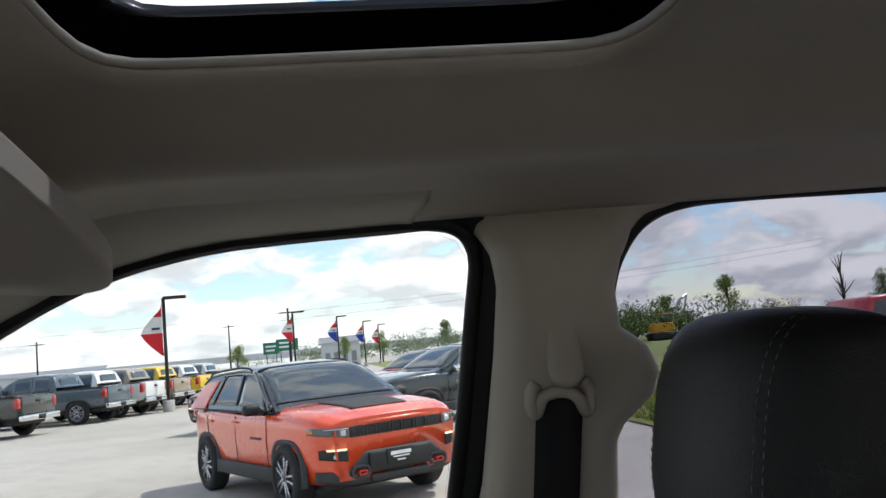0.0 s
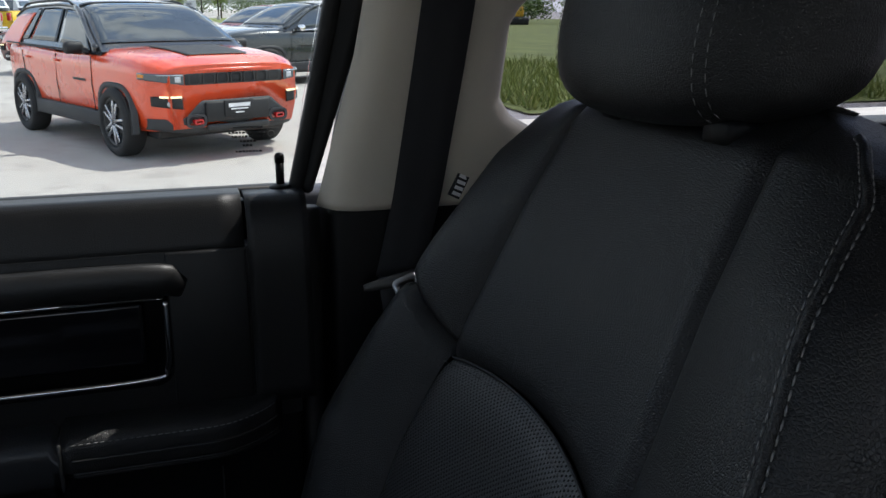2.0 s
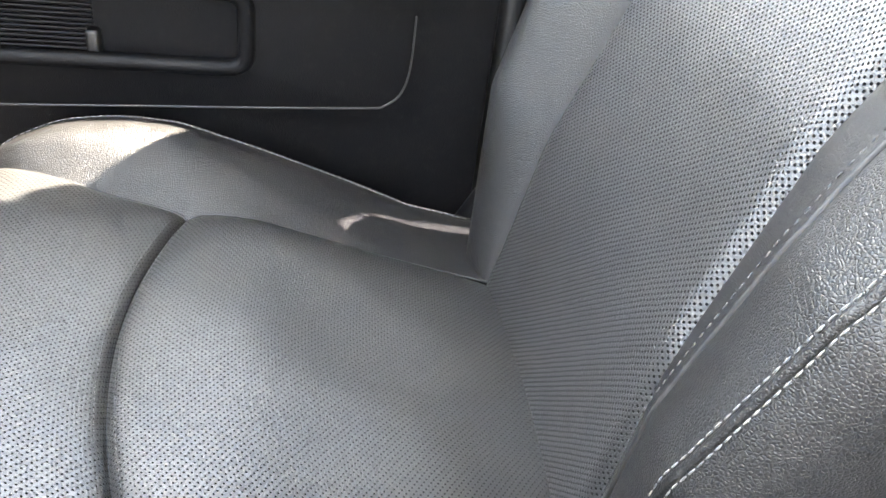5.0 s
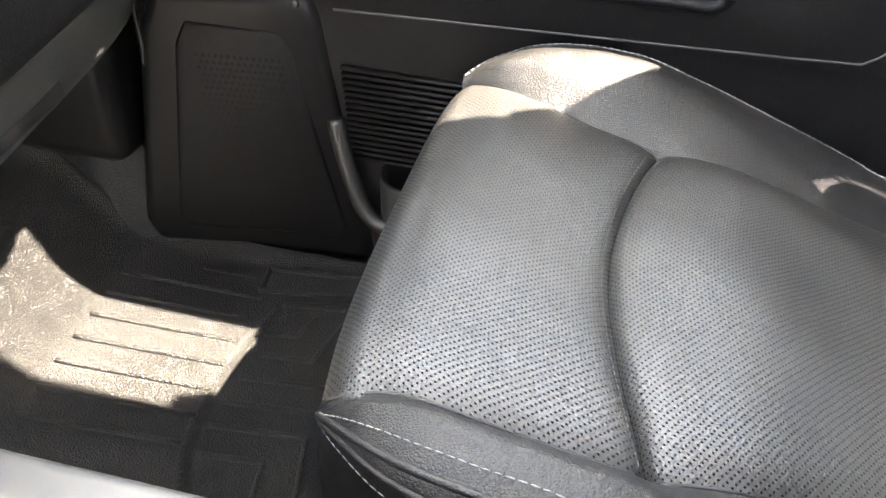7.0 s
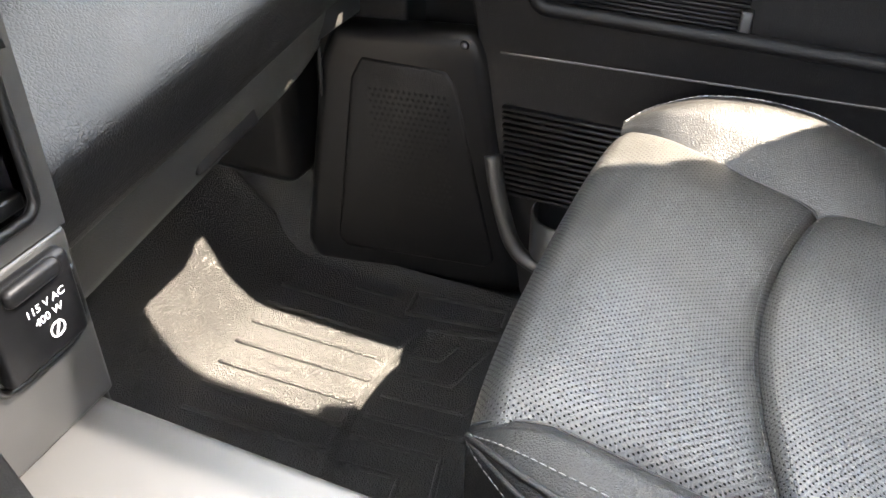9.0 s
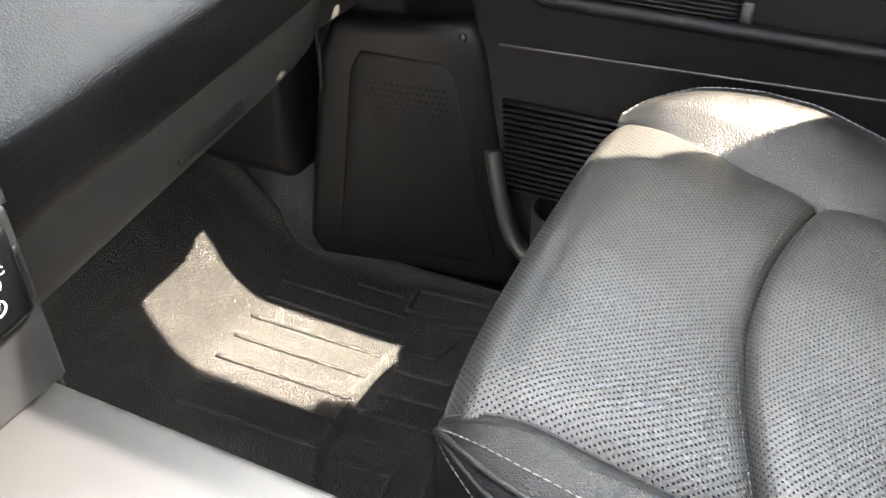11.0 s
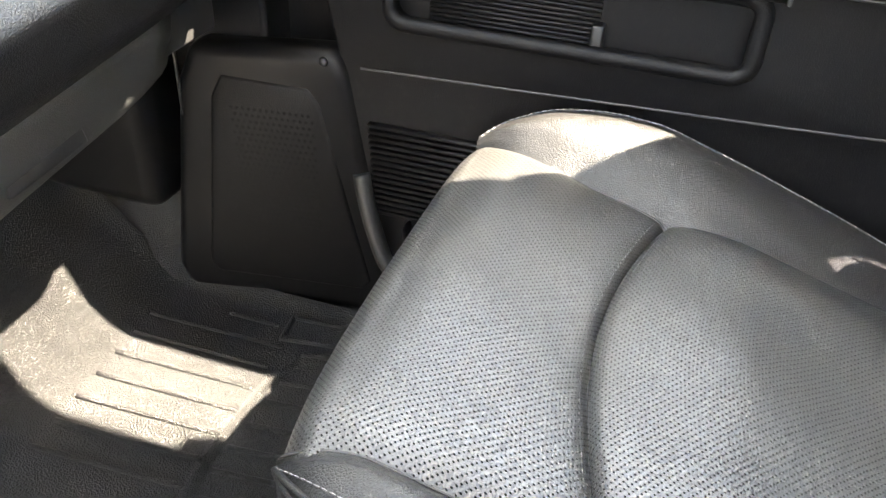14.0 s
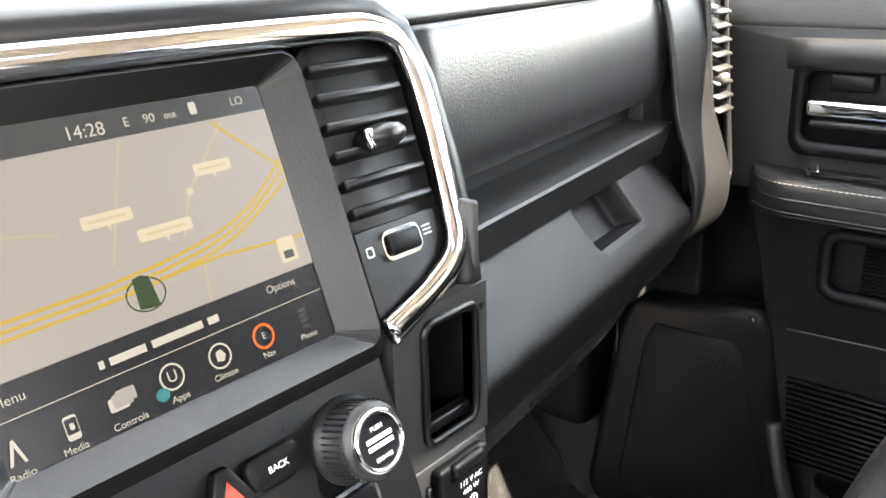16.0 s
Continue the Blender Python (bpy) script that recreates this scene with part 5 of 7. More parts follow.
def hump_at(u, v):
    """Carpet drawn over the wheel arch: a rounded shelf that flares out at the floor."""
    x = -1.26 + 0.40 * u
    reach = interp(x, [-1.26, -1.15, -1.0, -0.94, -0.90, -0.86], [0.03, 0.065, 0.105, 0.095, 0.06, 0.01])
    return (x, 0.80 - reach * (0.25 + 0.75 * v ** 1.6), 0.735 - 0.145 * v + 0.02 * math.sin(v * math.pi) * (1 - v))


part("hump", thick(grid(hump_at, 26, 16), 0.006), CARPET, heater, "rounded black moulding at the foot of the wall")

# ---- centre stack ----
stack = thing("centre_stack", "grey centre stack with touchscreen, air vent and knobs", "centre stack")
S_UP = Vector((-0.047, 0, 0.129)).normalized()
S_N = Vector((0.129, 0, 0.047)).normalized()
S_Y = Vector((0, 1, 0))
S_0 = Vector((-0.6935, 0, 1.3185))      # middle height of the screen


def st(y, h, out=0.0):
    """A place on the stack's face: sideways, up along it, out of it."""
    return S_0 + S_Y * y + S_UP * h + S_N * out


def st_m(y, h, out=0.0):
    m = Matrix((S_Y, S_UP, S_N)).transposed().to_4x4()
    m.translation = st(y, h, out)
    return m


def plate(pts, out, depth, bevel=0.0):
    return prism([st(y, h, out) for y, h in pts], S_N * depth, bevel)


def rr(y0, y1, h0, h1, r, n=5):
    return [((y0 + y1) / 2 + a, (h0 + h1) / 2 + b) for a, b in rounded(y1 - y0, h1 - h0, r, n)]


SC_Y0, SC_Y1, SC_H = -0.199, -0.028, 0.0685
PRINT = surface("pale print", (0.55, 0.55, 0.52), 0.6, gdepth=0)
part("body", plate(rr(-0.33, 0.002, -0.30, 0.098, 0.004), -0.075, 0.067, 0.002), STACK_GREY, stack)
part("vent_body", plate(rr(-0.01, 0.094, -0.080, 0.098, 0.012), -0.075, 0.063, 0.006), STACK_GREY, stack)
part("upper_shell", join(tube([st(-0.33, 0.106, -0.006), st(0.03, 0.106, -0.006), st(0.066, 0.103, -0.006), st(0.088, 0.088, -0.006), st(0.0965, 0.055, -0.006), st(0.0945, 0.0, -0.004), st(0.0925, -0.04, -0.006), st(0.0905, -0.07, -0.010), st(0.0890, -0.092, -0.014)], 0.0115, 10, up=S_N)), STACK_GREY, stack, "grey outer edge of the stack")
chrome = smooth_line([st(-0.33, 0.0925, 0.004), st(-0.1, 0.0925, 0.004), st(0.03, 0.0925, 0.004), st(0.062, 0.090, 0.004), st(0.079, 0.080, 0.004), st(0.0865, 0.055, 0.004), st(0.0865, 0.02, 0.004), st(0.083, -0.02, 0.004), st(0.080, -0.042, 0.004), st(0.070, -0.056, 0.004), st(0.045, -0.068, 0.004), st(0.004, -0.080, 0.004)], 6)
part("chrome_trim", tube(chrome, 0.0082, 12, up=S_N, flat=0.5), CHROME, stack, "curved chrome band round the vents")
# chrome stands in for the bright reflection on the stack's top pad
part("hood_sheen", tube([st(-0.33, 0.108, -0.004), st(-0.01, 0.108, -0.004)], 0.008, 8, up=S_N), CHROME, stack, "chrome strip for the sheen of the pad over the screen")
part("vent_well", plate(rr(0.006, 0.080, -0.075, 0.086, 0.012), -0.012, 0.006), SEAL, stack)
bz = ring_plate([st(y, h, -0.006) for y, h in rr(SC_Y0 - 0.036, 0.006, -SC_H - 0.024, SC_H + 0.019, 0.010)], [st(y, h, 0.012) for y, h in rr(SC_Y0 - 0.022, SC_Y1 + 0.020, -SC_H - 0.012, SC_H + 0.012, 0.010)], S_N * -0.003)
part("screen_bezel", bz, STACK_GREY, stack, "dark grey raised screen surround", smooth=False)
part("screen_well", ring_plate([st(y, h, 0.012) for y, h in rr(SC_Y0 - 0.022, SC_Y1 + 0.020, -SC_H - 0.012, SC_H + 0.012, 0.010)], [st(y, h, -0.001) for y, h in rr(SC_Y0, SC_Y1, -SC_H, SC_H, 0.003)], S_N * -0.002), STACK_GREY, stack, "sloping inner edge of the surround", smooth=False)
SCREEN_BLACK = glowing("dark screen field", (0.010, 0.010, 0.014), 0.02)
screen = part("screen", plate(rr(SC_Y0, SC_Y1, -SC_H, SC_H, 0.002), -0.006, 0.004), SCREEN_BLACK, stack, "lit touchscreen showing a road map", smooth=False)


def on_screen(name, pts, mat, level, depth=0.0002):
    return part(name, plate(pts, -0.002 + 0.0003 * level, depth), mat, screen, smooth=False)


def stroke(name, pts, width, mat, level):
    bm = bmesh.new()
    left, right = [], []
    for i, p in enumerate(pts):
        a, b = Vector(pts[max(i - 1, 0)]), Vector(pts[min(i + 1, len(pts) - 1)])
        d = (b - a).normalized()
        n = Vector((-d.y, d.x)) * width / 2
        left.append(bm.verts.new(st(p[0] + n.x, p[1] + n.y, -0.002 + 0.0003 * level)))
        right.append(bm.verts.new(st(p[0] - n.x, p[1] - n.y, -0.002 + 0.0003 * level)))
    for i in range(len(pts) - 1):
        bm.faces.new((left[i], left[i + 1], right[i + 1], right[i]))
    return part(name, bm, mat, screen, smooth=False)


EV = 0.72 * (0.030)
MAP_GREY = glowing("map ground", (0.95, 0.93, 0.92), EV * 0.75)
ROAD = glowing("map highway", (1.0, 0.72, 0.10), EV * 1.0)
LANE = glowing("map street", (1.0, 0.92, 0.62), EV * 0.95)
LABEL = glowing("map sign", (1.0, 0.93, 0.72), EV * 1.15)
STATUS = glowing("status bar", (0.10, 0.11, 0.12), EV * 1.0)
INK = glowing("screen writing", (0.95, 0.95, 0.90), EV * 1.1)
ORANGE = glowing("orange ring", (1.0, 0.22, 0.03), EV * 1.3)
TEAL = glowing("teal dot", (0.05, 0.45, 0.5), EV * 1.0)
GREEN = glowing("green arrow", (0.05, 0.12, 0.02), EV * 0.8)
on_screen("map", [(SC_Y0, -0.0305), (SC_Y1, -0.0280), (SC_Y1, 0.0560), (SC_Y0, 0.0545)], MAP_GREY, 1)
on_screen("status_bar", [(SC_Y0, 0.0545), (SC_Y1, 0.0560), (SC_Y1, SC_H), (SC_Y0, SC_H)], STATUS, 1)
for off in (-0.0035, 0.0, 0.0035):
    stroke("highway", [(q.x, q.y) for q in smooth_line([(-0.199, -0.012 + off, 0), (-0.165, -0.011 + off, 0), (-0.137, -0.0101 + off, 0), (-0.105, -0.007 + off, 0), (-0.074, -0.0010 + off, 0), (-0.05, 0.0095 + off, 0), (-0.0285, 0.024 + off * 1.5, 0)], 5)], 0.0016, ROAD, 2)
stroke("highway", [(-0.115, -0.0112), (-0.08, -0.0095), (-0.0285, -0.0125)], 0.0016, ROAD, 2)
stroke("highway", [(-0.062, 0.0545), (-0.05, 0.043), (-0.0285, 0.0245)], 0.0014, ROAD, 2)
for pts in ([(-0.111, 0.054), (-0.132, 0.0005)], [(-0.085, 0.0239), (-0.095, 0.0037)], [(-0.056, 0.0540), (-0.085, 0.0239)], [(-0.089, -0.0101), (-0.092, -0.0282)], [(-0.199, 0.03), (-0.15, 0.02)]):
    stroke("street", pts, 0.0009, LANE, 2)
for y, h, w in ((-0.128, 0.0215, 0.024), (-0.103, 0.0100, 0.028), (-0.069, 0.0330, 0.021)):
    on_screen("street_sign", rr(y - w / 2, y + w / 2, h - 0.003, h + 0.003, 0.001, 2), LABEL, 3)
    on_screen("sign_bar", rr(y - w * 0.36, y + w * 0.36, h - 0.0006, h + 0.0006, 0.0004, 2), LANE, 4)
    on_screen("sign_stem", [(y - 0.001, h - 0.003), (y + 0.001, h - 0.003), (y, h - 0.006)], LABEL, 3)
on_screen("speed_sign", rr(-0.047, -0.036, -0.0235, -0.0105, 0.0015, 3), LABEL, 3)
on_screen("speed_bar", rr(-0.0445, -0.0385, -0.0215, -0.0175, 0.0005, 2), STATUS, 4)
on_screen("route_dot", rr(-0.087, -0.083, 0.022, 0.0258, 0.0018, 3), LABEL, 3)
on_screen("car_arrow", [(-0.127, -0.0215), (-0.117, -0.0225), (-0.1185, -0.008), (-0.1225, -0.0065), (-0.1265, -0.0075)], GREEN, 4)
stroke("arrow_ring", [(-0.122 + 0.0095 * math.cos(k * math.pi / 12), -0.0155 + 0.0075 * math.sin(k * math.pi / 12)) for k in range(25)], 0.0007, GREEN, 3)
for y0, y1 in ((-0.1525, -0.1500), (-0.1475, -0.1300), (-0.1270, -0.1005), (-0.0975, -0.0915)):
    on_screen("street_name_bar", [(y0, -0.0398 + 0.016 * (y0 + 0.152)), (y1, -0.0398 + 0.016 * (y1 + 0.152)), (y1, -0.0362 + 0.016 * (y1 + 0.152)), (y0, -0.0362 + 0.016 * (y0 + 0.152))], INK, 3)
stroke("divider", [(SC_Y0, -0.0452), (SC_Y1, -0.0425)], 0.0004, INK, 2)
for word, y, h, size in (("14:28", -0.125, 0.0603, 0.0085), ("E", -0.105, 0.0612, 0.0062), ("90", -0.0935, 0.0612, 0.006), ("out", -0.0825, 0.0612, 0.0048), ("LO", -0.044, 0.0622, 0.006), ("Options", -0.0525, -0.0335, 0.0055), ("Menu", -0.190, -0.0375, 0.0058),
                         ("Radio", -0.194, -0.0672, 0.0045), ("Media", -0.172, -0.0664, 0.0045), ("Controls", -0.147, -0.0655, 0.0045), ("Apps", -0.122, -0.0648, 0.0045), ("Climate", -0.097, -0.0640, 0.0042), ("Nav", -0.071, -0.0634, 0.0045), ("Phone", -0.045, -0.0628, 0.0042)):
    text_obj(word, size, st_m(y, h, -0.0008), INK, screen, depth=0.00005)
on_screen("weather_mark", rr(-0.0715, -0.0675, 0.0595, 0.0655, 0.0006, 2), INK, 3)


def icon(y, h, shape):
    on_screen("icon", [(y + a, h + b) for a, b in shape], INK, 3)


ringpts = [(0.0058 * math.cos(k * math.pi / 10), 0.0058 * math.sin(k * math.pi / 10)) for k in range(20)]
for y, h, m in ((-0.123, -0.0545, INK), (-0.097, -0.0545, INK), (-0.071, -0.0540, ORANGE)):
    stroke("icon_ring", [(y + a, h + b) for a, b in ringpts + ringpts[:1]], 0.0016 if m is ORANGE else 0.0010, m, 3)
text_obj("U", 0.0075, st_m(-0.123, -0.0545, -0.0008), INK, screen, depth=0.00005)
text_obj("E", 0.0048, st_m(-0.071, -0.0540, -0.0008), INK, screen, depth=0.00005)
icon(-0.097, -0.0545, [(-0.0022, -0.0022), (0.0015, -0.003), (0.003, 0.0), (0.001, 0.003), (-0.002, 0.0022)])
icon(-0.171, -0.0575, rounded(0.0058, 0.0105, 0.001, 2))
on_screen("icon_face", rr(-0.1735, -0.1685, -0.060, -0.0535, 0.0005, 2), SCREEN_BLACK, 4)
on_screen("icon_dot", rr(-0.172, -0.170, -0.0585, -0.0555, 0.0008, 2), INK, 5)
for k in range(3):
    on_screen("icon_card", rr(-0.154 + 0.002 * k, -0.145 + 0.002 * k, -0.059 + 0.0012 * k, -0.053 + 0.0012 * k, 0.0008, 2), INK if k == 0 else MAP_GREY, 3 + 0.3 * k)
icon(-0.194, -0.0575, [(-0.0035, -0.005), (-0.0022, -0.005), (0, 0.002), (0.0022, -0.005), (0.0035, -0.005), (0.0006, 0.005), (-0.0006, 0.005)])
for k in range(4):
    on_screen("icon_key", rr(-0.0475, -0.0425, -0.0590 + 0.003 * k, -0.0570 + 0.003 * k, 0.0004, 2), STATUS, 3)
on_screen("teal_dot", [(-0.130 + 0.0034 * math.cos(k * math.pi / 8), -0.0605 + 0.0030 * math.sin(k * math.pi / 8)) for k in range(16)], TEAL, 5)

# air vent right of the screen
for k in range(6):
    h = 0.0725 - 0.0166 * k
    part("vent_slat", moved(box(-0.033, 0.034, -0.0034, 0.0028, -0.018, 0.002, 0.0022, 2), st_m(0.0405, h, -0.001) @ Matrix.Rotation(radians(-14), 4, "X")), STACK_GREY, stack)
part("vent_tab", moved(lathe([(0.0, 0.014), (0.008, 0.012), (0.0105, 0.004), (0.0105, -0.008), (0.0, -0.009)], 18), st_m(0.0405, 0.0270, 0.004) @ Matrix.Diagonal((1.35, 0.75, 1, 1))), STACK_GREY, stack, "ribbed vent tab")
part("tab_chrome", moved(box(-0.003, 0.003, -0.006, 0.006, 0, 0.004, 0.0015), st_m(0.0275, 0.0270, 0.008)), CHROME, stack)
part("switch_field", plate([(0.005, -0.0215), (0.0785, -0.0215), (0.078, -0.042), (0.068, -0.053), (0.005, -0.074)], -0.008, 0.006, 0.001), STACK_GREY, stack, smooth=False)
sw = part("vent_switch", moved(box(-0.013, 0.013, -0.0065, 0.0065, 0, 0.006, 0.003, 3), st_m(0.038, -0.0345, -0.002)), PLASTIC_FINE, stack, "vent shut-off thumb switch")
part("switch_rim", ring_plate([st(y, h, -0.002) for y, h in rr(0.022, 0.054, -0.0435, -0.0255, 0.006)], [st(y, h, -0.002) for y, h in rr(0.0245, 0.0515, -0.041, -0.028, 0.004)], S_N * 0.002), CHROME, sw, smooth=False)
for k in range(3):
    part("vent_mark", moved(box(-0.0035, 0.0035, -0.0005, 0.0005, 0, 0.0003), st_m(0.0615, -0.0305 - 0.0025 * k, -0.0018)), PRINT, stack, smooth=False)
part("vent_mark", moved(ring_plate([(a, b, 0) for a, b in rounded(0.006, 0.006, 0.001, 2)], [(a, b, 0) for a, b in rounded(0.004, 0.004, 0.0005, 2)], (0, 0, 0.0003)), st_m(0.0125, -0.0345, -0.0018)), PRINT, stack, smooth=False)


def knurled(y, h, r):
    m = st_m(y, h, -0.008)
    k = part("volume_knob", moved(lathe([(r * 1.12, 0), (r * 1.12, 0.004), (r, 0.005), (r * 0.97, 0.022), (r * 0.90, 0.025), (0, 0.025)], 48), m), PLASTIC_GREY, stack, "ribbed round knob with a chrome ring")
    for a in range(40):
        t = 2 * math.pi * a / 40
        part("knob_rib", moved(box(-0.0006, 0.0006, -0.0006, 0.0006, 0.006, 0.022), m @ Matrix.Translation((r * 0.985 * math.cos(t), r * 0.985 * math.sin(t), 0)) @ Matrix.Rotation(t, 4, "Z")), PLASTIC_GREY, k, smooth=False)
    part("knob_ring", moved(lathe([(r * 0.80, 0.0245), (r * 0.80, 0.028), (r * 0.72, 0.0295), (r * 0.66, 0.028), (r * 0.66, 0.0245)], 40), m), CHROME, k, "chrome ring")
    part("knob_face", moved(lathe([(0, 0.0275), (r * 0.66, 0.027)], 32), m), GLOSS, k)
    for word, dy, s in (("PUSH", 0.0072, 0.0036), ("BROWSE", -0.009, 0.0030)):
        text_obj(word, s, m @ Matrix.Translation((0, dy, 0.0277)), PRINT, k, depth=0.0001)
    part("knob_bar", moved(box(-0.009, 0.009, -0.0032, -0.0008, 0.0276, 0.0279), m), PRINT, k, smooth=False)
    part("knob_bar", moved(box(-0.009, 0.009, 0.0008, 0.0032, 0.0276, 0.0279), m), PRINT, k, smooth=False)


knurled(-0.0375, -0.125, 0.0215)
key = part("back_button", moved(prism([(a, b, 0) for a, b in rounded(0.033, 0.017, 0.006, 4)], (0, 0, 0.006), 0.002, 2), st_m(-0.0865, -0.1155, -0.008)), PLASTIC_FINE, stack)
text_obj("BACK", 0.0048, st_m(-0.0855, -0.1165, -0.0015), PRINT, key, depth=0.0001)
hz = part("hazard_button", moved(prism([(0.015 * math.sin(a), 0.0145 * math.cos(a), 0) for a in (-2.2, -2.0, -0.25, 0.25, 2.0, 2.2)], (0, 0, 0.007), 0.002, 2), st_m(-0.1145, -0.118, -0.008)), PLASTIC_FINE, stack)
part("hazard_mark", moved(prism([(0, 0.007, 0), (-0.0065, -0.005, 0), (0.0065, -0.005, 0)], (0, 0, 0.0006)), st_m(-0.1145, -0.1175, -0.001)), surface("red print", (0.5, 0.03, 0.02), 0.4, gdepth=0), hz, smooth=False)
bt = part("climate_button", moved(prism([(a, b, 0) for a, b in rounded(0.040, 0.020, 0.005, 4)], (0, 0, 0.007), 0.002, 2), st_m(-0.053, -0.160, -0.008)), PLASTIC_FINE, stack)
part("button_edge", moved(ring_plate([(a, b, 0) for a, b in rounded(0.045, 0.025, 0.007, 4)], [(a, b, 0) for a, b in rounded(0.0405, 0.0205, 0.005, 4)], (0, 0, 0.004)), st_m(-0.053, -0.160, -0.007)), CHROME, bt, smooth=False)
part("button_mark", moved(box(-0.008, 0.008, -0.001, 0.001, 0, 0.0004), st_m(-0.053, -0.158, -0.001)), PRINT, bt, smooth=False)
part("pin_hole", moved(lathe([(0.0, 0.0004), (0.0012, 0.0)], 10), st_m(-0.072, -0.103, -0.0075)), GLOSS, stack)

# upright strip beside the stack: open bin and covered power outlet
PX = -0.665


def pane(y, z, out=0.0):
    return (PX + out, y, z)


strip_in = [pane(0.058 + a, 1.196 + b) for a, b in rounded(0.050, 0.082, 0.008, 5)]
strip_out = []
for q in strip_in:
    dy, dz = (q[1] - 0.058) / 0.025, (q[2] - 1.196) / 0.041
    strip_out.append(pane((0.096 if dy > 0 else 0.008) if abs(dy) > 0.6 else q[1], 1.247 if dz > 0 else 1.141))
part("bin_frame", ring_plate(strip_out, strip_in, (-0.01, 0, 0)), SATIN_DARK, stack, "grey upright strip with an open bin", smooth=False)
part("bin_edge", tube([(x + 0.001, y, z) for x, y, z in strip_in], 0.0028, 8, closed=True, up=(1, 0, 0)), STACK_GREY, stack)
bmw = bmesh.new()
a = [bmw.verts.new(q) for q in strip_in]
b = [bmw.verts.new((q[0] - 0.06, q[1], q[2])) for q in strip_in]
for i in range(len(a)):
    bmw.faces.new((a[i], a[(i + 1) % len(a)], b[(i + 1) % len(b)], b[i]))
bmw.faces.new(b)
part("bin_well", bmw, GLOSS, stack, smooth=False)
part("bin_sill", box(PX - 0.012, PX - 0.003, 0.034, 0.082, 1.157, 1.166, 0.002), STACK_GREY, stack)
part("strip_low", box(PX - 0.03, PX - 0.0005, 0.006, 0.096, 1.030, 1.1395, 0.003), SATIN_DARK, stack, "grey lower strip with the outlet")
part("strip_side", box(-0.80, PX - 0.004, 0.088, 0.0955, 1.00, 1.30, 0.003), SATIN_DARK, stack, "side face of the stack")
part("strip_gap", box(PX - 0.06, PX - 0.012, -0.004, 0.010, 1.02, 1.24, 0.001), SEAL, stack)
oc = part("outlet_cover", box(PX - 0.001, PX + 0.009, 0.036, 0.0865, 1.086, 1.1365, 0.004, 3), PLASTIC_FINE, stack, "black power outlet cover")
part("outlet_tab", box(PX + 0.006, PX + 0.013, 0.046, 0.078, 1.128, 1.1375, 0.003, 2), PLASTIC_FINE, oc)
part("outlet_edge", tube(smooth_line([pane(0.033, 1.125, 0.001), pane(0.034, 1.085, 0.001), pane(0.06, 1.0795, 0.001), pane(0.088, 1.085, 0.001), pane(0.0895, 1.12, 0.001)], 5), 0.002, 6, up=(1, 0, 0)), STACK_GREY, oc)
face = Matrix(((0, 0, 1, PX + 0.0093), (1, 0, 0, 0.0615), (0, 1, 0, 1.112), (0, 0, 0, 1)))
text_obj("115 V AC", 0.0058, face @ Matrix.Translation((0.004, 0.006, 0)), WHITE_PRINT, oc, depth=0.0001)
text_obj("400 W", 0.0058, face @ Matrix.Translation((0.004, -0.001, 0)), WHITE_PRINT, oc, depth=0.0001)
part("outlet_symbol", moved(ring_plate([(0.0045 * math.cos(k * math.pi / 10), 0.0045 * math.sin(k * math.pi / 10), 0) for k in range(20)], [(0.0036 * math.cos(k * math.pi / 10), 0.0036 * math.sin(k * math.pi / 10), 0) for k in range(20)], (0, 0, 0.0003)), face @ Matrix.Translation((0.006, -0.011, 0))), WHITE_PRINT, oc, smooth=False)
part("outlet_symbol", moved(box(-0.0006, 0.0006, -0.003, 0.003, 0, 0.0003), face @ Matrix.Translation((0.006, -0.011, 0)) @ Matrix.Rotation(radians(-25), 4, "Z")), WHITE_PRINT, oc, smooth=False)


# ---- console and mat ----
console = thing("centre_console", "centre console with a satin silver top and padded lid", "console")
CZ = 1.030
part("body", box(-0.72, 0.35, YC - 0.16, 0.083, FLOOR, CZ - 0.02, 0.02, 3), PLASTIC, console)
part("top_plate", box(-0.700, -0.29, YC - 0.165, 0.092, CZ - 0.018, CZ, 0.012, 4), SATIN, console, "satin silver console top")
part("lid", box(-0.240, 0.36, YC - 0.21, 0.127, 0.995, 1.083, 0.024, 5), PLASTIC_GREY, console, "padded grey-black lid")
ring = [(-0.52 + 0.073 * math.cos(2 * math.pi * k / 48), -0.014 + 0.073 * math.sin(2 * math.pi * k / 48)) for k in range(48)]
part("cup_ring", tube([(x, y, CZ + 0.001) for x, y in ring], 0.005, 8, closed=True), CHROME, console, "chrome cup holder ring")
part("cup_well", moved(lathe([(0.069, 0.0015), (0.066, -0.004), (0.062, -0.015), (0, -0.016)], 36), Matrix.Translation((-0.52, -0.014, CZ + 0.001))), PLASTIC_FINE, console)

mat_thing = thing("floor_mat", "black ribbed rubber floor mat with a raised rim", "floor mat")


def mat_z(x, y):
    z = 0.596
    if x < -0.93:
        d = -0.93 - x
        z += 0.9 * d * d / (0.14 + d) + 0.25 * d * min(1, d / 0.12)
    z += 0.03 * max(0, (y - 0.70) / 0.05) ** 2 * (x < -0.6)
    # the flat heel field lies a little lower than the foot field
    ex = heel_line(y)
    z += 0.004 / (1 + math.exp((x - ex) / 0.002)) + 0.0035 * math.exp(-((x - ex) / 0.0045) ** 2)
    return z


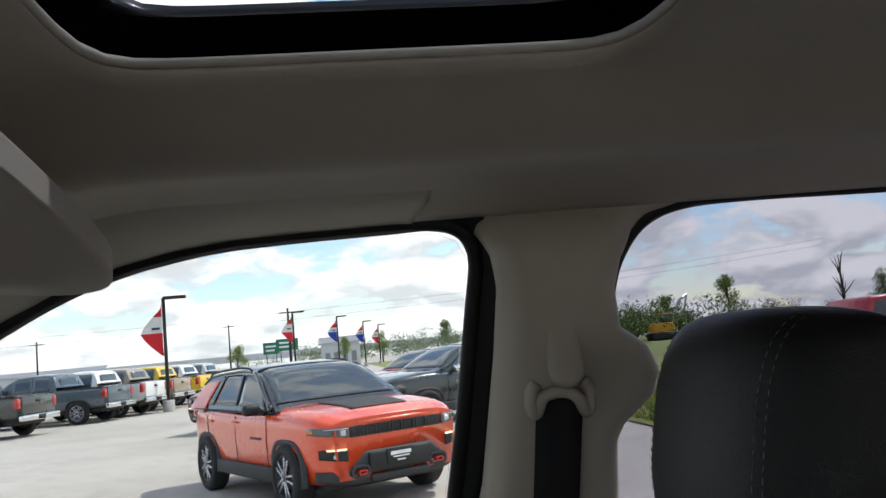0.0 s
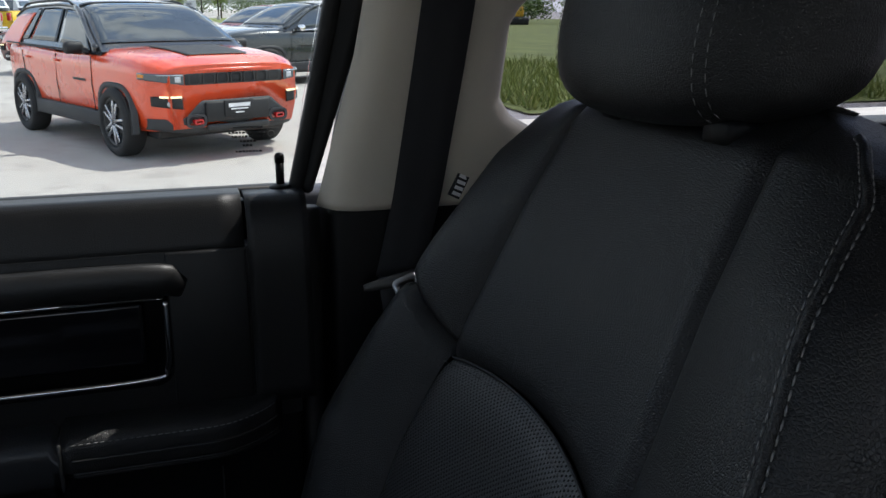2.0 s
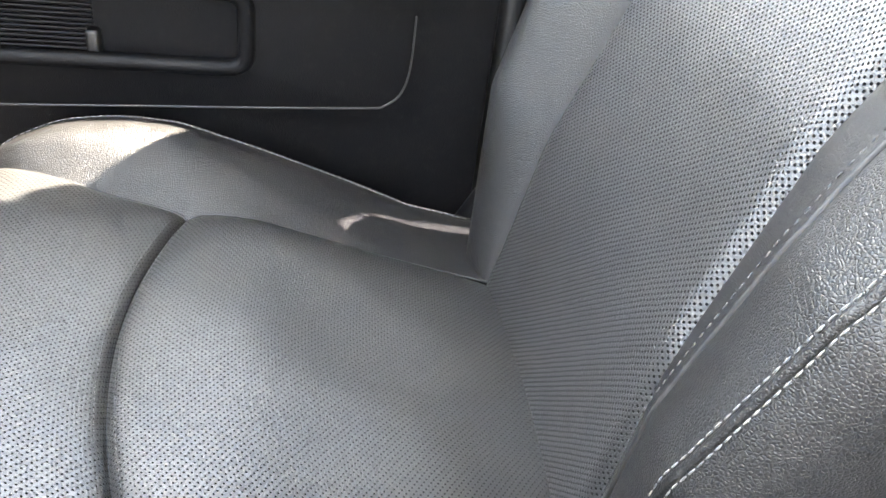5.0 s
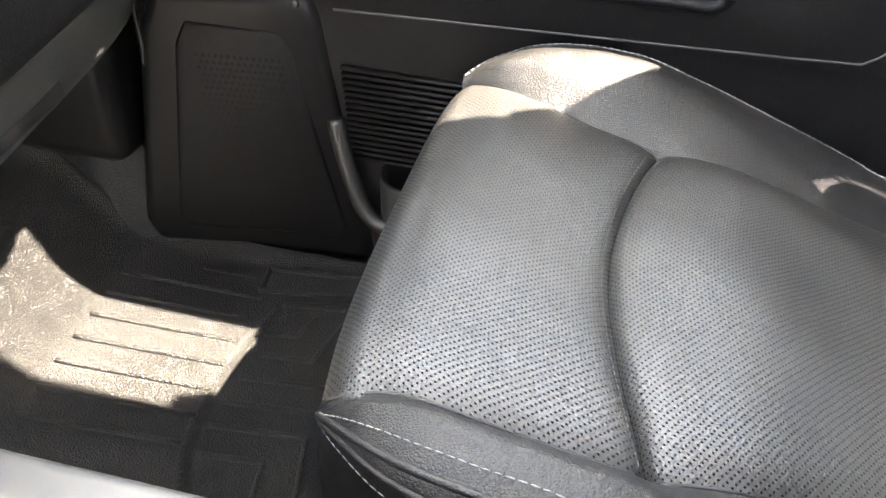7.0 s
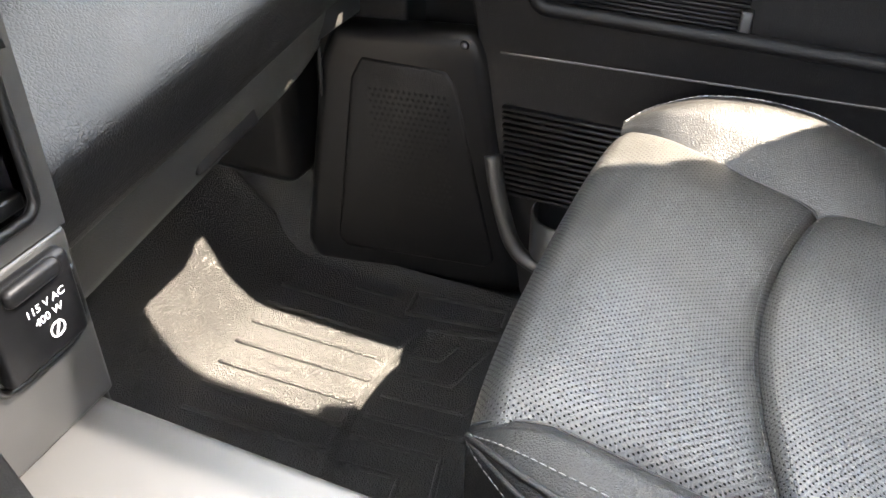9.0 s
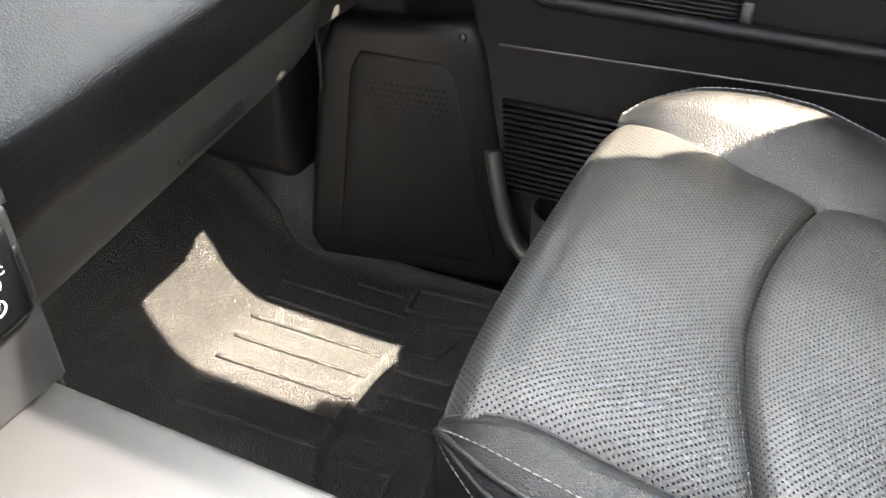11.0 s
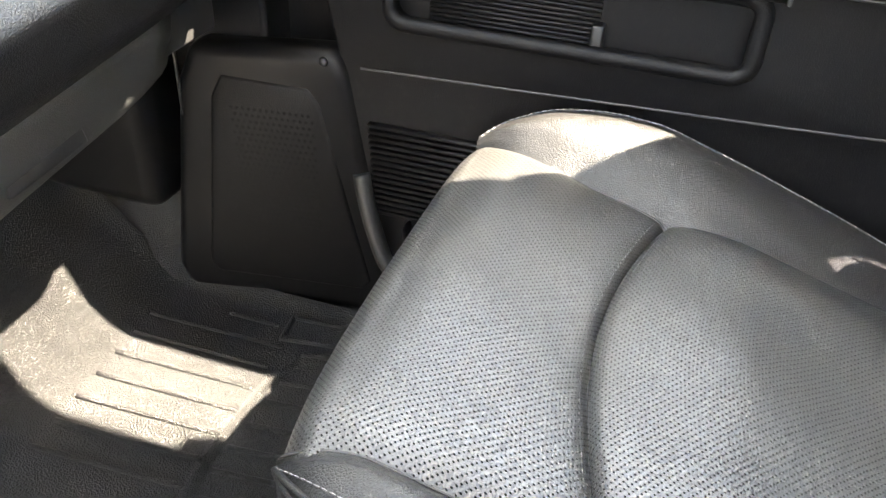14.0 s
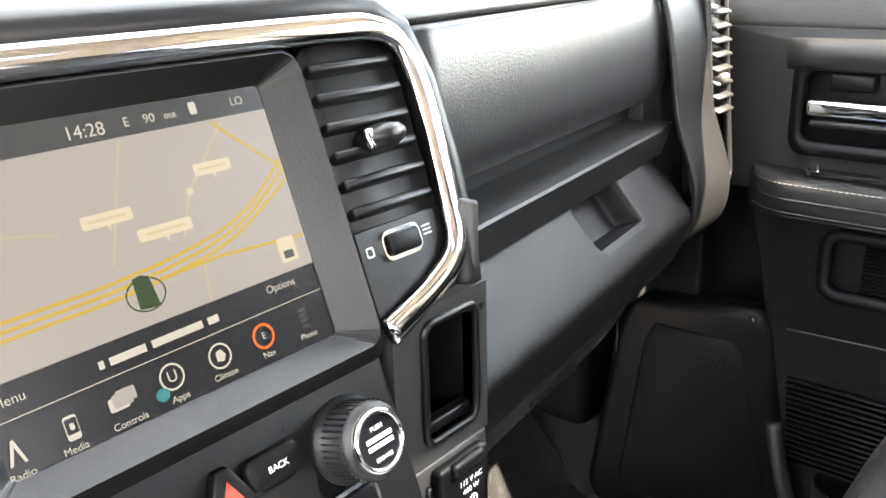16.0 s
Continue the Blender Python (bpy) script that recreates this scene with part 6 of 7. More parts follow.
def heel_line(y):
    return interp(y, [0.33, 0.37, 0.40, 0.44, 0.48, 0.51, 0.56, 0.60, 0.625, 0.64, 0.66], [-0.705, -0.722, -0.731, -0.736, -0.737, -0.735, -0.729, -0.722, -0.714, -0.69, -0.60])


part("sheet", thick(grid(lambda u, v: (-1.20 + 0.80 * u, 0.115 + 0.62 * v, mat_z(-1.20 + 0.80 * u, 0.115 + 0.62 * v)), 260, 90), 0.006), RUBBER, mat_thing)


def rib(pts, r=0.0038):
    """A raised rounded line on the mat."""
    line = []
    for a, b in zip(pts, pts[1:]):
        for k in range(12):
            x, y = a[0] + (b[0] - a[0]) * k / 12, a[1] + (b[1] - a[1]) * k / 12
            line.append((x, y, mat_z(x, y) + 0.0066))
    line.append((*pts[-1], mat_z(*pts[-1]) + 0.0066))
    part("rib", tube(line, r, 8), RUBBER, mat_thing)


for k in range(7):
    y = 0.639 - 0.0415 * k
    rib([(-0.940 + 0.002 * k, y), (-0.742 + 0.001 * k, y + 0.002 + 0.0012 * k)])
rib([(-0.84, 0.678), (-0.766, 0.678)])
rib([(-0.755, 0.700), (-0.622, 0.713), (-0.618, 0.676), (-0.751, 0.655), (-0.755, 0.700)], 0.0042)
rib([(-0.716, 0.584), (-0.675, 0.591), (-0.664, 0.627)])
rib([(-0.716, 0.549), (-0.644, 0.555), (-0.622, 0.639)])
rib([(-0.718, 0.508), (-0.612, 0.518), (-0.58, 0.60)])
rib([(-0.722, 0.469), (-0.592, 0.481)])
rib([(-0.722, 0.433), (-0.610, 0.444), (-0.592, 0.36)], 0.0038)
rib([(-0.716, 0.394), (-0.643, 0.401), (-0.634, 0.34)], 0.0038)
rib([(-0.712, 0.636), (-0.612, 0.659), (-0.604, 0.71)], 0.0045)

visor = thing("sun_visor", "beige cloth sun visor folded up under the headliner", "sun visor")


def visor_at(u, v):
    a = 2 * math.pi * v
    c, s = math.cos(a), math.sin(a)
    p = 3.2
    r = (abs(c) ** p + abs(s) ** p) ** (-1 / p)
    x, y = -0.335 + 0.098 * r * c, 0.235 + 0.235 * r * s
    k = math.sin(math.pi * u)
    f = 1 - 0.10 * (1 - k)
    return (-0.335 + (x + 0.335) * min(1, k * 2.2 + 0.001) * 1.0, 0.235 + (y - 0.235) * min(1, k * 2.2 + 0.001), 1.831 + 0.012 * -math.cos(math.pi * u) - 0.03 * ((y - 0.235) / 0.235) - 0.25 * (-0.335 - x) * -0.4)


part("visor_pad", grid(visor_at, 14, 60, wrap_v=True), HEADLINER, visor)
part("visor_rod", tube([(-0.42, 0.05, 1.835), (-0.42, 0.45, 1.822), (-0.44, 0.52, 1.83)], 0.006, 8), BEIGE, visor)


# ---- outside: sales yard ----
structure("ground", grid(lambda u, v: (-900 + 1800 * u, -900 + 1800 * v, 0), 4, 4), ASPHALT, "pale worn asphalt of a sales yard", "ground", smooth=False)


def paint(name, col, rough=0.28, metal=0.0):
    return surface(name, col, rough, metal=metal, var=0.05, vscale=0.8, gdepth=0, coat=1.0, rvar=0.05)


TYRE = surface("tyre rubber", (0.018, 0.018, 0.018), 0.8, gscale=120, gdepth=0.4, gdist=0.004)
CLAD = surface("grey-black cladding", (0.035, 0.036, 0.038), 0.65, gscale=300, gdepth=0.2)
CARGLASS = surface("dark car glass", (0.10, 0.115, 0.125), 0.03, metal=0.45, gdepth=0, rvar=0.01, spec=1.0)
RIM = surface("machined alloy", (0.50, 0.50, 0.52), 0.28, metal=0.9, gdepth=0)
RIM_DARK = surface("dark alloy", (0.03, 0.03, 0.03), 0.4, metal=0.3, gdepth=0)
TAIL = surface("red lamp lens", (0.45, 0.015, 0.015), 0.15, gdepth=0, coat=1.0)
LAMP = surface("clear lamp lens", (0.55, 0.58, 0.60), 0.08, metal=0.5, gdepth=0, coat=1.0)
AMBER = surface("amber lens", (0.7, 0.25, 0.03), 0.2, gdepth=0)
LIT = glowing("lit daytime lamp", (1.0, 0.80, 0.50), 1.3)


def wheel(parent, x, y, r, width, side, spokes=5, dark=True):
    """A wheel standing on the ground, its face towards side."""
    m = Matrix.Translation((x, y, r)) @ Matrix.Rotation(radians(-90 * side), 4, "X")
    w = part("wheel", moved(lathe([(r * 0.70, -width / 2), (r * 0.93, -width / 2), (r, -width * 0.36), (r, width * 0.36), (r * 0.93, width / 2), (r * 0.75, width / 2 + 0.005), (r * 0.71, width * 0.40), (r * 0.66, 0)], 36), m), TYRE, parent, "black tyre on an alloy rim")
    part("rim", moved(lathe([(r * 0.71, width * 0.40), (r * 0.68, width * 0.44), (r * 0.63, width * 0.36), (r * 0.60, 0.0), (0, -0.01)], 30), m), RIM_DARK if dark else RIM, w)
    for k in range(spokes):
        a = 2 * math.pi * k / spokes
        for lean in (-1, 1):
            sp = prism([(0.03, lean * 0.004, 0), (r * 0.64, lean * 0.030, 0), (r * 0.63, lean * 0.058, 0), (0.03, lean * 0.030, 0)], (0, 0, 0.030), 0.005, 1)
            part("spoke", moved(sp, m @ Matrix.Translation((0, 0, width * 0.34)) @ Matrix.Rotation(a, 4, "Z")), RIM, w)
    part("hub", moved(lathe([(0.06, width * 0.3), (0.055, width * 0.44), (0, width * 0.45)], 16), m), RIM_DARK, w)
    return w


def shell(stations, n=60, crown=0.03, half=22):
    """A closed car body: rows of x, bottom, shoulder, deck height and half width along the length."""
    xs = [s[0] for s in stations]
    cols = list(zip(*stations))

    def at(u, v):
        x = xs[0] + (xs[-1] - xs[0]) * u
        zb, zs, zd, w = (soft(x, xs, c) for c in cols[1:])
        s = -1 + 2 * v
        a = abs(s)
        sg = 1 if s >= 0 else -1
        if a > 0.55:
            k = (1 - a) / 0.45
            y = w * (0.90 + 0.10 * math.sin(min(1, k * 1.6) * math.pi / 2) - 0.03 * max(0, k - 0.6))
            z = zb + (zs - zb) * k
        else:
            k = a / 0.55
            y = w * 0.975 * k ** 0.8
            z = zd + crown * (1 - k * k) - max(0.0, zd - zs) * max(0.0, (k - 0.75) / 0.25) ** 2
        return (x, sg * y, z)
    bm = grid(at, n, 2 * half)
    bmesh.ops.holes_fill(bm, edges=[e for e in bm.edges if e.is_boundary], sides=0)
    return bm


def cabin_at(stations, w0, w1, belt, inset=0.0):
    """The glasshouse: rows of x and roof height; belt gives the sill."""
    xs = [s[0] for s in stations]
    zr = [s[1] for s in stations]

    def at(u, v):
        x = xs[0] + (xs[-1] - xs[0]) * u
        b = belt(x) - 0.02
        r = max(soft(x, xs, zr), b + 0.001)
        s = -1 + 2 * v
        a, sg = abs(s), 1 if s >= 0 else -1
        full = max(zr) - belt(0)
        if a > 0.45:
            k = (1 - a) / 0.55
            z = b + (r - b) * k
            y = w0 + (w1 - w0) * (z - b) / full
        else:
            k = a / 0.45
            h = (r - b) / full
            y = (w0 + (w1 - w0) * h) * k ** 0.85
            z = r + 0.025 * (1 - k * k) * h - 0.03 * h * max(0, (k - 0.7) / 0.3) ** 2
        return (x, sg * (y - inset), z)
    return at


def arch(parent, x, y, r, side, mat=CLAD):
    """A wheel arch lip with its dark hollow."""
    def lip(q, a):
        f = (abs(math.cos(a)) ** 3.2 + abs(math.sin(a)) ** 3.2) ** (-1 / 3.2)
        return (x + q * f * math.cos(a), r * 0.96 + q * f * math.sin(a))
    angles = [-0.28 + (math.pi + 0.56) * k / 28 for k in range(29)]
    rows = [[(*lip(q, a), o) for a in angles] for q, o in ((r + 0.012, -0.05), (r + 0.012, 0.016), (r + 0.030, 0.024), (r + 0.070, 0.020), (r + 0.082, -0.03))]
    bm = bmesh.new()
    vs = [[bm.verts.new((px, y + side * o, max(pz, 0.27))) for px, pz, o in row] for row in rows]
    for i in range(4):
        for k in range(28):
            bm.faces.new((vs[i][k], vs[i + 1][k], vs[i + 1][k + 1], vs[i][k + 1]))
    part("wheel_arch", bm, mat, parent, "dark wheel arch cladding")
    hole = [(x + (r + 0.04) * math.cos(2 * math.pi * k / 30), y - side * 0.01, max(0.26, r * 0.92 + (r + 0.04) * math.sin(2 * math.pi * k / 30))) for k in range(30)]
    part("wheel_well", prism(hole, (0, side * 0.035, 0)), SEAL, parent, smooth=False)


def suv(name, label, m, body, roof, jeep=True):
    c = thing(name, label, "car")
    belt = lambda x: 1.04 + 0.035 * max(0.0, min(1.0, (0.9 - x) / 2.8))  # noqa: E731
    stations = [(-2.19, 0.52, 0.95, 0.97, 0.72), (-2.12, 0.42, 1.00, 1.06, 0.80), (-1.9, 0.34, 1.04, 1.09, 0.86), (-1.2, 0.28, 1.04, 1.06, 0.905), (0.0, 0.27, 1.00, 1.02, 0.905), (0.95, 0.28, 1.00, 1.075, 0.90),
                (1.4, 0.29, 0.995, 1.06, 0.900), (1.80, 0.30, 0.972, 1.025, 0.885), (2.03, 0.32, 0.94, 0.985, 0.84), (2.14, 0.34, 0.905, 0.94, 0.775), (2.20, 0.36, 0.875, 0.905, 0.69)]
    part("body", shell(stations), body, c)
    prof = [(-2.08, 1.08), (-1.98, 1.25), (-1.78, 1.50), (-1.62, 1.575), (-1.2, 1.61), (-0.5, 1.635), (0.05, 1.60), (0.30, 1.53), (0.62, 1.33), (0.95, 1.08), (1.02, 1.04)]
    prof = [(x, 1.06 + (z - 1.06) * 0.88) for x, z in prof]
    part("glasshouse", grid(cabin_at(prof, 0.865, 0.66, belt), 60, 40), roof, c, "black window surrounds and pillars")
    tops = cabin_at(prof, 0.868, 0.665, belt)

    def roof_at(u, v):
        x, y, z = tops(0.085 + 0.60 * u, 0.255 + 0.49 * v)
        return (x, y * 1.008, z + 0.014)
    part("roof_panel", thick(grid(roof_at, 30, 24), 0.012), roof, c, "roof skin")
    part("windscreen", thick(grid(lambda u, v: tuple(Vector(tops(0.705 + 0.245 * u, 0.5 + (v - 0.5) * 0.43)) + Vector((0.006, 0, 0.010))), 14, 16), 0.005), CARGLASS, c, "raked windscreen")
    for side in (-1, 1):
        rail = [Vector(tops(0.14 + 0.50 * k / 14, 0.5 + side * 0.235)) + Vector((0, 0, 0.035 if 0 < k < 14 else 0.005)) for k in range(15)]
        part("roof_rail", tube(rail, 0.014, 8), SEAL, c)
        for (a0, a1), (b0, b1), lab in (((0.615, 0.905), (0.600, 0.80), "front side window"), ((0.315, 0.580), (0.375, 0.570), "rear side window"), ((0.225, 0.290), (0.325, 0.352), "small rear quarter window")):
            def pane_at(u, v, a0=a0, a1=a1, b0=b0, b1=b1, side=side):
                p0, p1 = a0 + (b0 - a0) * v, a1 + (b1 - a1) * v
                return tuple(Vector(tops(p0 + (p1 - p0) * u, 0.5 + side * (0.455 - 0.195 * v))) + Vector((0, side * 0.010, 0.004)))
            part("side_window", thick(grid(pane_at, 12, 6), 0.005), CARGLASS, c, lab)
        pts = [Vector(tops(0.955 - 0.275 * k / 12, 0.5 + side * (0.36 - 0.12 * k / 12))) + Vector((0, side * 0.01, 0.01)) for k in range(13)]
        part("screen_pillar", tube(pts, 0.030, 8), roof, c)
        part("quarter_panel", thick(grid(lambda u, v, side=side: tuple(Vector(tops(0.004 + (0.205 + 0.095 * v ** 1.5) * u, 0.5 + side * (0.5 - 0.215 * v))) + Vector((-0.004, side * 0.016, 0))), 10, 10), 0.006), body, c, "painted rear quarter")
        part("mirror", moved(prism([(a, 0, b) for a, b in rounded(0.12, 0.13, 0.05, 4)], (0, 0.20, 0), 0.04, 3), Matrix.Translation((0.62, side * 0.90 if side > 0 else -1.10, 1.09))), SEAL if jeep else CHROME, c, "door mirror")
        part("mirror_stalk", tube([(0.68, side * 0.84, 1.03), (0.66, side * 0.93, 1.07)], 0.025, 8), SEAL, c)
        for xw in (1.305, -1.33):
            arch(c, xw, side * 0.885, 0.355, side)
            wheel(c, xw, side * 0.835, 0.355, 0.225, side)
        part("sill", box(-0.95, 0.93, side * 0.885 - 0.035, side * 0.885 + 0.035, 0.27, 0.44, 0.02, 2), CLAD, c, "dark sill cladding")
        for xd in (0.78, -0.22, -1.16):
            pts = [(xd - 0.02 * k * (xd < -1), side * (0.906 - 0.004 * abs(k - 4)), 0.42 + 0.072 * k) for k in range(9)]
            part("door_gap", tube(pts, 0.005, 5), SEAL, c)
        for xh in (-0.10, -1.02):
            part("door_handle", tube([(xh, side * 0.90, 0.92), (xh - 0.04, side * 0.925, 0.925), (xh - 0.15, side * 0.925, 0.93), (xh - 0.19, side * 0.90, 0.93)], 0.013, 8), body, c)
        part("side_badge", box(0.28, 0.62, side * 0.907 - 0.003, side * 0.907 + 0.003, 0.735, 0.760), SEAL, c, smooth=False)
        part("belt_line", tube([Vector(tops(0.06 + 0.84 * k / 20, 0.5 + side * 0.5)) + Vector((0, side * 0.006, 0.022)) for k in range(21)], 0.010, 6), SEAL if jeep else CHROME, c)
        nb = lambda y: interp(y, [0.0, 0.69, 0.775, 0.83, 0.88], [2.205, 2.200, 2.145, 2.035, 1.80])  # noqa: E731

        def front_patch(y0, y1, lo, hi, out, side=side, nb=nb):
            """A plate lying on the rounded nose, its lower and upper edges given at both ends."""
            def at(u, v):
                y = y0 + (y1 - y0) * u
                z0, z1 = lo[0] + (lo[1] - lo[0]) * u, hi[0] + (hi[1] - hi[0]) * u
                return (nb(y) + out, side * (y + out * max(0.0, (y - 0.6) * 4)), z0 + (z1 - z0) * v)
            return thick(grid(at, 14, 4), 0.015)
        h = part("headlight", front_patch(0.575, 0.872, (0.775, 0.825), (0.882, 0.890), 0.012), CARGLASS, c, "dark headlight with a clear lens")
        part("lens", front_patch(0.61, 0.665, (0.800, 0.806), (0.858, 0.858), 0.016), LAMP, h)
        part("lens_bar", front_patch(0.59, 0.80, (0.868, 0.872), (0.876, 0.879), 0.017), LAMP, h)
        part("amber_corner", front_patch(0.852, 0.870, (0.842, 0.845), (0.872, 0.876), 0.016), AMBER, h)
        part("fog_field", front_patch(0.60, 0.835, (0.540, 0.575), (0.655, 0.670), 0.010), SEAL, c)
        part("day_lamp", front_patch(0.61, 0.79, (0.653, 0.658), (0.672, 0.677), 0.016), LIT, c, "lit running lamp")
        part("fog_lamp", moved(lathe([(0, 0.03), (0.03, 0.025), (0.038, 0)], 16, "X"), Matrix.Translation((2.165, side * 0.715, 0.598))), LAMP, c)
        part("tow_hook", moved(ring_plate([(0, a, b) for a, b in rounded(0.10, 0.05, 0.02, 3)], [(0, a, b) for a, b in rounded(0.07, 0.022, 0.01, 3)], (0.05, 0, 0)), Matrix.Translation((2.225, side * 0.47, 0.415))), TAIL if jeep else CHROME, c, "red tow hook", smooth=False)
        part("hook_frame", moved(ring_plate([(0, a, b) for a, b in rounded(0.22, 0.13, 0.05, 3)], [(0, a, b) for a, b in rounded(0.17, 0.085, 0.035, 3)], (0.03, 0, 0)), Matrix.Translation((2.205, side * 0.475, 0.42))), CLAD, c, smooth=False)
        part("tail_light", box(-2.16, -2.02, side * 0.72 - 0.10, side * 0.72 + 0.10, 0.95, 1.07, 0.03, 2), TAIL, c)
    # front: slotted grille, bumper, plate
    nose = lambda y: interp(abs(y), [0.0, 0.60, 0.70, 0.775, 0.84], [2.222, 2.205, 2.155, 2.055, 1.90])  # noqa: E731

    def bumper_at(u, v):
        y = -0.84 + 1.68 * u
        z0 = interp(abs(y), [0, 0.5, 0.84], [0.28, 0.29, 0.33])
        z1 = interp(abs(y), [0, 0.40, 0.58, 0.84], [0.615, 0.615, 0.455, 0.44])
        return (nose(y) - 0.05 * (1 - v) ** 3, y, z0 + (z1 - z0) * v)
    part("bumper_low", thick(grid(bumper_at, 48, 8), 0.04), CLAD, c, "dark lower bumper")
    part("skid_plate", box(2.19, 2.238, -0.36, 0.36, 0.30, 0.375, 0.02, 2), RIM_DARK, c, "grey skid plate")
    part("lower_grille", box(2.17, 2.242, -0.37, 0.37, 0.395, 0.60, 0.02, 2), SEAL, c)
    part("grille_band", box(2.05, 2.206, -0.57, 0.57, 0.765, 0.890, 0.02, 2), SEAL, c)
    for k in range(7):
        y = -0.456 + 0.152 * k
        dx = 0.010 * (abs(k - 3) / 3) ** 2
        g = part("grille_slot", moved(ring_plate([(0, a, b) for a, b in rounded(0.128, 0.112, 0.026, 4)], [(0, a, b) for a, b in rounded(0.108, 0.092, 0.020, 4)], (0.016, 0, 0)), Matrix.Translation((2.203 - dx, y, 0.828))), CHROME if not jeep else SATIN_DARK, c, "satin rim of a grille slot", smooth=False)
        part("slot_mesh", box(2.196 - dx, 2.208 - dx, y - 0.047, y + 0.047, 0.793, 0.867, 0.01, 2), SEAL, g)
    part("bonnet_lip", tube([(2.11, -0.66, 0.915), (2.18, -0.50, 0.912), (2.195, 0, 0.912), (2.18, 0.50, 0.912), (2.11, 0.66, 0.915)], 0.020, 8), body, c)
    if jeep:
        part("bonnet_decal", thick(grid(lambda u, v: (1.10 + 0.78 * u, (-0.40 + 0.05 * u) + (0.80 - 0.10 * u) * v, soft(1.10 + 0.78 * u, [s[0] for s in stations], [s[3] for s in stations]) + 0.03 * (1 - abs((-0.40 + 0.80 * v) / 0.88) ** 2.5) + 0.010), 14, 10), 0.003), CLAD, c, "matt black bonnet decal")
    part("plate_holder", box(2.235, 2.255, -0.17, 0.17, 0.44, 0.605, 0.006), SEAL, c, "dark dealer plate")
    part("plate_bar", box(2.2552, 2.2572, -0.125, 0.125, 0.535, 0.572), WHITE_PRINT, c, smooth=False)
    part("plate_bar", box(2.2552, 2.2572, -0.10, 0.10, 0.508, 0.522), WHITE_PRINT, c, smooth=False)
    part("plate_bar", box(2.2552, 2.2572, -0.05, 0.05, 0.472, 0.486), WHITE_PRINT, c, smooth=False)
    for y0 in (-0.50, 0.12):
        part("wiper", tube([(1.03, y0, 1.075), (0.98, y0 + 0.2, 1.10), (0.99, y0 + 0.45, 1.09)], 0.012, 6), SEAL, c)
    # black block under the body, added for the shade between the wheels
    part("wheel_shadow_pan", box(-1.9, 1.9, -0.72, 0.72, 0.22, 0.34, 0.02), SEAL, c, "dark underbody block that deepens the shade between the wheels")
    c.matrix_world = m
    return c


def car_pose(x, y, heading, k=1.0):
    return Matrix.Translation((x, y, 0)) @ Matrix.Rotation(heading, 4, "Z") @ Matrix.Scale(k, 4)


AX = math.atan2(-0.8957, 0.4446)
FX, FY = 0.4446, -0.8957
LX, LY = 0.8957, 0.4446
JK = 1.06
jeep_c = Vector((-0.674, 9.70)) - Vector((FX, FY)) * 1.36 * JK + Vector((LX, LY)) * 0.87 * JK
suv("orange_suv", "orange compact SUV with black roof and bonnet decal", car_pose(jeep_c.x, jeep_c.y, AX, JK), paint("orange paint", (0.76, 0.075, 0.018)), paint("black roof paint", (0.012, 0.012, 0.013)))
suv("grey_suv", "dark grey SUV parked behind the orange one", car_pose(2.75, 19.6, radians(205), 1.10), paint("dark grey paint", (0.035, 0.042, 0.045), metal=0.3), paint("dark grey roof", (0.035, 0.042, 0.045), metal=0.3), jeep=False)
suv("red_suv", "dark red SUV beyond the grey one", car_pose(2.5, 24.0, radians(208), 1.06), paint("dark red paint", (0.28, 0.012, 0.016)), paint("dark red roof", (0.28, 0.012, 0.016)), jeep=False)
suv("maroon_suv", "maroon SUV behind the orange one", car_pose(-2.1, 24.5, radians(235), 1.05), paint("maroon paint", (0.14, 0.008, 0.012)), paint("maroon roof", (0.02, 0.01, 0.01)), jeep=False)


